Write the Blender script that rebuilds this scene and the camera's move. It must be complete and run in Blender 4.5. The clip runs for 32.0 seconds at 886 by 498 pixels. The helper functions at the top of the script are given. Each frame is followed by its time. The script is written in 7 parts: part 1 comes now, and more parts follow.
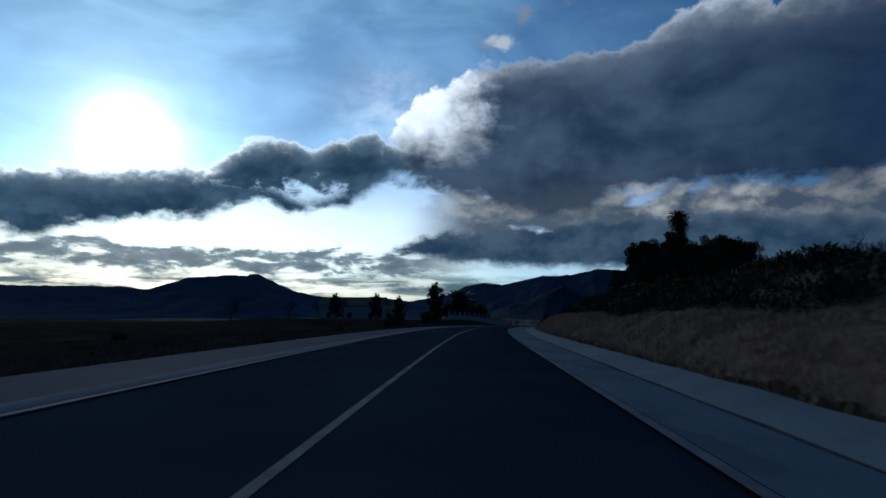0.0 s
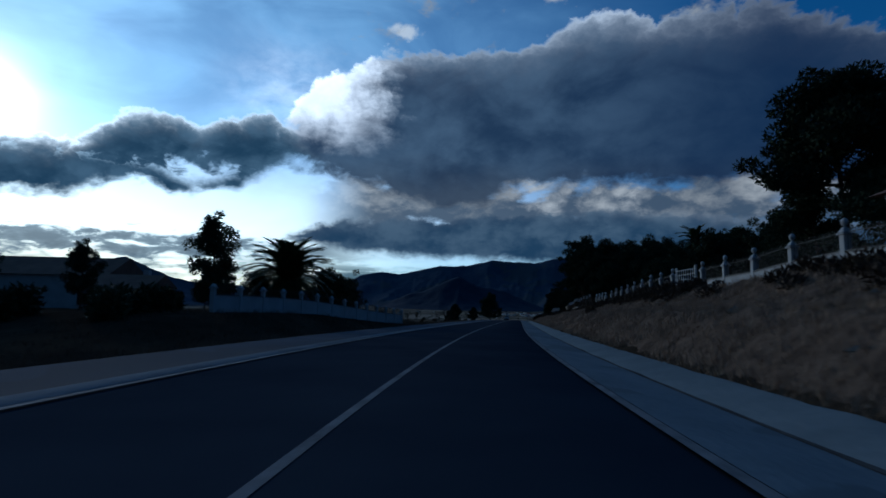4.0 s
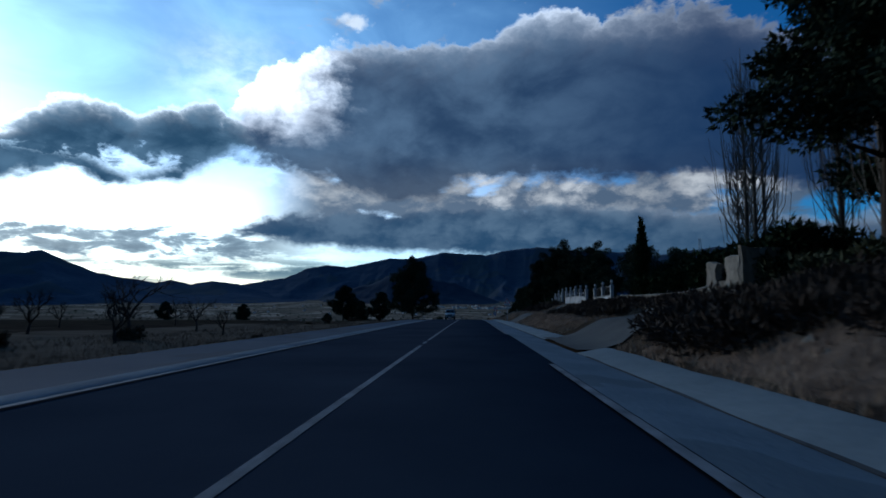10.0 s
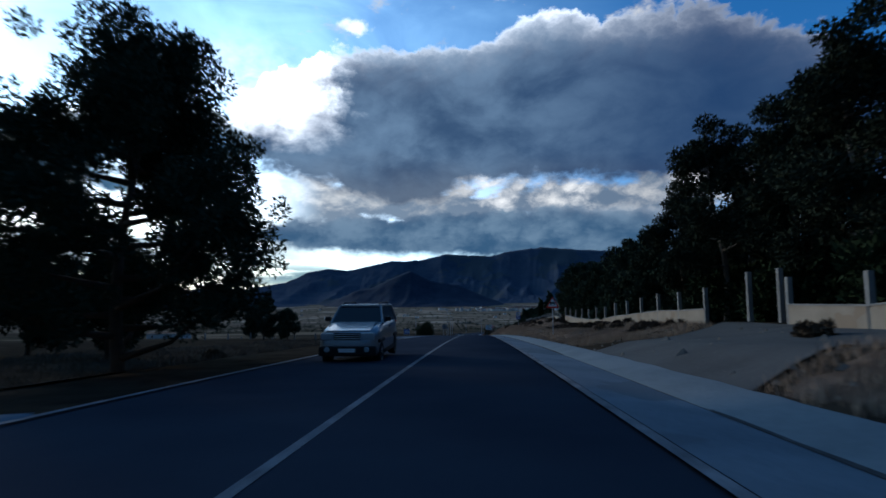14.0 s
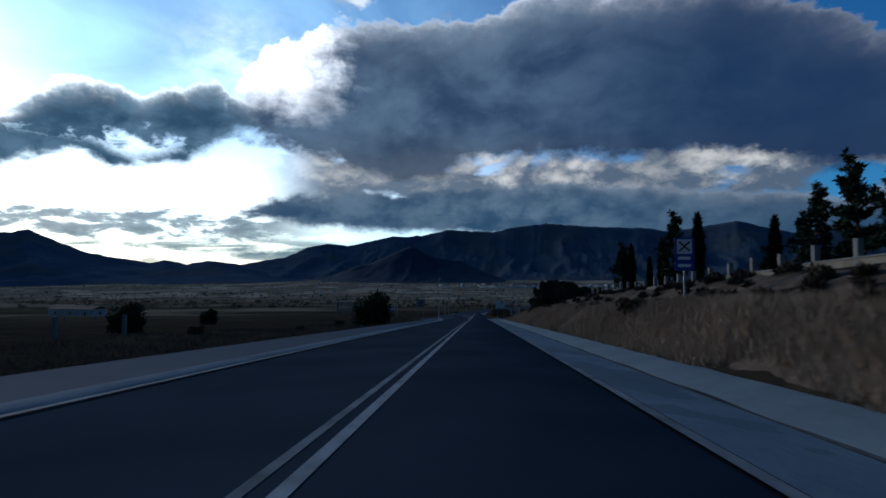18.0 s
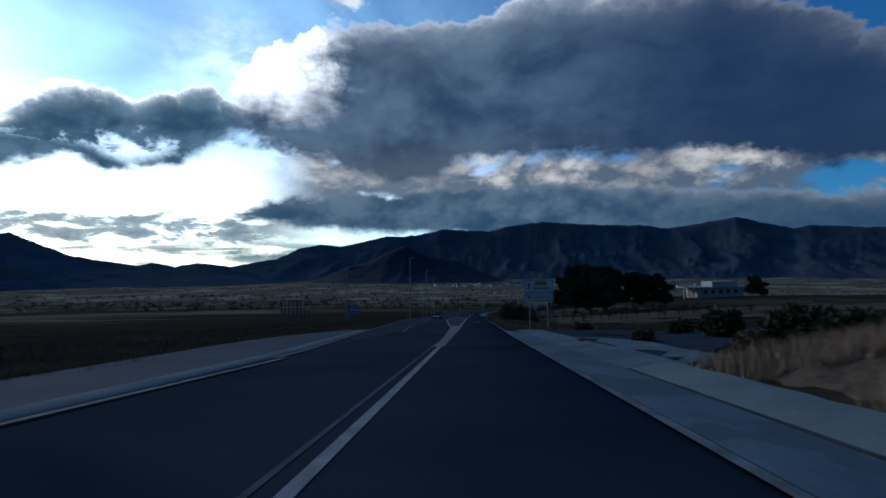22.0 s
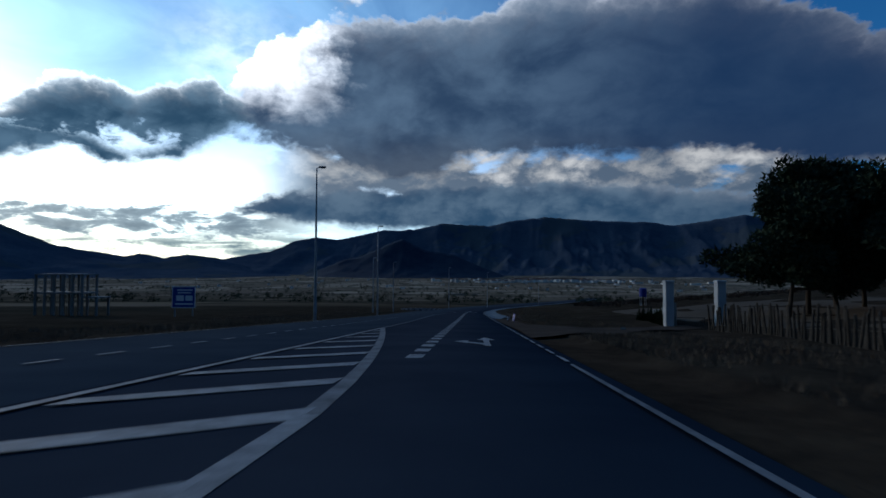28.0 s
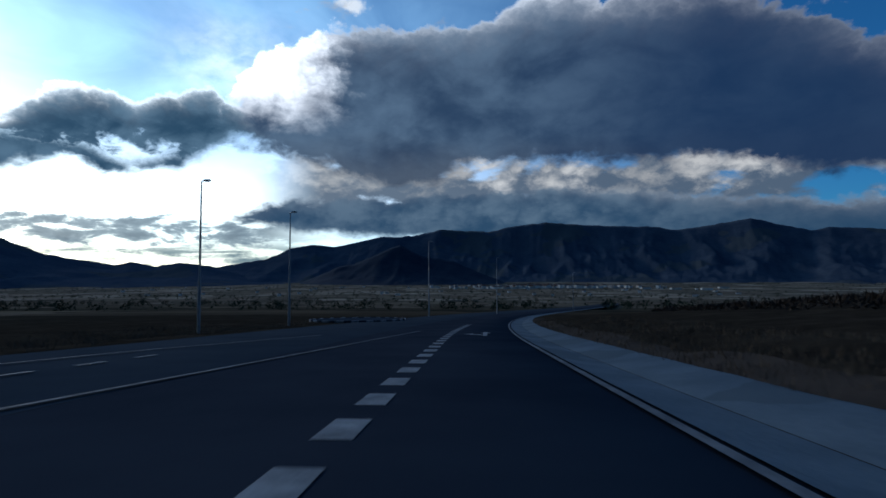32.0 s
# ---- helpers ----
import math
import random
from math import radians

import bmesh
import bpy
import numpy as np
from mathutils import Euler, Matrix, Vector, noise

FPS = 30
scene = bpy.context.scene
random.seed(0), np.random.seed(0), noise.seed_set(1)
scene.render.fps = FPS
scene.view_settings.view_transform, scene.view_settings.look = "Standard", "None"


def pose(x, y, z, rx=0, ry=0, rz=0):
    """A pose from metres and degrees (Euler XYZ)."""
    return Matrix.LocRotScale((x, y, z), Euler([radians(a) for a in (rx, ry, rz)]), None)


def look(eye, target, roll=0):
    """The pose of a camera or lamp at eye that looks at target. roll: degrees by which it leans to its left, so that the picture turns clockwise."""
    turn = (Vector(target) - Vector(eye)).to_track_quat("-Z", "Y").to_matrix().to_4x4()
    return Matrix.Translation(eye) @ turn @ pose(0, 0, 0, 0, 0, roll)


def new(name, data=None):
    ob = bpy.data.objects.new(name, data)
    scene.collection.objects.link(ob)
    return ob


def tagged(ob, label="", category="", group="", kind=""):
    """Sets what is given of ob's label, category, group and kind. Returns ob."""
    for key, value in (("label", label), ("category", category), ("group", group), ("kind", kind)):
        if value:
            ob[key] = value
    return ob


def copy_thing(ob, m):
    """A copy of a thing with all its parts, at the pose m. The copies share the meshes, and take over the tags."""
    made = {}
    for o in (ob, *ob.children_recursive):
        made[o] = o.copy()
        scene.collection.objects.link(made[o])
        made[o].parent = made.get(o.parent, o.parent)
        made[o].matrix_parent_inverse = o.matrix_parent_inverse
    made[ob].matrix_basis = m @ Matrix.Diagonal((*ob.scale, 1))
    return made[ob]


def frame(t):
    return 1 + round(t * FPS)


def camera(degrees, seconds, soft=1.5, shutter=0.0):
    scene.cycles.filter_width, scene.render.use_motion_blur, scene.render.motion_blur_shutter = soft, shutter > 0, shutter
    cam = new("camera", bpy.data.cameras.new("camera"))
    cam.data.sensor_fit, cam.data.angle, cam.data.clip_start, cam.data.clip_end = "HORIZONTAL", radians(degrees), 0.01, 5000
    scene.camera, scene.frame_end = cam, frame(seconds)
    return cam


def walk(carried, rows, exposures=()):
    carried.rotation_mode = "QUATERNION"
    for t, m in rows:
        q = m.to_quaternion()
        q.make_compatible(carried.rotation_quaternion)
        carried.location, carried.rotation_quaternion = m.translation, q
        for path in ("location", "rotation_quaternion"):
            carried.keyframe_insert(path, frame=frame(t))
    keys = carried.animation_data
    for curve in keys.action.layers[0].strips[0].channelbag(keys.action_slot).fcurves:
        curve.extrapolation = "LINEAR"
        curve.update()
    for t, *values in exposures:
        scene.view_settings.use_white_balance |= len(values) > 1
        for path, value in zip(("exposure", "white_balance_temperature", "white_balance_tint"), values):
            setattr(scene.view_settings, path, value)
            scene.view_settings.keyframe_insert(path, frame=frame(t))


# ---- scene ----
# ---------------------------------------------------------------- road axis: way along it (s), metres to its right (lat)
HEAD = ((-200, 17.5), (0, 16.3), (20, 15.8), (30, 15), (40, 14), (50, 12.5), (60, 10.4), (70, 8), (80, 5.5), (90, 3.6), (100, 2.3), (115, 1.2), (130, 0.5), (145, 0.36), (660, 0.36), (760, -14), (830, -17), (1400, -17))
SLOPE = ((-200, -0.8), (0, -0.87), (40, -1.25), (80, -1.6), (130, -1.83), (200, -1.95), (250, -2.1), (270, -2.35), (290, -2.8), (310, -3.3), (330, -3.8), (350, -4.2), (380, -4.4), (430, -4.55), (480, -4.5), (510, -4.38), (560, -4.28), (610, -4.15), (640, -4.0), (720, -3.2), (800, -2.8), (1400, -2.0))


def lerp_table(tab, v):
    if v <= tab[0][0]:
        return tab[0][1]
    for (a, p), (b, q) in zip(tab, tab[1:]):
        if v <= b:
            return p + (q - p) * (v - a) / (b - a)
    return tab[-1][1]


AXIS = []
ax, ay, az = 0.0, 0.0, 0.0
for i in range(1600):
    AXIS.append((ax, ay, az))
    turn, fall = radians(lerp_table(HEAD, i - 199.5)), radians(lerp_table(SLOPE, i - 199.5))
    ax, ay, az = ax - math.sin(turn), ay + math.cos(turn), az + math.tan(fall)
AXIS = [tuple(a - b for a, b in zip(p, AXIS[200])) for p in AXIS]


def road(s, lat=0.0, up=0.0):
    k = max(0, min(len(AXIS) - 2, int(math.floor(s + 200))))
    f = s + 200 - k
    p, q = AXIS[k], AXIS[k + 1]
    turn = radians(lerp_table(HEAD, s))
    return Vector((p[0] + (q[0] - p[0]) * f + math.cos(turn) * lat, p[1] + (q[1] - p[1]) * f + math.sin(turn) * lat, p[2] + (q[2] - p[2]) * f + up))


# ---------------------------------------------------------------- camera
cam = camera(80.0, 32.0, soft=1.6, shutter=0.2)
PATH = (
    (0.0, 0.00, 0.00, 1.25, 96.18, -0.50, 19.78),
    (0.5, -2.79, 9.60, 1.09, 96.35, -0.58, 19.63),
    (1.0, -5.53, 19.22, 0.91, 95.97, -0.65, 19.15),
    (1.5, -8.19, 28.86, 0.72, 95.41, -0.73, 18.61),
    (2.0, -10.69, 38.54, 0.51, 95.27, -0.80, 17.90),
    (2.5, -12.98, 48.28, 0.28, 95.44, -0.88, 16.48),
    (3.0, -14.97, 58.08, 0.04, 95.75, -0.95, 14.11),
    (3.5, -16.59, 67.94, -0.21, 95.58, -1.03, 11.40),
    (4.0, -17.79, 77.87, -0.49, 95.24, -1.10, 8.61),
    (4.5, -18.62, 87.84, -0.77, 94.98, -1.18, 6.09),
    (5.0, -19.16, 97.83, -1.06, 95.00, -1.43, 4.97),
    (5.5, -19.52, 107.82, -1.36, 95.02, -1.69, 4.41),
    (6.0, -19.77, 117.82, -1.67, 95.04, -1.94, 3.99),
    (6.5, -19.92, 127.82, -1.98, 95.06, -2.20, 3.70),
    (7.0, -20.03, 137.82, -2.30, 94.90, -2.00, 3.41),
    (7.5, -20.02, 147.82, -2.63, 95.29, -1.20, 3.29),
    (8.0, -20.02, 157.82, -2.95, 94.87, -0.50, 3.47),
    (8.5, -20.02, 167.82, -3.28, 95.26, -0.50, 3.47),
    (9.0, -20.01, 177.82, -3.62, 95.27, -1.10, 3.32),
    (9.5, -20.02, 187.82, -3.95, 95.35, -0.40, 3.19),
    (10.0, -20.03, 197.82, -4.29, 94.62, -0.40, 3.38),
    (10.5, -20.04, 207.82, -4.64, 94.52, 0.10, 4.16),
    (11.0, -20.05, 217.82, -4.98, 94.52, -0.50, 4.62),
    (11.5, -20.13, 227.82, -5.34, 95.15, 0.00, 4.53),
    (12.0, -20.21, 237.82, -5.70, 95.24, 0.60, 4.15),
    (12.5, -20.29, 247.82, -6.06, 95.19, 0.40, 3.96),
    (13.0, -20.36, 257.82, -6.44, 94.58, -0.40, 3.91),
    (13.5, -20.43, 267.82, -6.84, 94.90, 0.10, 3.77),
    (14.0, -20.50, 277.82, -7.27, 94.92, 0.50, 3.80),
    (14.5, -20.57, 287.82, -7.74, 94.20, -0.10, 4.32),
    (15.0, -20.63, 297.82, -8.25, 94.03, -0.10, 4.57),
    (15.5, -20.74, 307.82, -8.80, 93.38, 0.60, 4.45),
    (16.0, -20.85, 317.82, -9.40, 93.10, 0.40, 4.33),
    (16.5, -20.96, 327.82, -10.04, 92.81, 0.20, 4.21),
    (17.0, -21.07, 337.82, -10.72, 92.57, -0.00, 4.10),
    (17.5, -21.18, 347.82, -11.44, 92.34, -0.20, 3.98),
    (18.0, -21.30, 357.82, -12.18, 92.42, 0.00, 4.06),
    (18.5, -21.42, 367.82, -12.93, 92.57, 0.50, 3.92),
    (19.0, -21.54, 377.82, -13.70, 92.59, 0.60, 3.75),
    (19.5, -21.60, 387.82, -14.47, 92.60, -0.20, 3.63),
    (20.0, -21.65, 397.82, -15.25, 92.07, 0.00, 3.47),
    (20.5, -21.71, 407.82, -16.03, 92.52, 0.30, 3.20),
    (21.0, -21.77, 417.82, -16.82, 92.17, 0.20, 3.26),
    (21.5, -21.80, 427.82, -17.61, 92.13, -0.50, 3.52),
    (22.0, -21.83, 437.82, -18.41, 92.52, 0.60, 3.61),
    (22.5, -21.87, 447.82, -19.20, 92.36, 0.20, 3.71),
    (23.0, -21.90, 457.82, -19.99, 92.44, 0.30, 3.97),
    (23.5, -21.92, 467.82, -20.78, 92.22, 0.60, 3.76),
    (24.0, -21.94, 477.82, -21.57, 92.00, 1.20, 3.87),
    (24.5, -21.95, 487.82, -22.35, 92.44, 0.20, 3.31),
    (25.0, -21.97, 497.82, -23.13, 92.52, 0.80, 3.30),
    (25.5, -22.03, 507.82, -23.90, 92.91, 0.40, 3.59),
    (26.0, -22.10, 517.82, -24.66, 92.75, 0.32, 3.60),
    (26.5, -22.16, 527.82, -25.42, 92.59, 0.25, 3.62),
    (27.0, -22.22, 537.82, -26.18, 92.42, 0.17, 3.64),
    (27.5, -22.30, 547.81, -26.93, 92.26, 0.10, 3.65),
    (28.0, -22.38, 557.81, -27.68, 92.16, -0.20, 3.57),
    (28.5, -22.46, 567.81, -28.43, 93.59, 0.50, 3.70),
    (29.0, -22.54, 577.81, -29.17, 92.63, 0.50, 3.52),
    (29.5, -22.62, 587.81, -29.91, 92.53, 0.30, 3.51),
    (30.0, -22.70, 597.81, -30.64, 92.37, 0.20, 3.63),
    (30.5, -22.76, 607.81, -31.37, 92.88, 0.30, 3.71),
    (31.0, -22.83, 617.81, -32.09, 92.53, 0.20, 3.90),
    (31.5, -22.89, 627.81, -32.80, 92.92, 0.30, 3.67),
    (32.0, -22.95, 637.81, -33.50, 93.00, 0.20, 3.54),
)
walk(cam, [(t, pose(x, y, z, rx, ry, rz)) for t, x, y, z, rx, ry, rz in PATH],
     ((0.0, -0.7, 5850, 8), (1.0, -1.05, 5700, 8), (2.0, -1.1, 5700, 7), (3.0, -0.95, 5550, 6), (4.0, -0.6, 5450, 6), (7.0, 0.0, 5200, 6), (9.0, 0.0, 5300, 6), (10.0, 0.0, 5700, 8), (10.7, 0.05, 6150, 10), (12.5, 0.05, 6250, 10), (13.2, 0.1, 6250, 10), (14.0, 0.65, 6200, 10), (14.5, 0.4, 6200, 10), (15.0, 0.22, 6200, 10), (18.0, 0.08, 6150, 10), (32.0, 0.0, 6150, 10)))

# ---------------------------------------------------------------- sky and sun
SUN_AZ, SUN_EL = -51.5, 15.5
world = bpy.data.worlds.new("sky")
scene.world = world
world.use_nodes = True
wt = world.node_tree
wt.nodes.clear()


def mth(op, a, b=None, c=None, clamp=False, tree=None):
    tr = tree or wt
    n = tr.nodes.new("ShaderNodeMath")
    n.operation, n.use_clamp = op, clamp
    for k, v in enumerate((a, b, c)):
        if v is None:
            continue
        if isinstance(v, (int, float)):
            n.inputs[k].default_value = v
        else:
            tr.links.new(v, n.inputs[k])
    return n.outputs[0]


def add(a, b): return mth("ADD", a, b)
def sub(a, b): return mth("SUBTRACT", a, b)
def mul(a, b): return mth("MULTIPLY", a, b)
def soft_step(v, lo, hi):
    n = wt.nodes.new("ShaderNodeMapRange")
    n.interpolation_type = "SMOOTHSTEP"
    wt.links.new(v, n.inputs[0])
    n.inputs[1].default_value, n.inputs[2].default_value = lo, hi
    return n.outputs[0]
def bell(v, mid, wide):
    d = mth("DIVIDE", sub(v, mid), wide)
    return mth("EXPONENT", mul(mul(d, d), -1.0))
def fog_noise(scale, detail, rough, shift=0.0, stretch=1.7, warp=0.0):
    comb = wt.nodes.new("ShaderNodeCombineXYZ")
    wt.links.new(mul(AZ, scale), comb.inputs[0])
    wt.links.new(mul(EL, scale * stretch), comb.inputs[1])
    comb.inputs[2].default_value = shift
    n = wt.nodes.new("ShaderNodeTexNoise")
    n.inputs["Scale"].default_value, n.inputs["Detail"].default_value, n.inputs["Roughness"].default_value = 1.0, detail, rough
    n.inputs["Distortion"].default_value = warp
    wt.links.new(comb.outputs[0], n.inputs["Vector"])
    return n.outputs[0]
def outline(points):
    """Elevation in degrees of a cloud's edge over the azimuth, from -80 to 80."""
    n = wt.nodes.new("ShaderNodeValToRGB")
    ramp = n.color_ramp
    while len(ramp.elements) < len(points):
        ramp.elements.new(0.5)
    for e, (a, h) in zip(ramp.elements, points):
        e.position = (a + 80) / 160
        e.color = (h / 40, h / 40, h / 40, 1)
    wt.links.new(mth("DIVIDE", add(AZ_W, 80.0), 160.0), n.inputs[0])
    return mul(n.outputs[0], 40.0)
def tone(r, g, b):
    n = wt.nodes.new("ShaderNodeRGB")
    n.outputs[0].default_value = (r, g, b, 1)
    return n.outputs[0]
def blend(f, a, b, kind="MIX"):
    n = wt.nodes.new("ShaderNodeMix")
    n.data_type, n.blend_type, n.clamp_factor = "RGBA", kind, True
    if isinstance(f, (int, float)):
        n.inputs[0].default_value = f
    else:
        wt.links.new(f, n.inputs[0])
    wt.links.new(a, n.inputs[6])
    wt.links.new(b, n.inputs[7])
    return n.outputs[2]
def scaled(col, f):
    n = wt.nodes.new("ShaderNodeVectorMath")
    n.operation = "SCALE"
    wt.links.new(col, n.inputs[0])
    wt.links.new(f, n.inputs[3]) if not isinstance(f, (int, float)) else None
    if isinstance(f, (int, float)):
        n.inputs[3].default_value = f
    return n.outputs[0]


coord = wt.nodes.new("ShaderNodeTexCoord")
axes = wt.nodes.new("ShaderNodeSeparateXYZ")
wt.links.new(coord.outputs["Generated"], axes.inputs[0])
AZ = mul(mth("ARCTAN2", axes.outputs[0], axes.outputs[1]), 57.2958)
EL = mul(mth("ARCSINE", axes.outputs[2]), 57.2958)
# angle from the sun
sun_vec = (math.sin(radians(SUN_AZ)) * math.cos(radians(SUN_EL)), math.cos(radians(SUN_AZ)) * math.cos(radians(SUN_EL)), math.sin(radians(SUN_EL)))
dot = wt.nodes.new("ShaderNodeVectorMath")
dot.operation = "DOT_PRODUCT"
wt.links.new(coord.outputs["Generated"], dot.inputs[0])
dot.inputs[1].default_value = sun_vec
OFF = mul(mth("ARCCOSINE", mth("MINIMUM", dot.outputs["Value"], 1.0)), 57.2958)

sky = wt.nodes.new("ShaderNodeTexSky")
sky.sky_type, sky.sun_disc = "NISHITA", False
sky.sun_elevation, sky.sun_rotation = radians(SUN_EL), radians(SUN_AZ)
sky.altitude, sky.air_density, sky.dust_density, sky.ozone_density = 700, 1.0, 0.6, 2.5

n_big = sub(fog_noise(0.16, 5.0, 0.5, 3.7, 1.5, 0.3), 0.5)
n_mid = sub(fog_noise(0.5, 6.0, 0.58, 9.1, 1.5, 0.3), 0.5)
n_fine = sub(fog_noise(1.9, 5.0, 0.6, 14.0, 1.4, 0.2), 0.5)
n_soft = sub(fog_noise(0.105, 6.0, 0.52, 55.0, 1.9, 0.5), 0.5)
n_fib = sub(fog_noise(0.07, 5.0, 0.5, 21.0, 2.6, 0.8), 0.5)
n_streak = sub(fog_noise(0.13, 6.0, 0.58, 63.0, 7.0, 0.4), 0.5)


def lumps(scale, shift, stretch=1.5, detail=3.0):
    """Rounded heads of heaped cloud with smaller heads on them: low in a head's middle, high between heads."""
    comb = wt.nodes.new("ShaderNodeCombineXYZ")
    wt.links.new(mul(add(add(AZ, shift), add(mul(n_big, 5.0), mul(n_mid, 1.0))), scale), comb.inputs[0])
    wt.links.new(mul(add(EL, mul(n_mid, 1.4)), scale * stretch), comb.inputs[1])
    n = wt.nodes.new("ShaderNodeTexVoronoi")
    n.feature, n.voronoi_dimensions, n.normalize = "SMOOTH_F1", "2D", True
    n.inputs["Scale"].default_value, n.inputs["Smoothness"].default_value = 1.0, 0.22
    n.inputs["Detail"].default_value, n.inputs["Roughness"].default_value, n.inputs["Lacunarity"].default_value = detail, 0.5, 2.3
    wt.links.new(comb.outputs[0], n.inputs["Vector"])
    return sub(n.outputs["Distance"], 0.30)


heads = lumps(0.22, 4.4)
small_heads = lumps(0.62, 9.0, 1.3, 2.0)
AZ_W = add(AZ, add(mul(n_big, 2.6), mul(n_mid, 1.2)))
EL_R = add(EL, add(mul(heads, 4.2), add(mul(n_mid, 1.2), mul(n_fine, 0.5))))


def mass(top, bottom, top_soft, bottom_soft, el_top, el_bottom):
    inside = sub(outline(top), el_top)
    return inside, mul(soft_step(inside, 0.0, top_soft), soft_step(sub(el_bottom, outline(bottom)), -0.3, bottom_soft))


# the great cloud bank ahead, and the smaller heap of it under the sun
EL_B = add(EL, add(mul(n_mid, 2.8), add(mul(n_big, 3.6), mul(heads, 1.8))))
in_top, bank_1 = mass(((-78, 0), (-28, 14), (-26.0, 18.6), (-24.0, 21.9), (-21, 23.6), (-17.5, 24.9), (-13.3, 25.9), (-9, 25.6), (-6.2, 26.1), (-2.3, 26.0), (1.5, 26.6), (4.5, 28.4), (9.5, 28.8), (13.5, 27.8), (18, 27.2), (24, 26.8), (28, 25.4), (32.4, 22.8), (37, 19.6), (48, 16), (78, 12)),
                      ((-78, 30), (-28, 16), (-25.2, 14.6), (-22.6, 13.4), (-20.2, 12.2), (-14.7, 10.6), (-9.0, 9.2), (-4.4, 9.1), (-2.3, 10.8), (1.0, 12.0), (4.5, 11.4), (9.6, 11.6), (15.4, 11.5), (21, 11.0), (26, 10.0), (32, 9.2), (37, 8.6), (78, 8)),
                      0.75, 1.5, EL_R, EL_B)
edge_l = add(AZ, add(mul(heads, 5.0), add(mul(n_mid, 4.0), mul(n_fine, 1.2))))
bank_1 = mul(bank_1, soft_step(edge_l, -27.0, -24.4))
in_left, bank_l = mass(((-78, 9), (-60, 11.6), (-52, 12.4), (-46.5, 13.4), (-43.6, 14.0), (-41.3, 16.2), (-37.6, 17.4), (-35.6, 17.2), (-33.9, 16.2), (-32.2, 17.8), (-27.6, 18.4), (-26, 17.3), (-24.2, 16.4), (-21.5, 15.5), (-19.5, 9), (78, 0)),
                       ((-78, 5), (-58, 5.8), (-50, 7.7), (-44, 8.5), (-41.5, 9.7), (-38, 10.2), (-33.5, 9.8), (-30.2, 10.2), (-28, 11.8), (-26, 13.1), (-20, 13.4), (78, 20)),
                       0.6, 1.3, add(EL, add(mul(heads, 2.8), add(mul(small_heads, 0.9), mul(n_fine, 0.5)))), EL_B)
rift = sub(bell(AZ, -34.2, 3.0), mth("ABSOLUTE", mul(sub(EL, add(11.7, mul(n_mid, 4.5))), 0.60)))
gap = soft_step(add(rift, add(mul(n_mid, 1.7), mul(n_fine, 0.35))), -0.15, 1.05)
bank_l = mul(bank_l, sub(1.0, mul(gap, 0.92)))
# the flat bank over the hills
EL_2 = add(EL, add(mul(heads, 2.2), add(mul(n_mid, 1.0), mul(n_fine, 0.45))))
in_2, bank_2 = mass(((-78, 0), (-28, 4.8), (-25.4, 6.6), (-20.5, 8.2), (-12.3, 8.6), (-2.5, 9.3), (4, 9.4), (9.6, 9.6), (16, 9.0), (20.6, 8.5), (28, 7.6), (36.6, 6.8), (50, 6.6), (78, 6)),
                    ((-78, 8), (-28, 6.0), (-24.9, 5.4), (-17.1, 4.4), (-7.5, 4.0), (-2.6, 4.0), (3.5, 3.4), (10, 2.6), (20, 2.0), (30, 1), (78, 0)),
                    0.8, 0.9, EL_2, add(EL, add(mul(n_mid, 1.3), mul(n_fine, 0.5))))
# small flat-based clouds towards the sun, thin layers under them, and broken heaps under the big bank
puffs = add(mul(bell(EL, 4.4, 1.9), 0.52), add(mul(fog_noise(0.27, 7.0, 0.62, 31.0, 3.0, 0.3), 1.35), mul(small_heads, -0.18)))
bank_3 = mul(mul(soft_step(puffs, 0.96, 1.16), soft_step(AZ, -15.0, -24.0)), 0.92)
layers = mul(mul(soft_step(add(n_streak, mul(n_fine, 0.12)), -0.10, 0.12), bell(EL, 2.0, 1.7)), soft_step(AZ, -6.0, -17.0))
brk = add(add(mul(bell(EL, 9.6, 2.6), 0.60), mul(fog_noise(0.19, 6.0, 0.55, 47.0, 2.2, 0.3), 1.25)), add(mul(heads, -0.35), mul(n_fine, 0.10)))
holes = add(add(mul(bell(AZ, 24.5, 2.6), bell(EL, 9.3, 1.1)), mul(bell(AZ, 35.0, 3.6), bell(EL, 8.4, 1.2))), mul(mul(bell(AZ, 1.4, 1.8), bell(EL, 10.6, 0.9)), 0.9))
bank_4 = mul(mul(soft_step(sub(brk, mul(holes, 0.45)), 0.72, 1.00), soft_step(AZ, -25.0, -16.0)), 0.95)

puff = mul(soft_step(add(mul(bell(AZ, -13.5, 2.2), bell(EL, 27.6, 1.0)), mul(n_mid, 1.6)), 0.45, 0.95), mul(bell(AZ, -13.5, 3.5), 0.9))
near_sun = mth("EXPONENT", mul(OFF, -1.0 / 26.0))
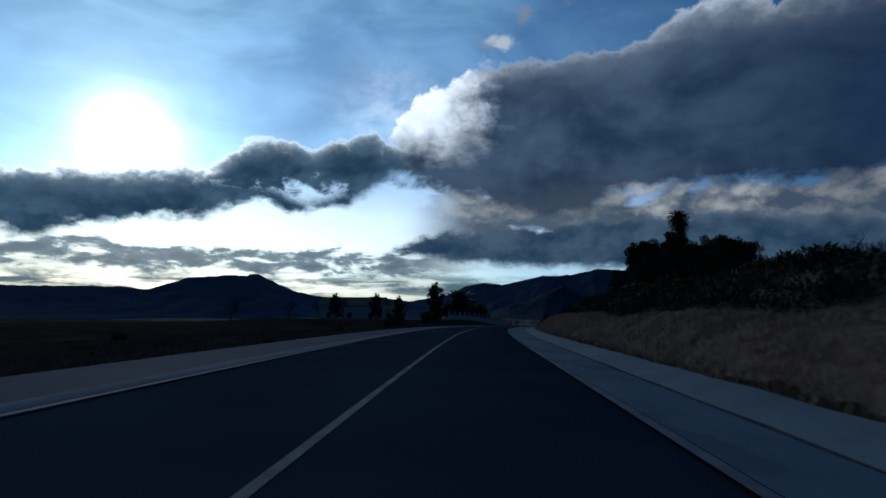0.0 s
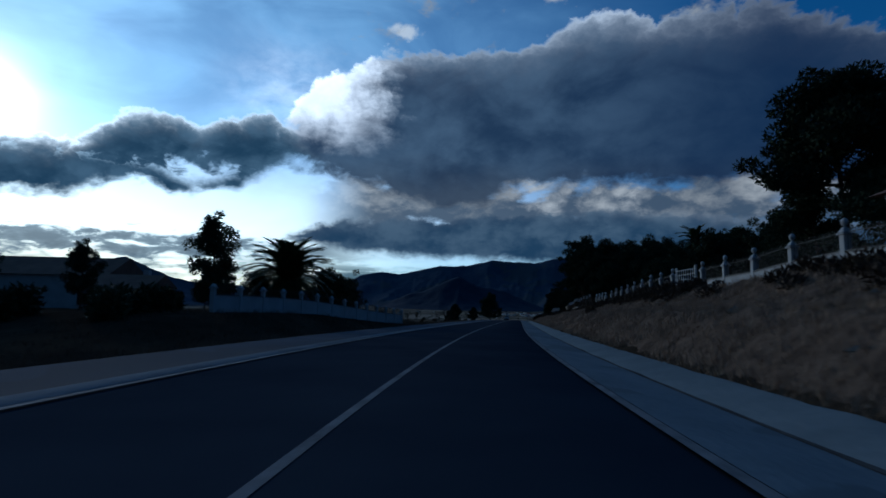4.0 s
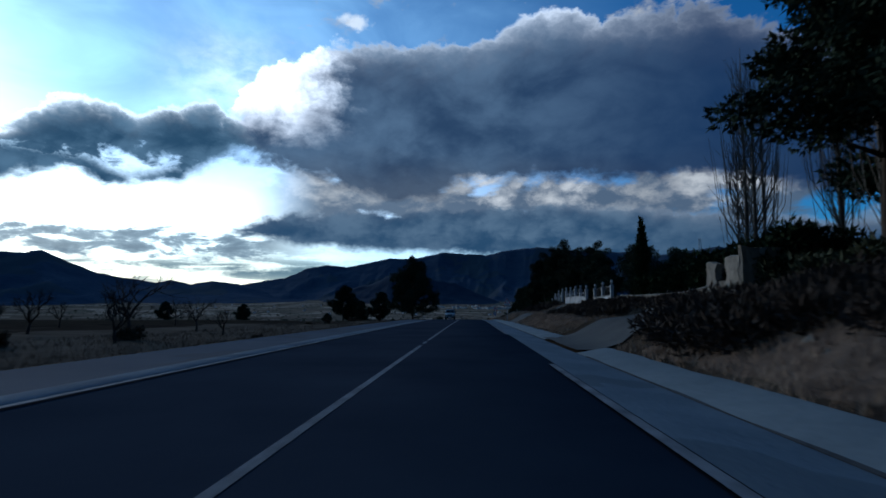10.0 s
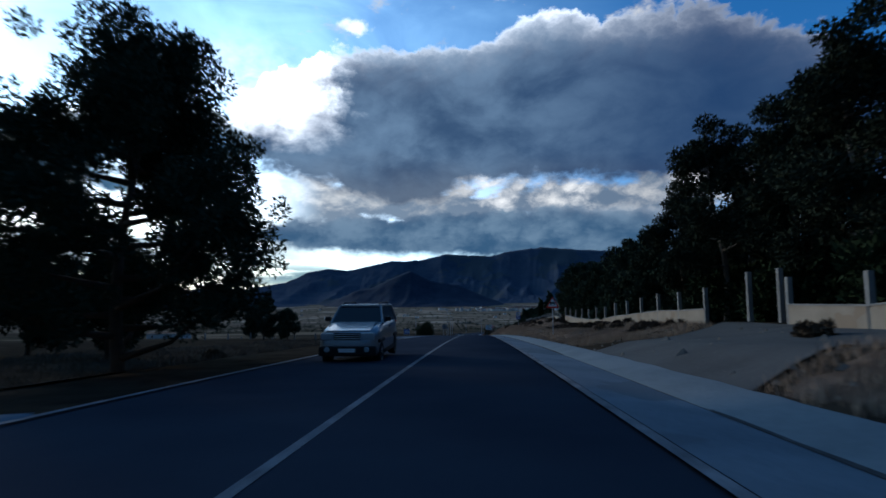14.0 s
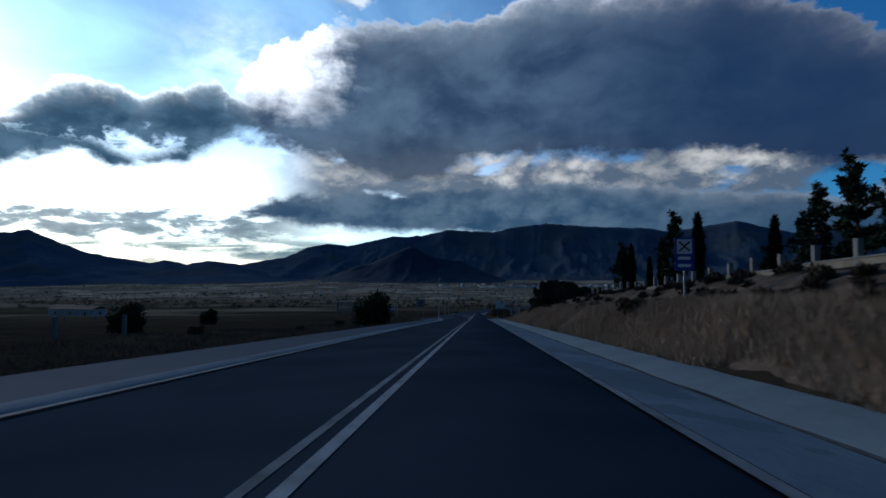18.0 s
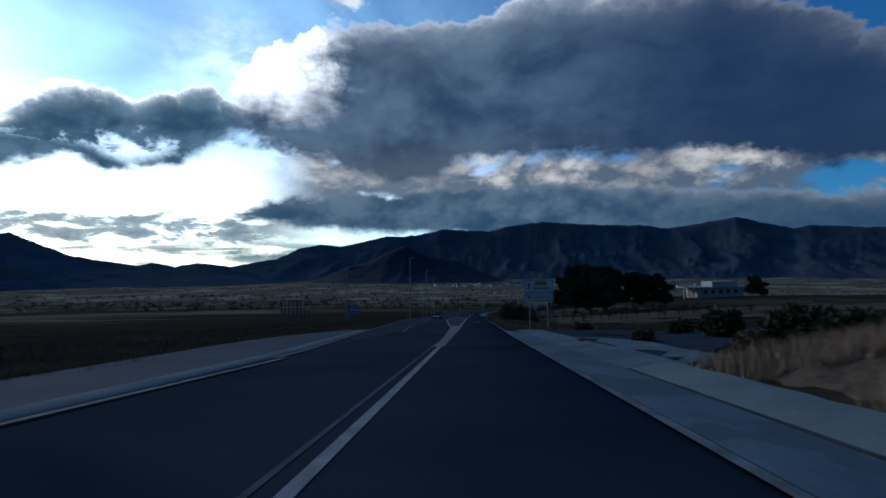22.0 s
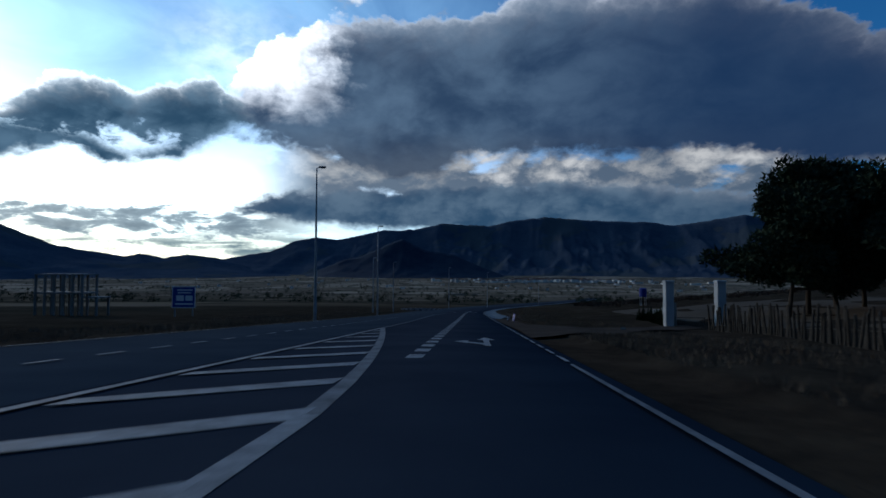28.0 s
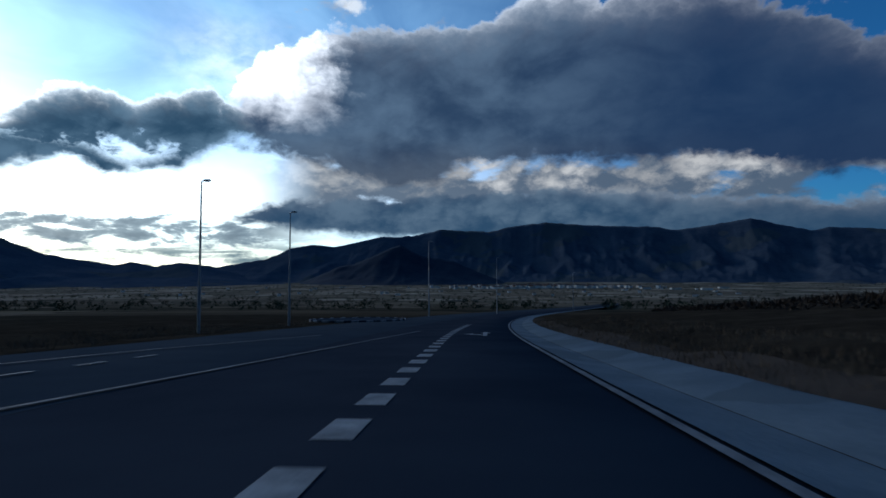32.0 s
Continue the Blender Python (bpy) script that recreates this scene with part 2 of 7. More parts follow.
# clear air: the deep blue of a polarised late sky, with thin veils of high cloud
veil = mul(add(mul(soft_step(add(n_fib, mul(n_soft, 0.4)), -0.20, 0.28), 0.62), 0.38), soft_step(AZ, 26.0, -26.0))
haze = mul(bell(EL, 7.0, 6.5), add(mul(bell(AZ, -38.0, 25.0), 0.95), mul(bell(AZ, -8.0, 18.0), 0.42)))
heap_air = mul(mul(bell(AZ, -25.0, 6.0), bell(EL, 20.5, 4.0)), add(0.45, add(mul(n_big, 1.6), mul(n_mid, 0.9))))
core = add(mul(mth("EXPONENT", mul(mul(OFF, OFF), -1.0 / 10.0)), 2.6), mul(mth("EXPONENT", mul(OFF, -1.0 / 7.0)), 0.75))
glow = blend(1.0, scaled(tone(0.46, 0.76, 0.92), mul(veil, add(0.38, mul(near_sun, 0.60)))), scaled(tone(1.0, 0.95, 0.85), add(add(haze, core), mth("MAXIMUM", heap_air, 0.0))), "ADD")

# cloud light: thin bright edges and one heap lit through by the sun, blue-grey bodies
def skin(inside, depth):
    return mth("EXPONENT", mul(mth("MAXIMUM", inside, 0.0), -1.0 / depth))


AZ_B = add(AZ, add(mul(heads, 7.0), add(mul(n_big, 6.0), add(mul(n_mid, 4.0), mul(n_fine, 1.5)))))
billow = mul(soft_step(AZ_B, -13.0, -21.5), soft_step(add(EL, add(mul(n_big, 5.0), mul(n_mid, 3.0))), 15.0, 19.5))
billow = add(billow, mul(mul(bell(AZ, 8.5, 6.5), skin(in_top, 0.9)), 0.55))
relief = add(mul(heads, -0.42), add(mul(small_heads, -0.07), mul(n_mid, 0.09)))
shape = add(mul(n_soft, 1.0), add(relief, mul(mth("ABSOLUTE", sub(EL, 17.0)), 0.016)))
body = blend(soft_step(shape, -0.22, 0.36), tone(0.022, 0.052, 0.108), tone(0.092, 0.155, 0.240))
body = blend(mul(soft_step(add(EL, mul(n_big, 4.0)), 15.5, 10.5), 0.50), body, tone(0.062, 0.066, 0.082))
body = blend(mul(soft_step(AZ, -6.0, 28.0), 0.86), body, tone(0.008, 0.030, 0.086))
lit = add(add(add(mul(skin(in_top, 0.7), mul(near_sun, 3.2)), mul(skin(in_top, 1.6), mul(soft_step(AZ, -22.0, -8.0), 0.10))), mul(billow, add(1.60, add(mul(n_big, 1.0), mul(heads, -1.2))))), mul(near_sun, 0.03))
cloud_1 = blend(1.0, body, scaled(tone(0.93, 0.96, 1.0), lit), "ADD")
body_l = blend(soft_step(add(mul(n_big, 0.6), add(mul(heads, -0.9), mul(n_mid, 0.3))), -0.20, 0.26), tone(0.026, 0.070, 0.126), tone(0.092, 0.172, 0.255))
cloud_l = blend(1.0, body_l, scaled(tone(0.90, 0.97, 1.0), mul(skin(in_left, 0.42), mul(near_sun, 5.6))), "ADD")
cloud_2 = blend(soft_step(add(mul(n_mid, 0.5), add(n_big, mul(heads, -0.9))), -0.25, 0.3), tone(0.026, 0.068, 0.130), tone(0.095, 0.155, 0.225))
cloud_2 = blend(mul(soft_step(AZ, 8.0, 30.0), 0.6), cloud_2, tone(0.020, 0.056, 0.112))
cloud_2 = blend(1.0, cloud_2, scaled(tone(1.0, 0.97, 0.92), mul(skin(in_2, 0.6), add(0.10, mul(soft_step(AZ, 4.0, 22.0), 0.20)))), "ADD")
cloud_3 = blend(1.0, blend(soft_step(puffs, 1.02, 1.34), tone(0.22, 0.32, 0.39), tone(0.050, 0.112, 0.175)), scaled(tone(1.0, 0.97, 0.9), mul(near_sun, 0.12)), "ADD")
cloud_5 = blend(1.0, tone(0.10, 0.19, 0.24), scaled(tone(1.0, 0.93, 0.72), mul(near_sun, 0.18)), "ADD")
cloud_4 = blend(soft_step(add(add(mul(n_mid, 0.7), mul(n_soft, 0.6)), add(mul(heads, -0.7), mul(sub(EL, 9.5), 0.06))), -0.12, 0.32), tone(0.085, 0.118, 0.165), scaled(tone(0.98, 0.97, 0.94), add(add(0.16, add(mul(bell(AZ, 2.5, 3.5), 0.40), add(mul(bell(AZ, 11.0, 5.0), 0.38), mul(soft_step(AZ, 13.0, 26.0), 0.40)))), mul(near_sun, 1.25))))


def background(col, strength):
    n = wt.nodes.new("ShaderNodeBackground")
    wt.links.new(col, n.inputs[0])
    n.inputs[1].default_value = strength
    return n.outputs[0]
def over(f, a, b):
    n = wt.nodes.new("ShaderNodeMixShader")
    wt.links.new(f, n.inputs[0])
    wt.links.new(a, n.inputs[1])
    wt.links.new(b, n.inputs[2])
    return n.outputs[0]


# out of view: cloud cover added overhead for bluer light, darker behind to dim walls
unseen_deck = mul(add(mul(soft_step(EL, 36.0, 58.0), 1.0), soft_step(mth("ABSOLUTE", AZ), 64.0, 95.0)), 0.8)
unseen_deck = mth("MINIMUM", mul(unseen_deck, add(1.1, n_big)), 0.97)
behind = mul(soft_step(mth("ABSOLUTE", AZ), 60.0, 110.0), soft_step(EL, 60.0, 30.0))
SKY_STRENGTH = 0.075
plus = wt.nodes.new("ShaderNodeAddShader")
wt.links.new(background(blend(1.0, sky.outputs[0], blend(mul(soft_step(EL, 15.0, 4.0), soft_step(AZ, -8.0, -26.0)), blend(soft_step(AZ, -4.0, 24.0), tone(0.50, 0.98, 1.40), tone(0.22, 0.78, 1.25)), tone(0.92, 0.96, 0.92)), "MULTIPLY"), SKY_STRENGTH), plus.inputs[0])
wt.links.new(background(glow, 1.0), plus.inputs[1])
shade = plus.outputs[0]
for f, col in ((puff, tone(0.80, 0.86, 0.92)), (layers, cloud_5), (bank_3, cloud_3), (bank_4, cloud_4), (bank_2, cloud_2), (bank_l, cloud_l), (bank_1, cloud_1), (unseen_deck, blend(behind, tone(0.014, 0.062, 0.165), tone(0.008, 0.026, 0.062)))):
    shade = over(f, shade, background(col, 1.0))
out = wt.nodes.new("ShaderNodeOutputWorld")
wt.links.new(shade, out.inputs[0])

sun = new("sun", bpy.data.lights.new("sun", "SUN"))
sun.data.energy, sun.data.angle, sun.data.color = 0.50, radians(6.0), (1.0, 0.90, 0.76)
sun.matrix_world = look((0, 0, 0), (-sun_vec[0], -sun_vec[1], -sun_vec[2]))

# ---------------------------------------------------------------- materials


def surface(name, a, b, scale=1.0, fine=14.0, rough=0.85, bump=0.25, metal=0.0, spec=0.3, spread=0.0, third=None, coat=0.0):
    """Two colours mixed by broad stains and fine grain, with relief; spread: how much single pieces differ."""
    m = bpy.data.materials.new(name)
    m.use_nodes = True
    nt = m.node_tree
    bsdf = nt.nodes["Principled BSDF"]
    tc = nt.nodes.new("ShaderNodeTexCoord")
    def noise_of(sc, detail):
        n = nt.nodes.new("ShaderNodeTexNoise")
        n.inputs["Scale"].default_value, n.inputs["Detail"].default_value = sc, detail
        nt.links.new(tc.outputs["Object"], n.inputs["Vector"])
        return n.outputs[0]
    big, small = noise_of(scale, 5), noise_of(fine, 4)
    f = mth("MULTIPLY_ADD", sub_in(nt, small, 0.5), 0.9, mth("MULTIPLY_ADD", sub_in(nt, big, 0.5), 1.9, 0.5, tree=nt), clamp=True, tree=nt)
    mix = nt.nodes.new("ShaderNodeMix")
    mix.data_type = "RGBA"
    nt.links.new(f, mix.inputs[0])
    mix.inputs[6].default_value, mix.inputs[7].default_value = (*a, 1), (*b, 1)
    col = mix.outputs[2]
    if third:
        patch = mth("GREATER_THAN", noise_of(scale * 0.37, 3), 0.56, tree=nt)
        mix2 = nt.nodes.new("ShaderNodeMix")
        mix2.data_type = "RGBA"
        nt.links.new(mth("MULTIPLY", patch, 0.7, tree=nt), mix2.inputs[0])
        nt.links.new(col, mix2.inputs[6])
        mix2.inputs[7].default_value = (*third, 1)
        col = mix2.outputs[2]
    if spread:
        info = nt.nodes.new("ShaderNodeObjectInfo")
        hsv = nt.nodes.new("ShaderNodeHueSaturation")
        nt.links.new(mth("MULTIPLY_ADD", info.outputs["Random"], spread, 1.0 - spread / 2, tree=nt), hsv.inputs["Value"])
        nt.links.new(col, hsv.inputs["Color"])
        col = hsv.outputs[0]
    nt.links.new(col, bsdf.inputs["Base Color"])
    nt.links.new(mth("MULTIPLY_ADD", small, 0.2, rough - 0.1, clamp=True, tree=nt), bsdf.inputs["Roughness"])
    bsdf.inputs["Metallic"].default_value = metal
    bsdf.inputs["Specular IOR Level"].default_value = spec
    bsdf.inputs["Coat Weight"].default_value = coat
    if bump:
        bp = nt.nodes.new("ShaderNodeBump")
        bp.inputs["Strength"].default_value, bp.inputs["Distance"].default_value = bump, 0.4 / fine
        nt.links.new(small, bp.inputs["Height"])
        nt.links.new(bp.outputs[0], bsdf.inputs["Normal"])
    return m


def sub_in(nt, a, b):
    return mth("SUBTRACT", a, b, tree=nt)


ASPHALT = surface("asphalt", (0.033, 0.040, 0.055), (0.053, 0.062, 0.079), 0.35, 60, 0.97, 0.3, spec=0.0)
ASPHALT_OLD = surface("worn_asphalt", (0.036, 0.049, 0.066), (0.056, 0.070, 0.088), 0.3, 60, 0.97, 0.3, spec=0.0)
PAINT_RUBBED = surface("rubbed_road_paint", (0.045, 0.055, 0.07), (0.12, 0.13, 0.145), 1.6, 18, 0.9, 0.2, spec=0.05)
PAINT_WORN = surface("worn_road_paint", (0.08, 0.09, 0.105), (0.25, 0.265, 0.285), 1.6, 18, 0.85, 0.2, spec=0.1)
# darker and bluer than gutter_concrete, for the far-side gutter
CONCRETE_DARK = surface("weathered_gutter_concrete", (0.036, 0.060, 0.094), (0.064, 0.092, 0.128), 0.4, 24, 0.95, 0.3, spec=0.05, third=(0.045, 0.062, 0.084))
PAINT = surface("road_paint", (0.12, 0.135, 0.155), (0.33, 0.35, 0.375), 2.5, 25, 0.8, 0.15, spec=0.2)
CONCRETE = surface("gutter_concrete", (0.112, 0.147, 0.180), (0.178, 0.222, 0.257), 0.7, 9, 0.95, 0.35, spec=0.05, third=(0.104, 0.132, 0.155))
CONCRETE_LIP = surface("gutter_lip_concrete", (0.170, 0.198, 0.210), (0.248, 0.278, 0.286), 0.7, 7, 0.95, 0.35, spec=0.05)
CAST = surface("cast_concrete", (0.19, 0.185, 0.175), (0.29, 0.285, 0.27), 1.2, 22, 0.9, 0.25, spread=0.2)
RENDER_WHITE = surface("white_render", (0.40, 0.405, 0.41), (0.58, 0.58, 0.575), 0.9, 25, 0.88, 0.2, spread=0.12)
WALL_BEIGE = surface("beige_render", (0.25, 0.205, 0.155), (0.36, 0.30, 0.235), 0.8, 20, 0.9, 0.35, third=(0.26, 0.19, 0.13))
STONE = surface("field_stone", (0.17, 0.145, 0.115), (0.31, 0.27, 0.22), 2.2, 16, 0.92, 0.6, spread=0.5)
TILE = surface("roof_tile", (0.11, 0.056, 0.040), (0.20, 0.105, 0.07), 0.8, 12, 0.85, 0.3, spread=0.3)
IRON = surface("painted_iron", (0.02, 0.02, 0.022), (0.05, 0.05, 0.052), 3, 30, 0.55, 0.1, metal=0.4, spec=0.4)
WHITE_IRON = surface("white_painted_iron", (0.45, 0.46, 0.47), (0.65, 0.65, 0.64), 3, 30, 0.6, 0.1, spec=0.4)
STEEL = surface("galvanised_steel", (0.30, 0.32, 0.34), (0.46, 0.48, 0.50), 2, 20, 0.5, 0.1, metal=0.7, spec=0.5, spread=0.15)
SIGN_WHITE = surface("sign_white", (0.80, 0.80, 0.82), (0.88, 0.88, 0.88), 1.2, 18, 0.45, 0.0, spec=0.5)
SIGN_BLACK = surface("sign_black", (0.012, 0.012, 0.013), (0.02, 0.02, 0.022), 1.2, 18, 0.5, 0.0)
SIGN_RED = surface("sign_red", (0.60, 0.025, 0.025), (0.70, 0.04, 0.04), 1.2, 18, 0.45, 0.0)
SIGN_YELLOW = surface("sign_yellow", (0.62, 0.40, 0.03), (0.72, 0.48, 0.05), 1.2, 18, 0.45, 0.0)
SIGN_BLUE = surface("sign_blue", (0.012, 0.05, 0.28), (0.02, 0.08, 0.40), 1.2, 18, 0.45, 0.0)
SIGN_BACK = surface("sign_back_aluminium", (0.14, 0.15, 0.17), (0.20, 0.21, 0.235), 1.0, 15, 0.6, 0.1, metal=0.5)
BARK = surface("pine_bark", (0.045, 0.033, 0.024), (0.10, 0.072, 0.052), 1.5, 9, 0.95, 0.8, spread=0.3)
BARK_PALE = surface("pale_bark", (0.10, 0.085, 0.07), (0.18, 0.155, 0.13), 1.5, 9, 0.95, 0.6, spread=0.3)
TWIG = surface("bare_twig", (0.030, 0.023, 0.019), (0.065, 0.050, 0.040), 1.5, 12, 0.95, 0.3, spread=0.3)
NEEDLES = surface("pine_needles", (0.026, 0.042, 0.028), (0.058, 0.076, 0.048), 0.4, 4, 0.95, 0.0, spec=0.03, spread=0.3)
CYPRESS_LEAF = surface("cypress_leaf", (0.016, 0.030, 0.016), (0.034, 0.052, 0.024), 0.6, 5, 0.95, 0.0, spec=0.03, spread=0.3)
GUM_LEAF = surface("eucalyptus_leaf", (0.022, 0.032, 0.022), (0.048, 0.060, 0.040), 0.5, 5, 0.95, 0.0, spec=0.03, spread=0.3)
SHRUB_LEAF = surface("shrub_leaf", (0.035, 0.046, 0.020), (0.075, 0.080, 0.036), 0.6, 5, 0.8, 0.0, spread=0.4)
HEDGE_LEAF = surface("hedge_leaf", (0.014, 0.026, 0.013), (0.032, 0.046, 0.022), 0.6, 5, 0.95, 0.0, spec=0.03, spread=0.3)
SCRUB = surface("brown_scrub_twigs", (0.030, 0.021, 0.016), (0.078, 0.054, 0.039), 0.6, 5, 0.92, 0.0, spread=0.4)
RUST_SHRUB = surface("rust_shrub_leaf", (0.15, 0.088, 0.044), (0.29, 0.18, 0.095), 0.6, 5, 0.9, 0.0, spread=0.3)
DRY_SHRUB = surface("dry_shrub_leaf", (0.08, 0.053, 0.031), (0.165, 0.112, 0.068), 0.6, 5, 0.9, 0.0, spread=0.4)
PALM_LEAF = surface("palm_leaf", (0.035, 0.055, 0.022), (0.075, 0.10, 0.04), 0.6, 5, 0.55, 0.0, spread=0.3)
GRASS = surface("dry_grass_blades", (0.25, 0.168, 0.113), (0.51, 0.365, 0.252), 0.25, 3, 0.9, 0.0)
GRASS_DARK = surface("withered_grass_blades", (0.088, 0.063, 0.043), (0.20, 0.147, 0.10), 0.25, 3, 0.95, 0.0)
SOIL = surface("pale_orchard_soil", (0.088, 0.066, 0.048), (0.140, 0.106, 0.078), 0.12, 1.5, 0.95, 0.4, spec=0.05)
WOOD = surface("weathered_wood", (0.035, 0.028, 0.022), (0.085, 0.066, 0.050), 2, 14, 0.9, 0.4, spread=0.4)
RUBBER = surface("tyre_rubber", (0.012, 0.012, 0.012), (0.022, 0.022, 0.022), 3, 30, 0.85, 0.2)
CHROME = surface("chrome", (0.5, 0.5, 0.5), (0.6, 0.6, 0.6), 3, 30, 0.2, 0.0, metal=1.0)
CAR_SILVER = surface("silver_car_paint", (0.24, 0.26, 0.28), (0.30, 0.32, 0.34), 0.8, 40, 0.35, 0.0, metal=0.6, coat=0.6)
CAR_DARK = surface("dark_car_paint", (0.010, 0.012, 0.015), (0.016, 0.018, 0.022), 0.8, 40, 0.35, 0.0, metal=0.3, coat=0.8)
CAR_PLASTIC = surface("black_car_plastic", (0.012, 0.012, 0.013), (0.022, 0.022, 0.023), 2, 30, 0.6, 0.1)
PLASTIC_BLUE = surface("blue_plastic", (0.01, 0.03, 0.24), (0.02, 0.05, 0.34), 1.5, 20, 0.5, 0.05)
TOWN_WHITE = surface("town_render", (0.70, 0.68, 0.65), (0.85, 0.83, 0.80), 0.05, 0.6, 0.9, 0.0, spread=0.4)
# scrub slopes with the blue-grey haze of distance mixed into the base colours
MOUNTAIN_HAZED = surface("scrub_mountain", (0.040, 0.063, 0.100), (0.092, 0.112, 0.143), 0.0065, 0.05, 0.95, 0.3, spec=0.0, third=(0.088, 0.098, 0.103))
# woodland colours shifted to navy to stand for the haze in front of it
HILL_HAZED = surface("wooded_hill", (0.014, 0.030, 0.056), (0.036, 0.054, 0.080), 0.012, 0.06, 0.95, 0.0, spec=0.05)


def glass_of(name, tint, rough=0.05):
    m = bpy.data.materials.new(name)
    m.use_nodes = True
    b = m.node_tree.nodes["Principled BSDF"]
    b.inputs["Base Color"].default_value = (*tint, 1)
    b.inputs["Roughness"].default_value = rough
    b.inputs["Specular IOR Level"].default_value = 0.6
    return m


DARK_GLASS = glass_of("dark_glass", (0.01, 0.012, 0.014))
LAMP_GLASS = glass_of("lamp_glass", (0.45, 0.46, 0.46), 0.2)


def ground_material():
    """Dry earth and grass by the road; further out a patchwork of fields in browns, ochres and dull greens."""
    m = bpy.data.materials.new("dry_ground")
    m.use_nodes = True
    nt = m.node_tree
    bsdf = nt.nodes["Principled BSDF"]
    tc = nt.nodes.new("ShaderNodeTexCoord")
    def noise_of(sc, detail, rough=0.55):
        n = nt.nodes.new("ShaderNodeTexNoise")
        n.inputs["Scale"].default_value, n.inputs["Detail"].default_value, n.inputs["Roughness"].default_value = sc, detail, rough
        nt.links.new(tc.outputs["Object"], n.inputs["Vector"])
        return n.outputs[0]
    def ramp_of(v, stops):
        n = nt.nodes.new("ShaderNodeValToRGB")
        while len(n.color_ramp.elements) < len(stops):
            n.color_ramp.elements.new(0.5)
        for e, (p, c) in zip(n.color_ramp.elements, stops):
            e.position, e.color = p, (*c, 1)
        nt.links.new(v, n.inputs[0])
        return n.outputs[0]
    def mixed(f, a, b):
        n = nt.nodes.new("ShaderNodeMix")
        n.data_type = "RGBA"
        nt.links.new(f, n.inputs[0])
        nt.links.new(a, n.inputs[6])
        nt.links.new(b, n.inputs[7])
        return n.outputs[2]
    earth = ramp_of(noise_of(0.22, 8, 0.65), ((0.30, (0.021, 0.015, 0.014)), (0.48, (0.042, 0.030, 0.024)), (0.60, (0.073, 0.053, 0.039)), (0.75, (0.125, 0.096, 0.073))))
    scrub = ramp_of(noise_of(0.9, 6, 0.7), ((0.35, (0.021, 0.018, 0.013)), (0.65, (0.069, 0.054, 0.035))))
    near = mixed(mth("MULTIPLY", noise_of(0.05, 4), 1.0, tree=nt), earth, scrub)
    vor = nt.nodes.new("ShaderNodeTexVoronoi")
    vor.inputs["Scale"].default_value = 0.011
    nt.links.new(tc.outputs["Object"], vor.inputs["Vector"])
    hue = nt.nodes.new("ShaderNodeSeparateColor")
    nt.links.new(vor.outputs["Color"], hue.inputs[0])
    fields = ramp_of(hue.outputs[0], ((0.0, (0.032, 0.032, 0.025)), (0.3, (0.078, 0.055, 0.040)), (0.5, (0.040, 0.040, 0.029)), (0.7, (0.130, 0.090, 0.061)), (0.92, (0.324, 0.244, 0.169))))
    speck = ramp_of(noise_of(0.035, 9, 0.75), ((0.42, (0.029, 0.032, 0.025)), (0.62, (0.162, 0.121, 0.078))))
    far = mixed(mth("MULTIPLY", noise_of(0.004, 5), 1.1, clamp=True, tree=nt), fields, speck)
    axes3 = nt.nodes.new("ShaderNodeSeparateXYZ")
    nt.links.new(tc.outputs["Object"], axes3.inputs[0])
    side = mth("ABSOLUTE", mth("ADD", axes3.outputs[0], 20.0, tree=nt), tree=nt)
    away = mth("MAXIMUM", mth("DIVIDE", mth("SUBTRACT", side, 45.0, tree=nt), 90.0, tree=nt), mth("DIVIDE", mth("SUBTRACT", axes3.outputs[1], 720.0, tree=nt), 120.0, tree=nt), tree=nt)
    away = mth("MINIMUM", mth("MAXIMUM", away, 0.0, tree=nt), 1.0, tree=nt)
    fields_2 = ramp_of(hue.outputs[1], ((0.0, (0.094, 0.085, 0.061)), (0.3, (0.223, 0.158, 0.112)), (0.5, (0.118, 0.112, 0.079)), (0.7, (0.350, 0.252, 0.176)), (0.92, (0.562, 0.444, 0.328))))
    speck_2 = ramp_of(noise_of(0.028, 9, 0.8), ((0.40, (0.053, 0.055, 0.047)), (0.60, (0.350, 0.263, 0.187))))
    plain = mixed(mth("MULTIPLY", noise_of(0.004, 5), 1.0, clamp=True, tree=nt), fields_2, speck_2)
    beyond = mth("MINIMUM", mth("MAXIMUM", mth("DIVIDE", mth("SUBTRACT", axes3.outputs[1], 950.0, tree=nt), 600.0, tree=nt), 0.0, tree=nt), 1.0, tree=nt)
    nt.links.new(mixed(beyond, mixed(away, near, far), plain), bsdf.inputs["Base Color"])
    bsdf.inputs["Roughness"].default_value = 0.95
    bsdf.inputs["Specular IOR Level"].default_value = 0.0
    bp = nt.nodes.new("ShaderNodeBump")
    bp.inputs["Strength"].default_value, bp.inputs["Distance"].default_value = 0.6, 0.12
    nt.links.new(noise_of(3.0, 6, 0.7), bp.inputs["Height"])
    nt.links.new(bp.outputs[0], bsdf.inputs["Normal"])
    return m


EARTH = ground_material()

# ---------------------------------------------------------------- makers


def mesh_of(name, verts, faces, material, smooth=False):
    me = bpy.data.meshes.new(name)
    me.from_pydata([tuple(v) for v in verts], [], faces)
    me.materials.append(material)
    if smooth:
        me.polygons.foreach_set("use_smooth", [True] * len(me.polygons))
    return me


def bm_mesh(name, bm, material, smooth=False):
    me = bpy.data.meshes.new(name)
    bm.to_mesh(me)
    bm.free()
    me.materials.append(material)
    if smooth:
        me.polygons.foreach_set("use_smooth", [True] * len(me.polygons))
    return me


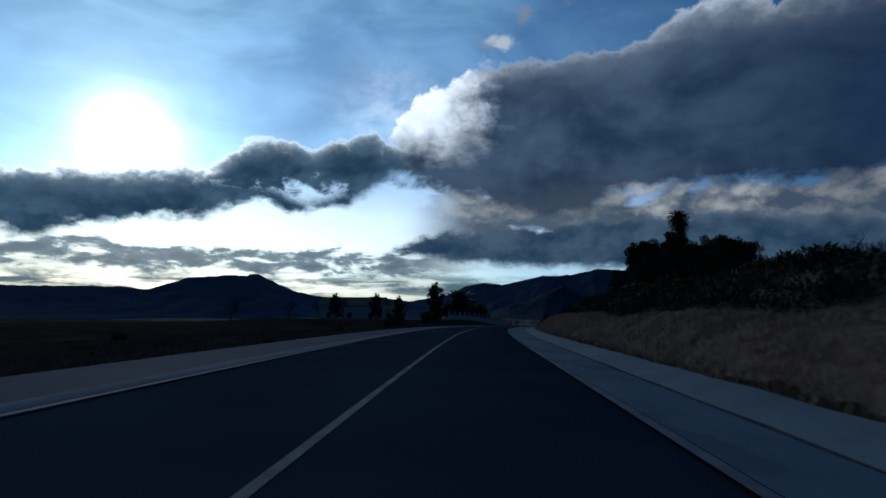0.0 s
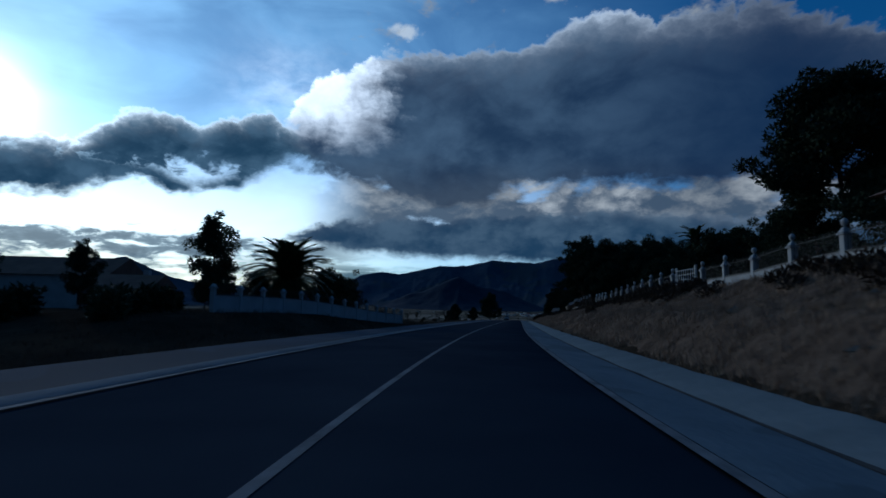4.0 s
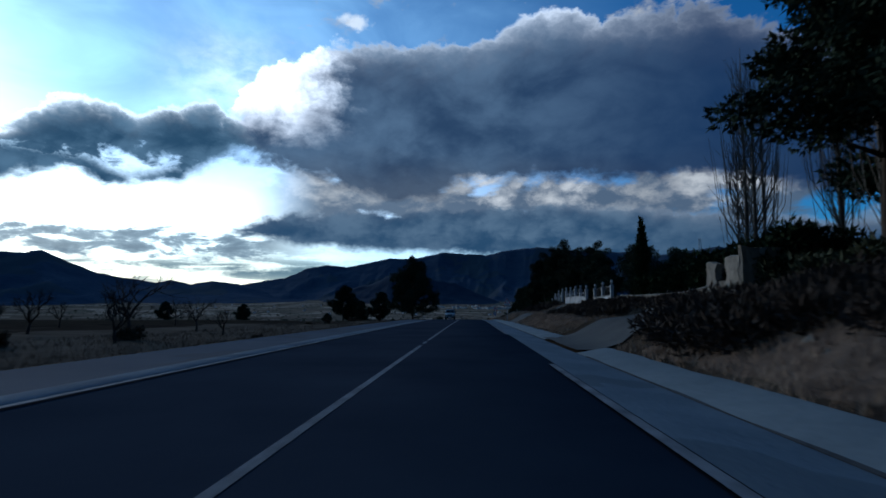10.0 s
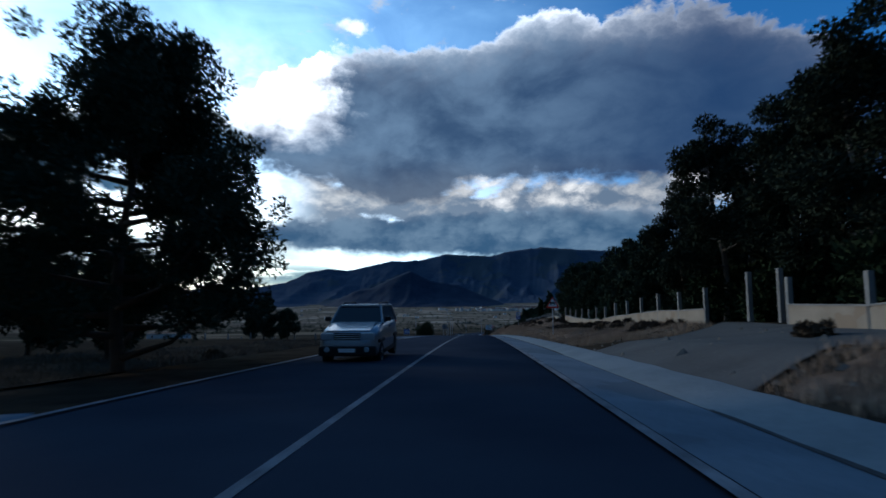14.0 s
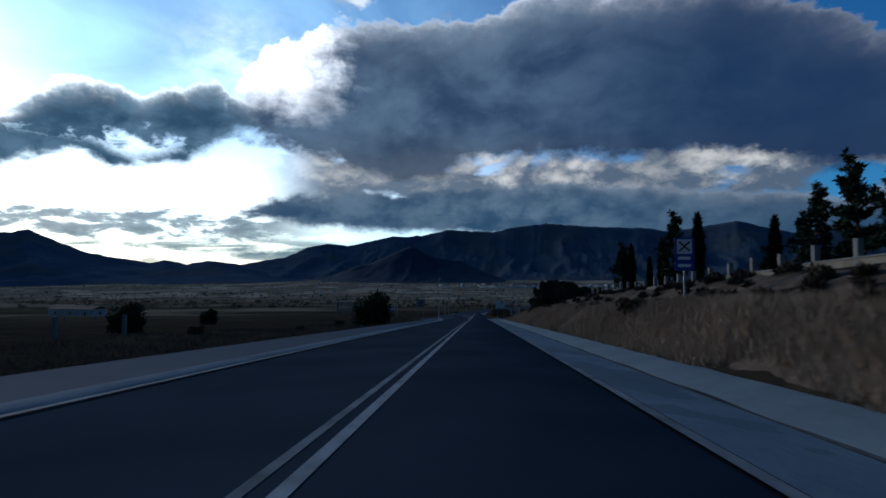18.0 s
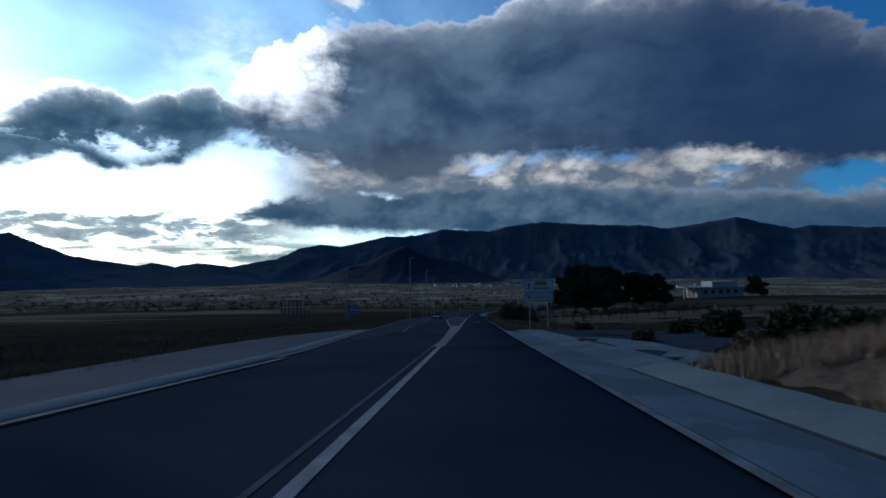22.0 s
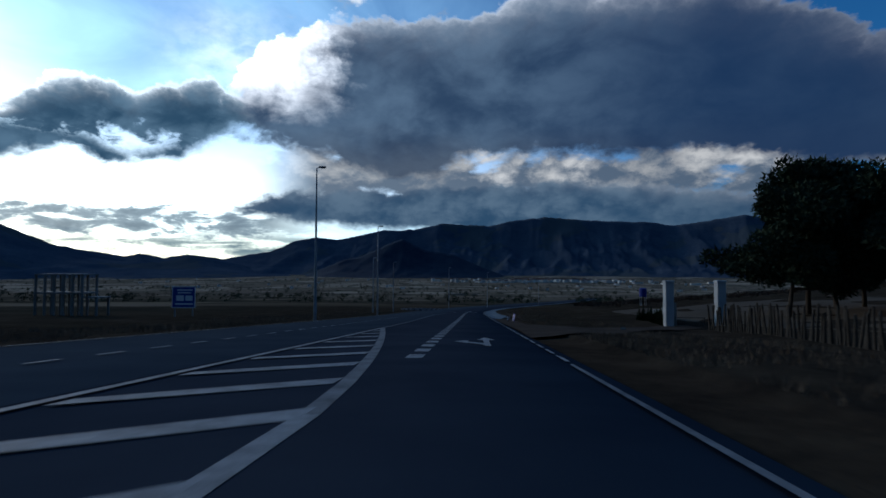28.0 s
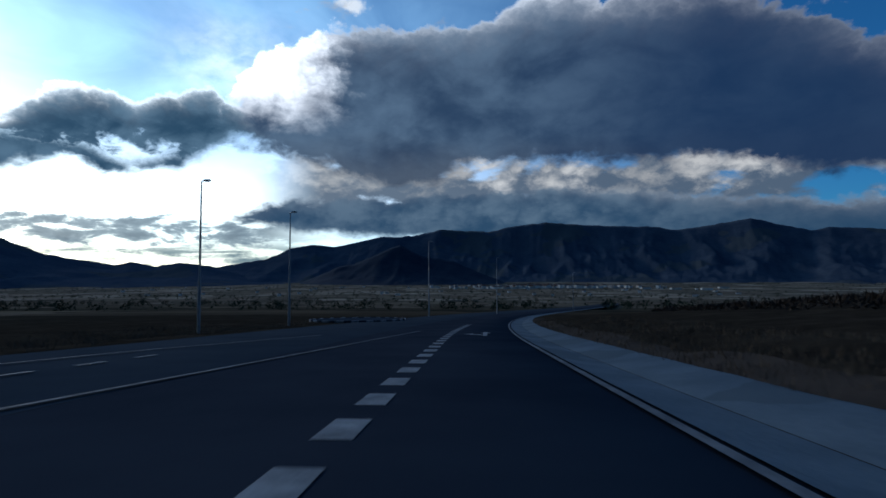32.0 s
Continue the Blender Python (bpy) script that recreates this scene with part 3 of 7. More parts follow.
def thing(name, m, label, category, group=""):
    ob = new(name)
    ob.empty_display_size = 0.2
    ob.matrix_basis = m
    return tagged(ob, label, category, group)


def part(name, data, material, parent, label="", m=None):
    """Link a mesh (or a bmesh) as one mesh object under a thing or a part."""
    if isinstance(data, bmesh.types.BMesh):
        data = bm_mesh(name, data, material)
    ob = new(name, data)
    ob.parent = parent
    if m is not None:
        ob.matrix_basis = m
    if label:
        ob["label"] = label
    return ob


def box(sx, sy, sz, x=0.0, y=0.0, z=0.0, bevel=0.0, bm=None, taper=1.0):
    """A box on z, centred on x and y, with bevelled edges; taper narrows its top."""
    bm = bm or bmesh.new()
    made = bmesh.ops.create_cube(bm, size=1.0)["verts"]
    for v in made:
        k = taper if v.co.z > 0 else 1.0
        v.co = Vector((x + v.co.x * sx * k, y + v.co.y * sy * k, z + (v.co.z + 0.5) * sz))
    if bevel:
        edges = list({e for v in made for e in v.link_edges})
        bmesh.ops.bevel(bm, geom=edges, offset=bevel, segments=2, affect="EDGES", profile=0.6)
    return bm


def turned(profile, sides=12, bm=None, at=(0, 0, 0)):
    """A turned solid from (radius, height) pairs."""
    bm = bm or bmesh.new()
    rings = []
    for r, h in profile:
        rings.append([bm.verts.new((at[0] + r * math.cos(2 * math.pi * k / sides), at[1] + r * math.sin(2 * math.pi * k / sides), at[2] + h)) for k in range(sides)])
    for a, b in zip(rings, rings[1:]):
        for k in range(sides):
            bm.faces.new((a[k], a[(k + 1) % sides], b[(k + 1) % sides], b[k]))
    bm.faces.new(rings[0][::-1])
    bm.faces.new(rings[-1])
    return bm


def tube(verts, faces, points, radii, sides=6):
    """Append a tapered tube through the points to plain lists."""
    base = len(verts)
    n = len(points)
    for i, (p, r) in enumerate(zip(points, radii)):
        d = (Vector(points[min(i + 1, n - 1)]) - Vector(points[max(i - 1, 0)])).normalized()
        a = d.orthogonal().normalized()
        b = d.cross(a)
        for k in range(sides):
            c, s = math.cos(2 * math.pi * k / sides), math.sin(2 * math.pi * k / sides)
            verts.append(Vector(p) + a * (r * c) + b * (r * s))
    for i in range(n - 1):
        for k in range(sides):
            j = base + i * sides
            faces.append((j + k, j + (k + 1) % sides, j + sides + (k + 1) % sides, j + sides + k))
    faces.append(tuple(base + k for k in range(sides))[::-1])
    faces.append(tuple(base + (n - 1) * sides + k for k in range(sides)))


def leaf_mass(name, clumps, count, size, material, rng, long=1.6, lift=0.3):
    """Many small leaf sprays scattered over clumps (x, y, z, radius, flatness)."""
    weights = np.array([c[3] ** 2 for c in clumps])
    pick = rng.choice(len(clumps), count, p=weights / weights.sum())
    cl = np.array(clumps)[pick]
    d = rng.normal(size=(count, 3))
    d /= np.linalg.norm(d, axis=1)[:, None]
    rad = cl[:, 3] * 1.06 * rng.uniform(0.03, 1.0, count) ** 0.46
    centre = cl[:, :3] + d * rad[:, None] * np.stack([np.ones(count), np.ones(count), cl[:, 4]], 1)
    along = d + rng.normal(size=(count, 3)) * 0.7 + np.array([0, 0, lift])
    along /= np.linalg.norm(along, axis=1)[:, None]
    across = np.cross(along, rng.normal(size=(count, 3)))
    across /= np.linalg.norm(across, axis=1)[:, None]
    k = size * rng.uniform(0.6, 1.4, count)[:, None]
    v = np.stack([centre - across * k * 0.5, centre + across * k * 0.5, centre + along * k * long], 1).reshape(-1, 3)
    me = bpy.data.meshes.new(name)
    me.vertices.add(count * 3)
    me.vertices.foreach_set("co", v.ravel())
    me.loops.add(count * 3)
    me.loops.foreach_set("vertex_index", np.arange(count * 3))
    me.polygons.add(count)
    me.polygons.foreach_set("loop_start", np.arange(count) * 3)
    me.update(calc_edges=True)
    me.materials.append(material)
    return me


# ---------------------------------------------------------------- ground form

BANK = ((-200, 2.4), (0, 2.6), (60, 3.0), (125, 3.2), (160, 2.85), (175, 2.5), (200, 2.4), (226, 1.95), (238, 1.7), (250, 1.85), (264, 2.1), (280, 2.45), (286.5, 2.3), (290.5, 1.3), (296, 0.85), (304, 0.95), (318, 1.05), (346, 1.1), (358, 1.9), (374, 2.85), (410, 3.05), (425, 3.2), (436, 2.6), (447, 1.7), (456, 0.35), (480, -0.05), (500, -0.2), (610, -0.2), (640, 0.4), (700, 0.6), (760, 0.2))
SLOPE_RIGHT = ((-200, 0.10), (120, 0.09), (240, 0.10), (300, 0.04), (380, 0.03), (470, 0.03), (520, 0.045), (620, 0.05), (655, 0.085), (720, 0.07), (820, 0.02))
PLAIN = ((-400, 3), (0, -6), (300, -17), (640, -40), (900, -52), (1300, -67), (1800, -77), (2600, -74), (3600, -66), (5000, -58))


def road_left(s):
    return lerp_table(((-200, -5.75), (446, -5.85), (458, -6.3), (482, -8.8), (545, -14.2), (1400, -14.2)), s)


def ease(a, b, v):
    v = max(0.0, min(1.0, (v - a) / (b - a)))
    return v * v * (3 - 2 * v)


def bank_up(s, lat):
    """Height of the ground over the road's level."""
    left = road_left(s)
    if lat < left:
        d = left - lat
        wob = noise.noise((s * 0.05, lat * 0.09, 1.7)) * 0.5 * ease(4, 12, d)
        terrace = 1.5 * ease(98, 112, s) * ease(172, 154, s) * ease(6.0, 12.0, d) * ease(90, 55, d)
        return -0.10 - 0.55 * ease(3.0, 7.0, d) - 0.004 * max(0.0, d - 10) + wob + terrace
    if lat > 4.6:
        wob = (noise.noise((s * 0.13, lat * 0.25, 5.1)) * 0.28 + noise.noise((s * 0.5, lat * 0.7, 8.1)) * 0.10) * ease(4.8, 7.2, lat)
        b = lerp_table(BANK, s)
        return 0.02 + b * (0.45 * ease(4.5, 7.0, lat) + 0.55 * ease(7.6, 13.0, lat)) + lerp_table(SLOPE_RIGHT, s) * max(0.0, min(lat, 90.0) - 13.5) + wob
    return -0.10


def ground_xy(s, lat):
    edge = max(-60.0, min(60.0, lat))
    p = road(s, edge)
    return p.x + (lat - edge), p.y


def ground_z(s, lat):
    p = road(s, max(-60.0, min(60.0, lat)))
    z = p.z + bank_up(s, lat)
    x, y = ground_xy(s, lat)
    plain = lerp_table(PLAIN, max(y, 0.7 * abs(x))) + noise.noise((x * 0.002, y * 0.002, 0)) * 5
    k = max(ease(150, 600, abs(lat)), ease(760, 1000, s))
    return z * (1 - k) + plain * k


def on_ground(s, lat, turn=0.0, dz=0.0):
    """A pose on the ground: x to the road's right, y along it, turned by degrees."""
    x, y = ground_xy(s, lat)
    return Matrix.Translation((x, y, ground_z(s, lat) + dz)) @ pose(0, 0, 0, 0, 0, lerp_table(HEAD, s) + turn)


def on_road(s, lat, turn=0.0, up=0.0):
    return Matrix.Translation(road(s, lat, up)) @ pose(0, 0, 0, 0, 0, lerp_table(HEAD, s) + turn)


stations = list(np.arange(-190, 760, 3.0)) + list(np.arange(760, 1000, 12.0)) + list(np.arange(1000, 1390, 30.0))
columns = [-4600, -3400, -2500, -1800, -1300, -900, -650, -480, -360, -270, -200, -150, -115, -90, -70, -56, -45, -37, -31, -26, -22.5, -19.5, -17, -15.3, -14.4, -13, -11.5, -10.2, -9.4, -8.6, -7, -5.6, 2.4, 4.5, 4.7, 5.2, 5.8, 6.3, 6.9, 7.6, 8.3, 9, 9.8, 10.6, 11.4, 12.2, 13, 13.8, 15, 17, 20, 24, 29, 35, 43, 53, 66, 82, 100, 125, 160, 210, 280, 380, 520, 720, 1000, 1500, 2200, 3200, 4600]
gv, gf = [], []
for s in stations:
    for lat in columns:
        x, y = ground_xy(s, lat)
        gv.append((x, y, ground_z(s, lat)))
far_rows = [1420, 1600, 1850, 2200, 2600, 3100, 3700, 4300, 4800]
for d in far_rows:
    for lat in columns:
        x = lat - 20
        y = d - 60
        gv.append((x, y, lerp_table(PLAIN, max(y, 0.7 * abs(x))) + noise.noise((x * 0.002, y * 0.002, 0)) * 5))
w = len(columns)
for i in range(len(stations) + len(far_rows) - 1):
    for k in range(w - 1):
        a = i * w + k
        gf.append((a, a + 1, a + w + 1, a + w))
ground = new("ground", mesh_of("ground", gv, gf, EARTH, True))
tagged(ground, "dry brown earth and grass with fields beyond the road", "ground", kind="structure")

# mountains round the plain, distance haze in their colour: crest heights in degrees seen from the middle of the drive
CREST_LEFT = ((-80, 1.5), (-60, 1.9), (-56, 2.0), (-53.5, 1.7), (-50, 3.0), (-46.5, 3.4), (-44, 3.5), (-42.9, 3.8), (-41.4, 3.0), (-38.5, 1.8), (-35.5, 1.2), (-33.5, 0.9), (-32.3, 1.15), (-30.4, 0.8), (-28.4, 1.15), (-26, 0.85), (-24, 0.4), (-21, -0.5), (-18, -1.4))
CREST_MAIN = ((-31, -1.4), (-27, 0.4), (-24.7, 0.9), (-20.9, 1.6), (-18.6, 2.7), (-16.3, 3.1), (-14.5, 2.85), (-9.7, 3.9), (-6.6, 4.0), (-3.6, 4.65), (1.3, 4.4), (3.2, 4.9), (7.1, 5.3), (12, 4.85), (17, 4.6), (19.6, 4.15), (22.1, 4.5), (25.5, 5.0), (27.8, 4.3), (29.9, 3.65), (31.2, 3.9), (36, 3.4), (45, 3.0), (60, 2.4), (80, 2.0))
EYE = (-22.0, 420.0, -17.0)


def ridge(name, crest, a0, a1, near, far, material, label, step=0.14, rows=40, rough=1.0):
    verts, faces = [], []
    n = int((a1 - a0) / step)
    for i in range(n + 1):
        a = a0 + (a1 - a0) * i / n
        top = math.tan(radians(lerp_table(crest, a))) * far * 0.985
        for j in range(rows + 4):
            f = j / (rows - 1)
            r = near + (far - near) * min(f, 1.0) + (f - 1.0) * 400 * (f > 1)
            x, y = EYE[0] + math.sin(radians(a)) * r, EYE[1] + math.cos(radians(a)) * r
            foot = lerp_table(PLAIN, max(y, 0.7 * abs(x))) - 8
            rise = (EYE[2] + top - foot) * (0.18 * f + 0.82 * f ** 2.1) if f <= 1 else (EYE[2] + top - foot) * (1 - (f - 1) * 3.5)
            spur = noise.ridged_multi_fractal((x * 0.0030, y * 0.0013, 3.1), 0.85, 2.15, 6, 0.9, 2.0) - 1.0
            gully = noise.fractal((a * 0.6 + 0.5 * noise.noise((a * 0.7, f * 2.0, 2)), f * 1.1, 5.0), 0.8, 2.2, 5)
            crag = noise.fractal((x * 0.012, y * 0.012, 1.0), 0.8, 2.1, 4)
            shape = math.sin(min(f, 1.0) * math.pi) ** 0.8
            z = foot + rise + rough * ((spur * 52 + gully * 8) * shape * (top / 330) + crag * 6.0 * min(f, 1.0) ** 3 + crag * 3 * shape)
            verts.append((x, y, z))
    w = rows + 4
    for i in range(n):
        for j in range(w - 1):
            k = i * w + j
            faces.append((k, k + w, k + w + 1, k + 1))
    ob = new(name, mesh_of(name, verts, faces, material, True))
    return tagged(ob, label, "mountain", kind="structure")


ridge("backdrop_mountain_far", CREST_MAIN, -31, 78, 3050, 4280, MOUNTAIN_HAZED, "scrub-covered mountain range beyond the plain, coloured with blue-grey haze")
ridge("backdrop_mountain_left", CREST_LEFT, -80, -18, 2500, 3900, MOUNTAIN_HAZED, "low hills at the edge of the plain, coloured with blue-grey haze")
ridge("backdrop_hill", ((-20, -1.8), (-17, -0.9), (-14.1, 0.5), (-12.2, 1.0), (-10, 2.0), (-8.6, 2.6), (-7.6, 2.9), (-6.8, 2.6), (-5.5, 1.8), (-4, 1.5), (-2.5, 1.3), (-1, 0.7), (0.6, 0.0), (5, -1.8)), -20, 5, 2500, 3000, HILL_HAZED, "dark wooded hill in front of the mountains, coloured with blue haze", 0.12, 26, 1.0)

# ---------------------------------------------------------------- road, gutters, markings


def ribbon(name, runs, material, label, category, step=2.5, parent=None):
    """A sheet along the road: each run is (s0, s1, edges) with edges a list of (lat, up) pairs or functions of s."""
    verts, faces = [], []
    for s0, s1, edges in runs:
        n = max(1, int(round((s1 - s0) / step)))
        k = len(edges)
        base = len(verts)
        for i in range(n + 1):
            s = s0 + (s1 - s0) * i / n
            for lat, up in edges:
                l = lat(s) if callable(lat) else lat
                verts.append(road(s, l, up(s, l) if callable(up) else up))
        for i in range(n):
            for j in range(k - 1):
                a = base + i * k + j
                faces.append((a, a + 1, a + k + 1, a + k))
    ob = new(name, mesh_of(name, verts, faces, material, True))
    if parent:
        ob.parent = parent
        if label:
            ob["label"] = label
        return ob
    return tagged(ob, label, category, kind="structure")


ribbon("road", ((-190, 1390, ((lambda s: max(road_left(s), -5.75), 0.0), (-1.6, 0.03), (2.62, -0.01), (2.7, -0.09))),), ASPHALT, "dark asphalt country road with a painted centre line", "road")
ribbon("road_widening", ((440, 1390, ((lambda s: road_left(s) - 0.1, -0.09), (road_left, -0.02), (lambda s: -5.75 if s < 470 else max(road_left(s) + 4.6, -5.75), 0.004))),), ASPHALT_OLD, "lighter worn asphalt of the widened junction lanes", "road")

GUTTER_R = ((lambda s: 2.13 + 0.31 * ease(470, 500, s), 0.02), (2.5, 0.012), (2.95, -0.05), (3.55, -0.09), (3.56, -0.085), (4.5, 0.09), (lambda s: 4.68 + 0.16 * noise.noise((s * 0.9, 0, 2.2)) + 0.07 * noise.noise((s * 2.3, 0, 7.2)), 0.07))
ribbon("gutter_inner", ((-190, 479, GUTTER_R[:4]), (625.3, 1200, GUTTER_R[:4])), CONCRETE, "shallow grey concrete gutter beside the road", "gutter")
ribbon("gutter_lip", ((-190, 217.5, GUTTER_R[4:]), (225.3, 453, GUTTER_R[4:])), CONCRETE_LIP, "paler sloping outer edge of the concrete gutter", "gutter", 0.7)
JOINT_DIRT = surface("joint_dirt", (0.040, 0.042, 0.046), (0.10, 0.105, 0.11), 0.6, 6, 0.97, 0.5, spec=0.0)
joint = ((lambda s: 3.53 + 0.03 * noise.noise((s * 1.3, 0, 4.0)), -0.078), (lambda s: 3.575 + 0.07 * noise.noise((s * 0.5, 0, 9.0)) + 0.03 * noise.noise((s * 2.9, 0, 9.0)), -0.062))
ribbon("gutter_joint", ((-40, 216, joint), (225.3, 288, joint), (301, 453, joint)), JOINT_DIRT, "line of dark dirt along the gutter's joint", "gutter", 0.7)
lip_edge = lambda s: 4.0 + 1.05 * ease(624.5, 629, s) - 0.45 * ease(660, 720, s) + 0.10 * noise.noise((s * 0.8, 0, 2.2))
ribbon("gutter_end", ((625.8, 1200, ((3.56, -0.085), (lambda s: lip_edge(s) - 0.25, 0.10), (lip_edge, 0.07))),), CONCRETE, "outer slope of the newer gutter", "gutter", 0.7)
APRON = ((448, 4.7), (453, 6.0), (459, 6.35), (465.5, 5.8), (467, 4.9), (472, 4.8), (479.5, 5.1), (482, 3.4))
ribbon("apron", ((452, 482, ((lambda s: min(3.555, lerp_table(APRON, s) - 0.3), -0.088), (lambda s: 3.6 + 0.5 * max(0.0, lerp_table(APRON, s) - 4.0), lambda s, l: max(-0.02, bank_up(s, l) + 0.05)), (lambda s: lerp_table(APRON, s), lambda s, l: bank_up(s, l) + 0.06))),), CONCRETE, "concrete apron where the gutter ends", "gutter")
LEFT_RUNS = ((-190, 287), (326, 484))
ribbon("gutter_left", [(a, b, ((lambda s: road_left(s) - 3.3 - 1.1 * ease(444, 462, s) + 3.3 * ease(466, 490, s), -0.02), (lambda s: road_left(s) - 1.65 + 0.9 * ease(466, 484, s), -0.085), (lambda s: road_left(s) - 0.75, -0.03))) for a, b in LEFT_RUNS], CONCRETE_DARK, "grey concrete gutter along the far side", "gutter")
ribbon("gutter_left_lip", [(a, b, ((lambda s: road_left(s) - 0.75, -0.028), (lambda s: road_left(s) - 0.05, 0.012), (lambda s: road_left(s) + 0.03, -0.03))) for a, b in LEFT_RUNS], CONCRETE, "pale concrete strip between asphalt and gutter", "gutter")
GRAVEL = surface("brown_gravel", (0.062, 0.047, 0.038), (0.108, 0.082, 0.067), 0.5, 9, 0.95, 0.6, spec=0.0)
DUSTY = surface("dusty_concrete", (0.085, 0.082, 0.078), (0.135, 0.130, 0.122), 0.4, 8, 0.95, 0.5, spec=0.05)


ribbon("verge_dirt", ((604, 626.2, ((2.66, -0.03), (3.4, -0.075), (lambda s: 4.4 + 0.2 * noise.noise((s * 0.5, 0, 3)), lambda s, l: -0.06), (lambda s: 5.6 + 0.7 * noise.noise((s * 0.3, 0, 6)), lambda s, l: bank_up(s, l) + 0.03))),
                      (626.2, 720, ((lambda s: lip_edge(s) - 0.15, 0.05), (lambda s: lip_edge(s) + 0.5, lambda s, l: bank_up(s, l) + 0.05), (lambda s: lip_edge(s) + 1.5 + 0.5 * noise.noise((s * 0.35, 0, 6)), lambda s, l: bank_up(s, l) + 0.04)))), GRAVEL, "bare brown dirt beside the new gutter", "verge", 1.0)


def slanted_track(name, l0, l1, near, far, material, label):
    """A driveway that leaves the road at a slant: from near(lat) to far(lat) along the road."""
    n, v, f = 15, [], []
    DRIVES.append((l0, l1, near, far))
    for i in range(n):
        l = l0 + (l1 - l0) * i / (n - 1)
        s0, s1 = lerp_table(near, l), lerp_table(far, l)
        for j in range(7):
            q = s0 + (s1 - s0) * j / 6
            v.append(road(q, l + (0.35 * noise.noise((q * 0.6, 0, 3.0)) if i == 0 else 0.0), 0.02 if l < 4.6 else bank_up(q, l) + 0.06))
    for i in range(n - 1):
        for j in range(6):
            a = i * 7 + j
            f.append((a, a + 7, a + 8, a + 1))
    tagged(new(name, mesh_of(name, v, f, material, True)), label, "track", kind="structure")


DRIVES = []
slanted_track("access_track", 3.56, 14.6, ((3.5, 217.4), (5, 217.8), (9, 221.5), (14.6, 227.0)), ((3.5, 225.6), (5, 225.8), (9, 229.0), (14.6, 232.5)), DUSTY, "dusty pale driveway joining the road")
slanted_track("driveway", 4.5, 12.2, ((4, 254.6), (5, 255.0), (9, 259.5), (13.2, 267.0)), ((4, 264.6), (5, 264.4), (9, 265.6), (13.2, 270.6)), DUSTY, "dusty pale driveway climbing the bank")
slanted_track("side_road", 4.75, 62.0, ((4.7, 453.5), (8, 457.5), (14, 460.5), (30, 463.5), (62, 468)), ((4.7, 478.5), (7, 476.5), (14, 474.5), (30, 474), (62, 477)), ASPHALT_OLD, "grey asphalt side road joining at the junction")
slanted_track("forecourt", 4.45, 13.8, ((4.4, 289.0), (9, 291.5), (13.8, 295.5)), ((4.4, 300.5), (9, 303.5), (13.8, 309.5)), DUSTY, "dusty pale forecourt before a garden gate")
slanted_track("gate_track", 2.66, 17.0, ((2.6, 583.0), (7, 589.0), (10, 592.5), (17, 599.5)), ((2.6, 606.0), (4, 600.0), (7, 597.2), (10, 599.0), (17, 603.0)), GRAVEL, "pale gravel entrance leading to gate posts")


def line(name, runs, wide, label, up=0.036, paint=PAINT):
    return ribbon(name, [(a, b, ((lambda s, f=f: f(s) - wide / 2, up), (lambda s, f=f: f(s) + wide / 2, up))) for a, b, f in runs], paint, label, "road marking", 2.5)


line("centre_line", ((-190, 218.3, lambda s: -1.56), (219.3, 220.6, lambda s: -1.56), (221.6, 340, lambda s: -1.56)), 0.12, "worn white centre line", paint=PAINT_WORN)
line("double_line_left", ((340, 432, lambda s: -1.62 - 0.08 * ease(340, 360, s)),), 0.11, "worn white double centre line", paint=PAINT_WORN)
line("double_line_end", ((432, 462, lambda s: -1.70),), 0.07, "almost rubbed-off end of the double line", paint=PAINT_RUBBED)
ribbon("painted_nose", ((460, 494, ((lambda s: -1.68 - 0.72 * max(0.0, (s - 466) / 28), 0.0365), (-1.26, 0.0365))),), PAINT_WORN, "solid white paint where the lanes part", "road marking")
line("double_line_right", ((340, 462, lambda s: -1.58 + 0.16 * ease(340, 360, s)),), 0.14, "white double centre line")
line("edge_line_right", ((-190, 212.5, lambda s: 2.02), (228, 482, lambda s: 2.02 + 0.10 * ease(470, 482, s)), (606, 1200, lambda s: 2.26)), 0.14, "white edge line beside the gutter", paint=PAINT_WORN)
line("edge_line_worn", ((482, 572, lambda s: 2.12 + 0.15 * ease(482, 500, s)),), 0.10, "thin worn edge line beside the bare verge", paint=PAINT_WORN)
line("edge_line_left", ((-190, 455, lambda s: -5.52), (455, 612, lambda s: road_left(s) + 0.35), (612, 668, lambda s: lerp_table(((612, -13.85), (640, -12.7), (657, -10.9), (668, -8.2)), s))), 0.13, "white edge line on the far side", paint=PAINT_WORN)
line("taper_line_right", ((492, 566, lambda s: -1.55 - 0.25 * ease(540, 566, s)),), 0.27, "broad white line round the hatched area")
line("taper_line_end", ((566, 592, lambda s: -1.8 - 3.6 * ((s - 566) / 26) ** 1.3),), 0.27, "faded white line closing the hatched area", paint=PAINT_WORN)
line("taper_line_left", ((492, 592, lambda s: -1.7 - 3.7 * min(1.0, (s - 480) / 62)), ), 0.18, "white line between the lanes of the junction")
line("lane_line", ((592, 645, lambda s: -5.4 - 0.8 * ease(600, 645, s)), (645, 674, lambda s: -6.2 + 2.6 * (s - 645) / 29)), 0.12, "thin worn line between the far lanes", paint=PAINT_WORN)

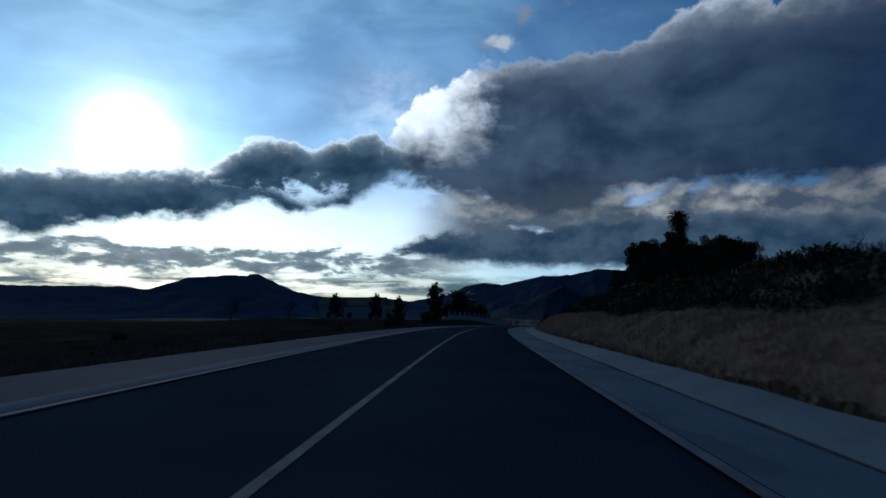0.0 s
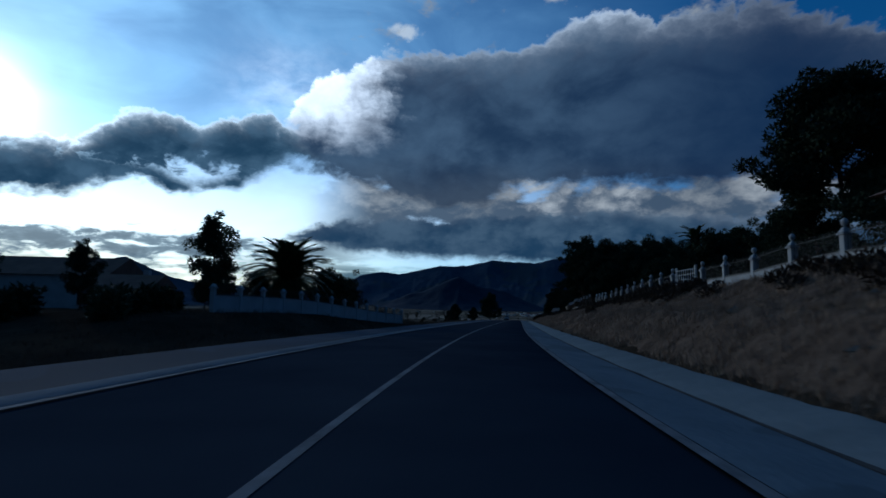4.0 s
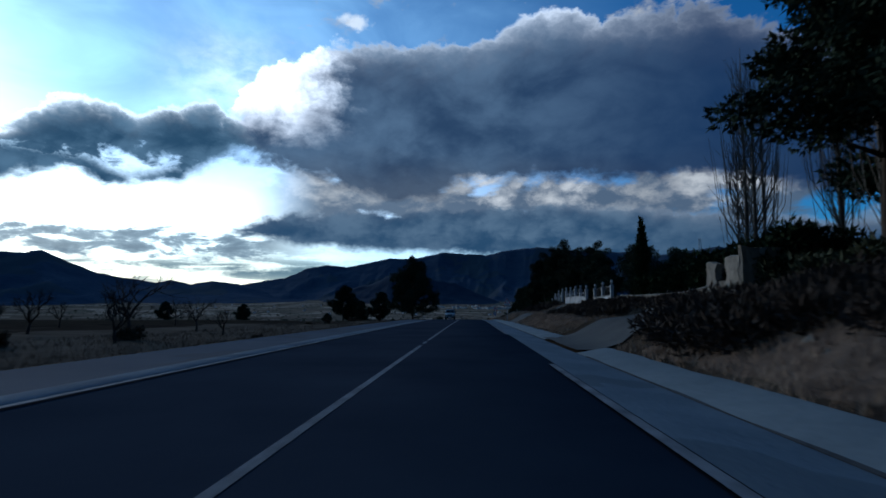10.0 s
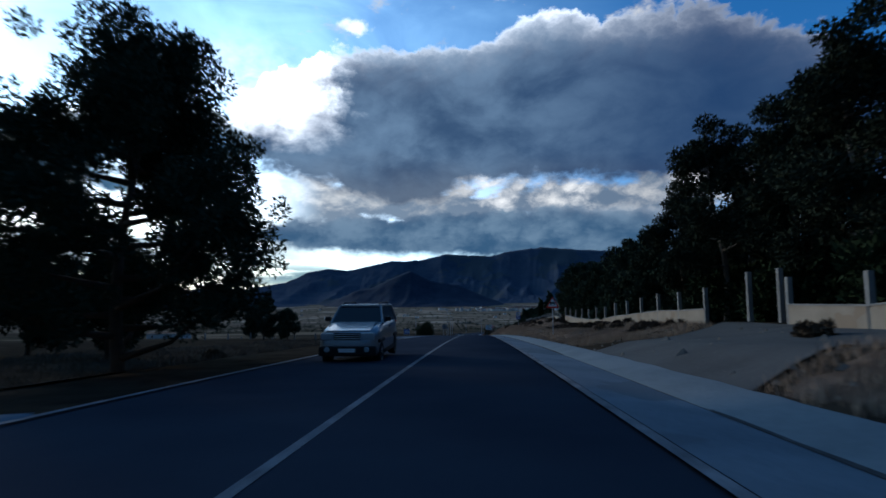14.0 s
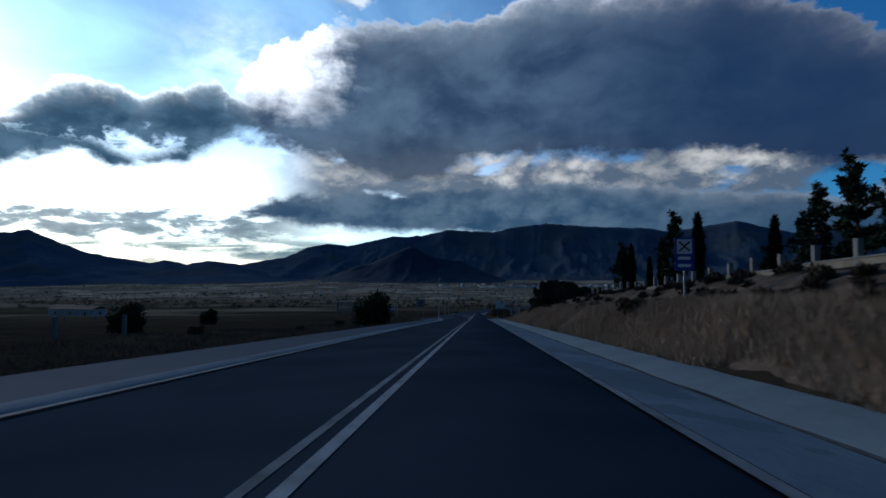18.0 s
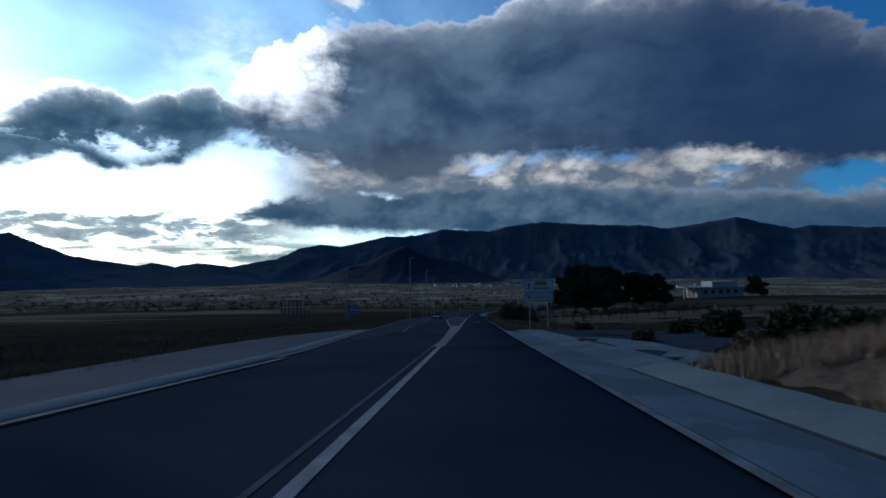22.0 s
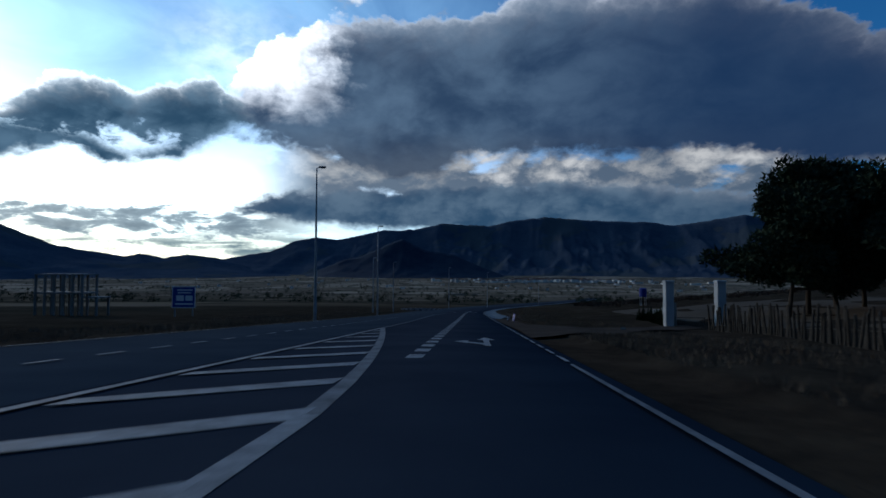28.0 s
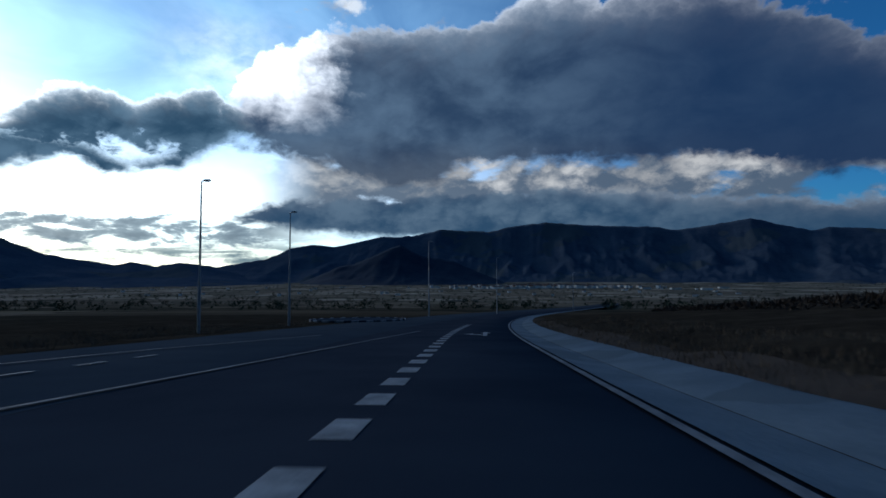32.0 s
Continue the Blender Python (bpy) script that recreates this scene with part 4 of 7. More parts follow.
hatching = thing("hatched_area", on_road(520, -2.5), "white slanting stripes painted between junction lanes", "road marking")
hatch_inv = hatching.matrix_basis.inverted()
for s in [490 + 3.9 * k for k in range(11)] + [532.6 + 2.75 * k for k in range(22)]:
    left = -1.7 - 3.7 * min(1.0, (s - 480) / 62) + 0.15
    right = -1.72 if s < 566 else -1.8 - 3.6 * ((s - 566) / 26) ** 1.3 - 0.1
    if right - left < 0.25 or s > 588:
        continue
    lean = (right - left) * 0.75
    c = [hatch_inv @ road(q, l, 0.037) for q, l in ((s - lean + 0.25, left + 0.10), (s - lean + 0.75, left + 0.10), (s + 0.85, right - 0.12), (s + 0.1, right - 0.12))]
    part("stripe", mesh_of("stripe", c, [(0, 3, 2, 1)], PAINT), PAINT, hatching)


def dashes(name, s0, s1, lat, long, gap, wide, label):
    ob = thing(name, on_road((s0 + s1) / 2, -5.0), label, "road marking")
    inv = ob.matrix_basis.inverted()
    s = s0
    while s < s1:
        m = lat(s) if callable(lat) else lat
        c = [inv @ road(q, l, 0.037) for q, l in ((s, m - wide / 2), (s, m + wide / 2), (s + long, m + wide / 2), (s + long, m - wide / 2))]
        part("dash", mesh_of("dash", c, [(0, 1, 2, 3)], PAINT), PAINT, ob)
        s += long + gap
    return ob


dashes("turn_lane_dashes", 573.0, 690.0, -1.38, 1.0, 0.95, 0.42, "short broad white dashes beside the turning lane")
dashes("lane_dashes", 476.0, 655.0, lambda s: road_left(s) + 3.2 + 1.7 * ease(490, 540, s), 1.0, 1.2, 0.12, "thin white dashes between the far lanes")


dashes("broken_edge_line", 572.6, 605.5, 2.30, 1.5, 0.7, 0.10, "broken white edge line beside the gravel entrance")


def lane_arrow(s, lat):
    """A painted arrow: straight on with a branch to the left."""
    ob = thing("lane_arrow", on_road(s, lat), "white painted lane arrow with two heads", "road marking", "painted lane arrows")
    inv = ob.matrix_basis.inverted()
    shapes = (((0.12, 0), (0.34, 0), (0.34, 3.4), (0.12, 3.4)), ((-0.12, 3.2), (0.58, 3.2), (0.23, 5.0)), ((0.12, 0.5), (0.12, 1.35), (-0.55, 2.2), (-0.55, 1.7)), ((-0.45, 1.2), (-0.45, 2.9), (-1.0, 2.3)))
    for pts in shapes:
        c = [inv @ road(s + y, lat + x, 0.037) for x, y in pts]
        part("stroke", mesh_of("stroke", c, [tuple(range(len(c)))], PAINT), PAINT, ob)


lane_arrow(515.0, 0.35)
lane_arrow(577.5, 0.35)
lane_arrow(668.0, 0.35)

# pale ploughed soil of the orchard
ov, of = [], []
for i in range(25):
    for j in range(21):
        s, lat = 506 + i * 2.4 + (j - 10) * 0.4, 9.6 + j * 3.2 + 1.2 * noise.noise((i * 0.4, 0, 3)) * (j == 0)
        x, y = ground_xy(s, lat)
        ov.append((x, y, ground_z(s, lat) + 0.05))
for i in range(24):
    for j in range(20):
        a = i * 21 + j
        of.append((a, a + 21, a + 22, a + 1))
gv2, gf2 = [], []
for i in range(26):
    for j in range(16):
        q, l = 584 + i * 2.2 + j * 0.3, 20.0 + j * 2.4 + 0.8 * noise.noise((i * 0.5, j * 0.4, 8))
        x, y = ground_xy(q, l)
        gv2.append((x, y, ground_z(q, l) + 0.05))
for i in range(25):
    for j in range(15):
        a = i * 16 + j
        gf2.append((a, a + 16, a + 17, a + 1))
tagged(new("pine_ground", mesh_of("pine_ground", gv2, gf2, SOIL, True)), "pale sandy slope under the pines", "ground", kind="structure")
tagged(new("orchard_ground", mesh_of("orchard_ground", ov, of, SOIL, True)), "pale bare soil under the almond trees", "ground", kind="structure")


# pale stubble between the far gutter and the almond trees
STUBBLE = surface("pale_stubble", (0.100, 0.074, 0.053), (0.185, 0.140, 0.102), 0.25, 4, 0.97, 0.6, spec=0.0)
stubble_in = lambda s: -9.35 - 0.5 * noise.noise((s * 0.3, 0, 1.0))
stubble_out = lambda s: -30.0 - 3.0 * noise.noise((s * 0.12, 0, 5.0)) + 18.0 * ease(270, 296, s) + 14.0 * ease(206, 190, s)
over_field = lambda s, l: bank_up(s, l) + 0.05
ribbon("stubble_field", ((186, 296, [((lambda s, k=k: stubble_in(s) + (stubble_out(s) - stubble_in(s)) * k / 12), over_field) for k in range(12, -1, -1)]),), STUBBLE, "pale dry stubble field beyond the gutter", "field", 1.0)


# bare soil of the cut bank beside the gutter
BANK_SOIL = surface("bank_soil", (0.084, 0.057, 0.042), (0.215, 0.150, 0.108), 1.9, 7.0, 0.95, 1.0, spec=0.0, third=(0.088, 0.062, 0.046))
BANK_LATS = [4.73 + 0.48 * k for k in range(17)]
bv, bf, runs = [], [], ((-20, 216), (232, 253), (271, 289), (311, 451))
for s0, s1 in runs:
    n = int((s1 - s0) / 0.5)
    base = len(bv)
    for i in range(n + 1):
        q = s0 + (s1 - s0) * i / n
        for k, l in enumerate(BANK_LATS):
            x, y = ground_xy(q, l)
            rub = 0.0 if k in (0, 16) or i in (0, n) else 0.17 * noise.noise((q * 0.9, l * 1.6, 3.0)) + 0.16 * noise.noise((q * 2.3, l * 2.9, 6.0)) + 0.10 * noise.noise((q * 5.1, l * 5.7, 9.0))
            z = ground_z(q, l) + (0.06 + rub if 0 < k < 16 and 0 < i < n else -0.06)
            bv.append((x, y, max(z, ground_z(q, l) + 0.02) if 0 < k < 16 and 0 < i < n else z))
    for i in range(n):
        for k in range(16):
            a = base + i * 17 + k
            bf.append((a, a + 1, a + 18, a + 17))
tagged(new("bank_earth", mesh_of("bank_earth", bv, bf, BANK_SOIL, True)), "rough tan earth of the roadside cutting", "ground", kind="structure")

# ---------------------------------------------------------------- fences and walls


def span_box(p, q, half, z0, z1, lift=0.0):
    """A wall piece from point p to point q (on the ground), half its thickness, from z0 to z1 above it."""
    p, q = Vector(p), Vector(q)
    d = (q - p)
    d.z = 0
    n = Vector((-d.y, d.x, 0)).normalized() * half
    v = []
    for c in (p, q):
        for sgn in (-1, 1):
            v += [c + n * sgn + Vector((0, 0, z0)), c + n * sgn + Vector((0, 0, z1))]
    return v, [(0, 1, 5, 4), (2, 6, 7, 3), (1, 3, 7, 5), (0, 4, 6, 2), (0, 2, 3, 1), (4, 5, 7, 6)]


def bar(v, f, p, q, r):
    tube(v, f, [p, q], [r, r], 4)


PILLAR_BALL = bm_mesh("pillar", box(0.31, 0.31, 1.75, z=-0.4, bevel=0.02, bm=box(0.46, 0.46, 0.08, z=1.34, bevel=0.02, bm=box(0.40, 0.40, 0.22, z=1.44, bevel=0.03, taper=0.35))), RENDER_WHITE)
FINIAL = bm_mesh("finial", turned(((0.05, 0.0), (0.06, 0.10), (0.10, 0.13), (0.135, 0.21), (0.14, 0.28), (0.10, 0.37), (0.03, 0.42)), 12), RENDER_WHITE, True)
WALL_BROWN = surface("brown_render", (0.085, 0.058, 0.042), (0.14, 0.10, 0.075), 1.2, 18, 0.9, 0.3, spread=0.15)
PILLAR_STONE = bm_mesh("pillar", box(0.22, 0.22, 2.5, z=-0.4, bevel=0.02, bm=box(0.28, 0.28, 0.06, z=2.08, bevel=0.02)), WALL_BROWN)
URN = bm_mesh("finial", turned(((0.22, 0.0), (0.21, 0.06), (0.09, 0.15), (0.06, 0.20), (0.08, 0.22), (0.15, 0.30), (0.165, 0.38), (0.13, 0.47), (0.04, 0.53)), 12), RENDER_WHITE, True)
POST = bm_mesh("post", box(0.22, 0.22, 2.5, z=-0.4, bevel=0.015), CAST)
POST_THIN = bm_mesh("post", box(0.07, 0.07, 1.5, z=-0.4), IRON)
POST_SHORT = bm_mesh("post", box(0.24, 0.24, 1.55, z=-0.45, bevel=0.015), CAST)


def fence(name, spots, label, post, wall_h, wall_mat, rails, finial=None, top=1.75, group="roadside fences", dz=0.0):
    """A fence over spots (s, lat): posts or pillars, a low wall in each bay and ironwork of a kind."""
    root = thing(name, on_ground(*spots[0]), label, "fence", group)
    inv = root.matrix_basis.inverted()
    places = []
    for s, lat in spots:
        m = on_ground(s, lat, 0, dz)
        places.append(m.translation.copy())
        if post:
            p = part(post.name.split(".")[0], post, None, root, m=inv @ m)
            if finial:
                part("finial", finial, None, p, m=Matrix.Translation((0, 0, top)))
    for a, b in zip(places, places[1:]):
        if wall_h:
            v, f = span_box(inv @ a, inv @ b, 0.11, -0.5, wall_h)
            part("wall", mesh_of("wall", v, f, wall_mat), wall_mat, root)
            v, f = span_box(inv @ a, inv @ b, 0.15, wall_h + 0.002, wall_h + 0.07)
            part("coping", mesh_of("coping", v, f, CAST), CAST, root)
        la, lb = inv @ a, inv @ b
        v, f = [], []
        up = Vector((0, 0, 1))
        if rails == "bars":
            n = max(3, int((lb - la).length / 0.16))
            bar(v, f, la + up * (wall_h + 0.12), lb + up * (wall_h + 0.12), 0.018)
            bar(v, f, la + up * 1.45, lb + up * 1.45, 0.018)
            for k in range(1, n):
                c = la.lerp(lb, k / n)
                bar(v, f, c + up * (wall_h + 0.06), c + up * 1.62, 0.012)
            part("railing", mesh_of("railing", v, f, IRON), IRON, root)
        elif rails == "peaks":
            mid = la.lerp(lb, 0.5)
            for e in (la, lb):
                bar(v, f, e + up * (wall_h + 0.10), mid + up * 1.15, 0.025)
            bar(v, f, mid + up * (wall_h + 0.05), mid + up * 1.2, 0.025)
            bar(v, f, la + up * (wall_h + 0.12), lb + up * (wall_h + 0.12), 0.018)
            part("railing", mesh_of("railing", v, f, WHITE_IRON), WHITE_IRON, root, "white diagonal iron bars")
    return root


def steps(a, b, gap, lat):
    n = max(1, int(round((b - a) / gap)))
    return [(a + (b - a) * k / n, lat if not callable(lat) else lat(a + (b - a) * k / n)) for k in range(n + 1)]


fence("masonry_fence", steps(94.9, 119.3, 4.07, 14.3), "white pillared garden fence with round finials and railing", PILLAR_BALL, 0.62, RENDER_WHITE, "bars", FINIAL, 1.62)
fence("masonry_fence", steps(126.2, 156, 3.7, 14.2), "white pillared garden fence on the bank", PILLAR_BALL, 0.55, RENDER_WHITE, "bars", FINIAL, 1.62)
fence("masonry_fence", steps(157.8, 166.6, 2.93, 13.7), "tall white wall with pillars and dark iron railing", PILLAR_BALL, 0.95, RENDER_WHITE, "bars", FINIAL, 1.62)
checked = fence("stone_wall_fence", steps(175.2, 200.2, 4.2, 13.7), "beige checked wall with thin brown posts and white ball finials", PILLAR_STONE, 0.85, WALL_BEIGE, None, URN, 2.13)
BLOCK_PALE = surface("pale_wall_block", (0.36, 0.31, 0.25), (0.50, 0.44, 0.36), 1.6, 18, 0.9, 0.3, spread=0.2)
BLOCK = bm_mesh("block", box(0.03, 0.40, 0.19, bevel=0.006), BLOCK_PALE)
inv = checked.matrix_basis.inverted()
posts = [on_ground(s, lat).translation for s, lat in steps(175.2, 200.2, 4.2, 13.7)]
for p, q in zip(posts, posts[1:]):
    for row in range(4):
        for k in range(10):
            if (row + k) % 2 == 0:
                c = p.lerp(q, (k + 0.55) / 10.1)
                part("block", BLOCK, None, checked, m=inv @ (Matrix.Translation((c.x - 0.125, c.y, c.z + 0.04 + row * 0.2)) @ pose(0, 0, 0, math.degrees(math.atan2(q.z - p.z, q.y - p.y)), 0, lerp_table(HEAD, 190))))
fence("stone_wall_fence", steps(203.2, 215.2, 3.0, 13.9), "rough beige wall below the tall pines", PILLAR_STONE, 0.95, STONE, None, URN, 2.13)
fence("white_fence", steps(252.9, 259.9, 3.5, 14.0), "white pillared wall with dark upright bars", PILLAR_BALL, 0.5, RENDER_WHITE, "bars", FINIAL, 1.62, dz=0.40)
fence("white_fence", steps(264.4, 277.8, 3.35, 14.0), "white pillars with ball finials and diagonal railing", PILLAR_BALL, 0.58, RENDER_WHITE, "peaks", FINIAL, 1.62, dz=0.36)
fence("white_fence", steps(281.15, 291.2, 3.35, 14.0), "white pillars with ball finials above dark shrubs", PILLAR_BALL, 0.2, RENDER_WHITE, "peaks", FINIAL, 1.62, dz=0.36)
fence("garden_wall", steps(294.6, 304.2, 4.8, 14.0), "low rendered wall ending at a tall post", POST, 0.85, WALL_BEIGE, None)
fence("post_fence", ((305.2, 14.2), (307.6, 14.0)), "pair of tall concrete gate posts beside a garden wall", POST, 0, CAST, None, dz=0.45)
fence("rubble_wall", steps(230.5, 249.5, 3.8, 14.0), "rough pale rubble wall with thin dark posts", POST_THIN, 0.85, STONE, None)
fence("walled_post_fence", steps(312.69, 362, 4.11, 14.0), "concrete posts on a long low rendered wall", POST, 0.80, WALL_BEIGE, None)
fence("bank_post_fence", steps(368, 425.5, 2.52, 14.0), "row of short concrete posts along a low wall on the bank", POST_SHORT, 0.34, WALL_BEIGE, None)
fence("garden_fence", steps(113.5, 149.5, 2.75, lambda s: -19.0 + 5.0 * (s - 113.5) / 36), "white pillared garden wall across the road", PILLAR_BALL, 0.85, RENDER_WHITE, "bars", None, dz=0.25)
fence("field_wall", steps(386, 398, 1.5, lambda s: -60 + 2.8 * (s - 386)), "low white posts at the edge of a field", POST_SHORT, 0, RENDER_WHITE, None, dz=0.45)
fence("field_posts", steps(470, 500, 7.5, lambda s: -90 + 0.2 * (s - 470)), "white concrete posts in a field", POST_SHORT, 0, RENDER_WHITE, None)

# stones of the rough wall
wall_fence = thing("dry_stone_facing", on_ground(203.2, 13.7), "rough stone facing on the wall below the pines", "wall")
inv = wall_fence.matrix_basis.inverted()
rng = np.random.default_rng(5)
STONE_MESHES = []
for k in range(5):
    b = bmesh.new()
    bmesh.ops.create_icosphere(b, subdivisions=1, radius=0.5)
    for v in b.verts:
        v.co *= 1 + 0.35 * noise.noise(v.co * 2 + Vector((k * 7, 0, 0)))
    STONE_MESHES.append(bm_mesh("stone", b, STONE))
for k in range(90):
    s = 203.6 + rng.uniform(0, 11.2)
    m = on_ground(s, 13.80) @ Matrix.Translation((0, 0, rng.uniform(0.0, 0.85))) @ pose(0, 0, 0, rng.uniform(0, 40), 0, rng.uniform(0, 9)) @ Matrix.Diagonal((0.10, rng.uniform(0.3, 0.6), rng.uniform(0.16, 0.26), 1))
    part("stone", STONE_MESHES[k % 5], None, wall_fence, m=inv @ m)

# palisade of stakes and the white gate posts
palisade = thing("palisade", on_ground(566, 14.6), "weathered wooden stake fence beside a field", "fence")
inv = palisade.matrix_basis.inverted()
STAKE = bm_mesh("stake", box(0.11, 0.10, 1.95, z=-0.35, bevel=0.01, taper=0.7), WOOD)
for k in range(110):
    s = 566 + k * 0.285
    m = on_ground(s, 14.6 + (s - 566) * 0.05 + rng.uniform(-0.05, 0.05)) @ pose(0, 0, 0, rng.uniform(-6, 6), rng.uniform(-6, 6), 0) @ Matrix.Diagonal((1, 1, rng.uniform(0.8, 1.1), 1))
    part("stake", STAKE, None, palisade, m=inv @ m)
for s, lat in ((601.6, 15.1), (600.8, 18.6)):
    gate = thing("gate_post", on_ground(s, lat, 0, 0.25), "square white rendered gate post", "gate post", "white gate posts")
    part("shaft", box(0.62, 0.62, 3.75, z=-0.6, bevel=0.03), RENDER_WHITE, gate)
    part("cap", box(0.74, 0.74, 0.14, z=3.15, bevel=0.03, taper=0.9), RENDER_WHITE, gate)
rail_gate = thing("gate_rail", on_ground(601.2, 16.5), "dark metal rail between gate posts", "gate")
v, f = [], []
bar(v, f, Vector((-1.1, 0, 0.75)), Vector((1.1, 0, 0.75)), 0.03)
bar(v, f, Vector((-1.1, 0, 0.0)), Vector((-1.1, 0, 0.8)), 0.03)
bar(v, f, Vector((1.1, 0, 0.0)), Vector((1.1, 0, 0.8)), 0.03)
part("rail", mesh_of("rail", v, f, IRON), IRON, rail_gate)

# white wall that sweeps away from the gate post and sinks towards its end
sweep = thing("sweeping_wall", on_ground(605, 17), "low grey rendered wall sweeping down from the gate", "wall")
inv = sweep.matrix_basis.inverted()
wv, wf = [], []
for k in range(17):
    s, top = 602.4 + 17.2 * k / 16, 1.85 - 0.95 * ease(0, 16, k)
    lat = 15.9 + 3.0 * math.sin(k / 16 * 1.57)
    for off, z in ((-0.1, -0.5), (-0.1, top), (0.1, top), (0.1, -0.5)):
        wv.append(inv @ (on_ground(s, lat + off).translation + Vector((0, 0, z))))
for k in range(16):
    for j in range(3):
        a = k * 4 + j
        wf.append((a, a + 1, a + 5, a + 4))
wf += [(0, 3, 2, 1), (64, 65, 66, 67)]
part("wall_body", mesh_of("wall_body", wv, wf, CONCRETE_LIP), CONCRETE_LIP, sweep)

# lattice gate in the garden fence
gate = thing("lattice_gate", on_ground(122.8, 14.2), "white lattice metal gate between fence sections", "gate")
v, f = [], []
for k in range(9):
    bar(v, f, Vector((0, -2.2 + k * 0.55, 0.1)), Vector((0, -2.2 + k * 0.55, 1.7)), 0.03)
for k in range(5):
    bar(v, f, Vector((0, -2.2, 0.2 + k * 0.36)), Vector((0, 2.2, 0.2 + k * 0.36)), 0.025)
part("lattice", mesh_of("lattice", v, f, WHITE_IRON), WHITE_IRON, gate)
part("hinge_post", box(0.14, 0.14, 2.3, y=-2.3, z=-0.4), WHITE_IRON, gate)
part("latch_post", box(0.14, 0.14, 2.3, y=2.3, z=-0.4), WHITE_IRON, gate)

# tiled porch over the garden entrance
porch = thing("entrance_porch", on_ground(99.0, 15.6), "small tiled entrance porch on pale columns", "porch")
for x, y in ((-1.1, -1.6), (-1.1, 1.6), (1.1, -1.6), (1.1, 1.6)):
    part("column", turned(((0.17, -0.4), (0.17, 0.15), (0.12, 0.2), (0.11, 2.3), (0.17, 2.42), (0.17, 2.5)), 12, at=(x, y, 0)), RENDER_WHITE, porch)
b = bmesh.new()
vs = [b.verts.new(c) for c in ((-1.6, -2.1, 2.5), (1.6, -2.1, 2.5), (1.6, 2.1, 2.5), (-1.6, 2.1, 2.5), (0, -2.1, 3.2), (0, 2.1, 3.2))]
for q in ((0, 1, 2, 3), (0, 4, 1), (2, 5, 3), (1, 4, 5, 2), (0, 3, 5, 4)):
    b.faces.new([vs[i] for i in q])
part("roof", b, TILE, porch)

# ruined stone hut
ruin = thing("ruined_hut", on_ground(231, 16.6, 0, 0.3), "roofless ruined stone hut with an empty window", "hut")
for args in (((1.0, 0.35, 2.6), (-1.6, -2.0, -0.3)), ((1.7, 0.35, 2.8), (1.25, -2.0, -0.3)), ((1.5, 0.35, 1.1), (-0.35, -2.0, -0.3)), ((1.5, 0.35, 0.5), (-0.35, -2.0, 1.75)), ((4.2, 0.35, 1.7), (0, 2.0, -0.3)), ((0.35, 1.4, 2.2), (-1.95, -1.2, -0.3)), ((0.35, 1.2, 1.9), (-1.95, 1.3, -0.3)), ((0.35, 1.2, 0.8), (-1.95, 0.1, -0.3)), ((0.35, 3.6, 1.9), (1.95, 0, -0.3))):
    bmw = box(*args[0], *args[1])
    bmesh.ops.subdivide_edges(bmw, edges=bmw.edges[:], cuts=3, use_grid_fill=True)
    for v in bmw.verts:
        v.co += Vector((noise.noise(v.co * 1.7), noise.noise(v.co * 1.9 + Vector((3, 0, 0))), noise.noise(v.co * 1.3 + Vector((0, 5, 0))) * (2.0 if v.co.z > 1 else 0.5))) * 0.14
    part("wall", bmw, STONE, ruin)

# ---------------------------------------------------------------- trees


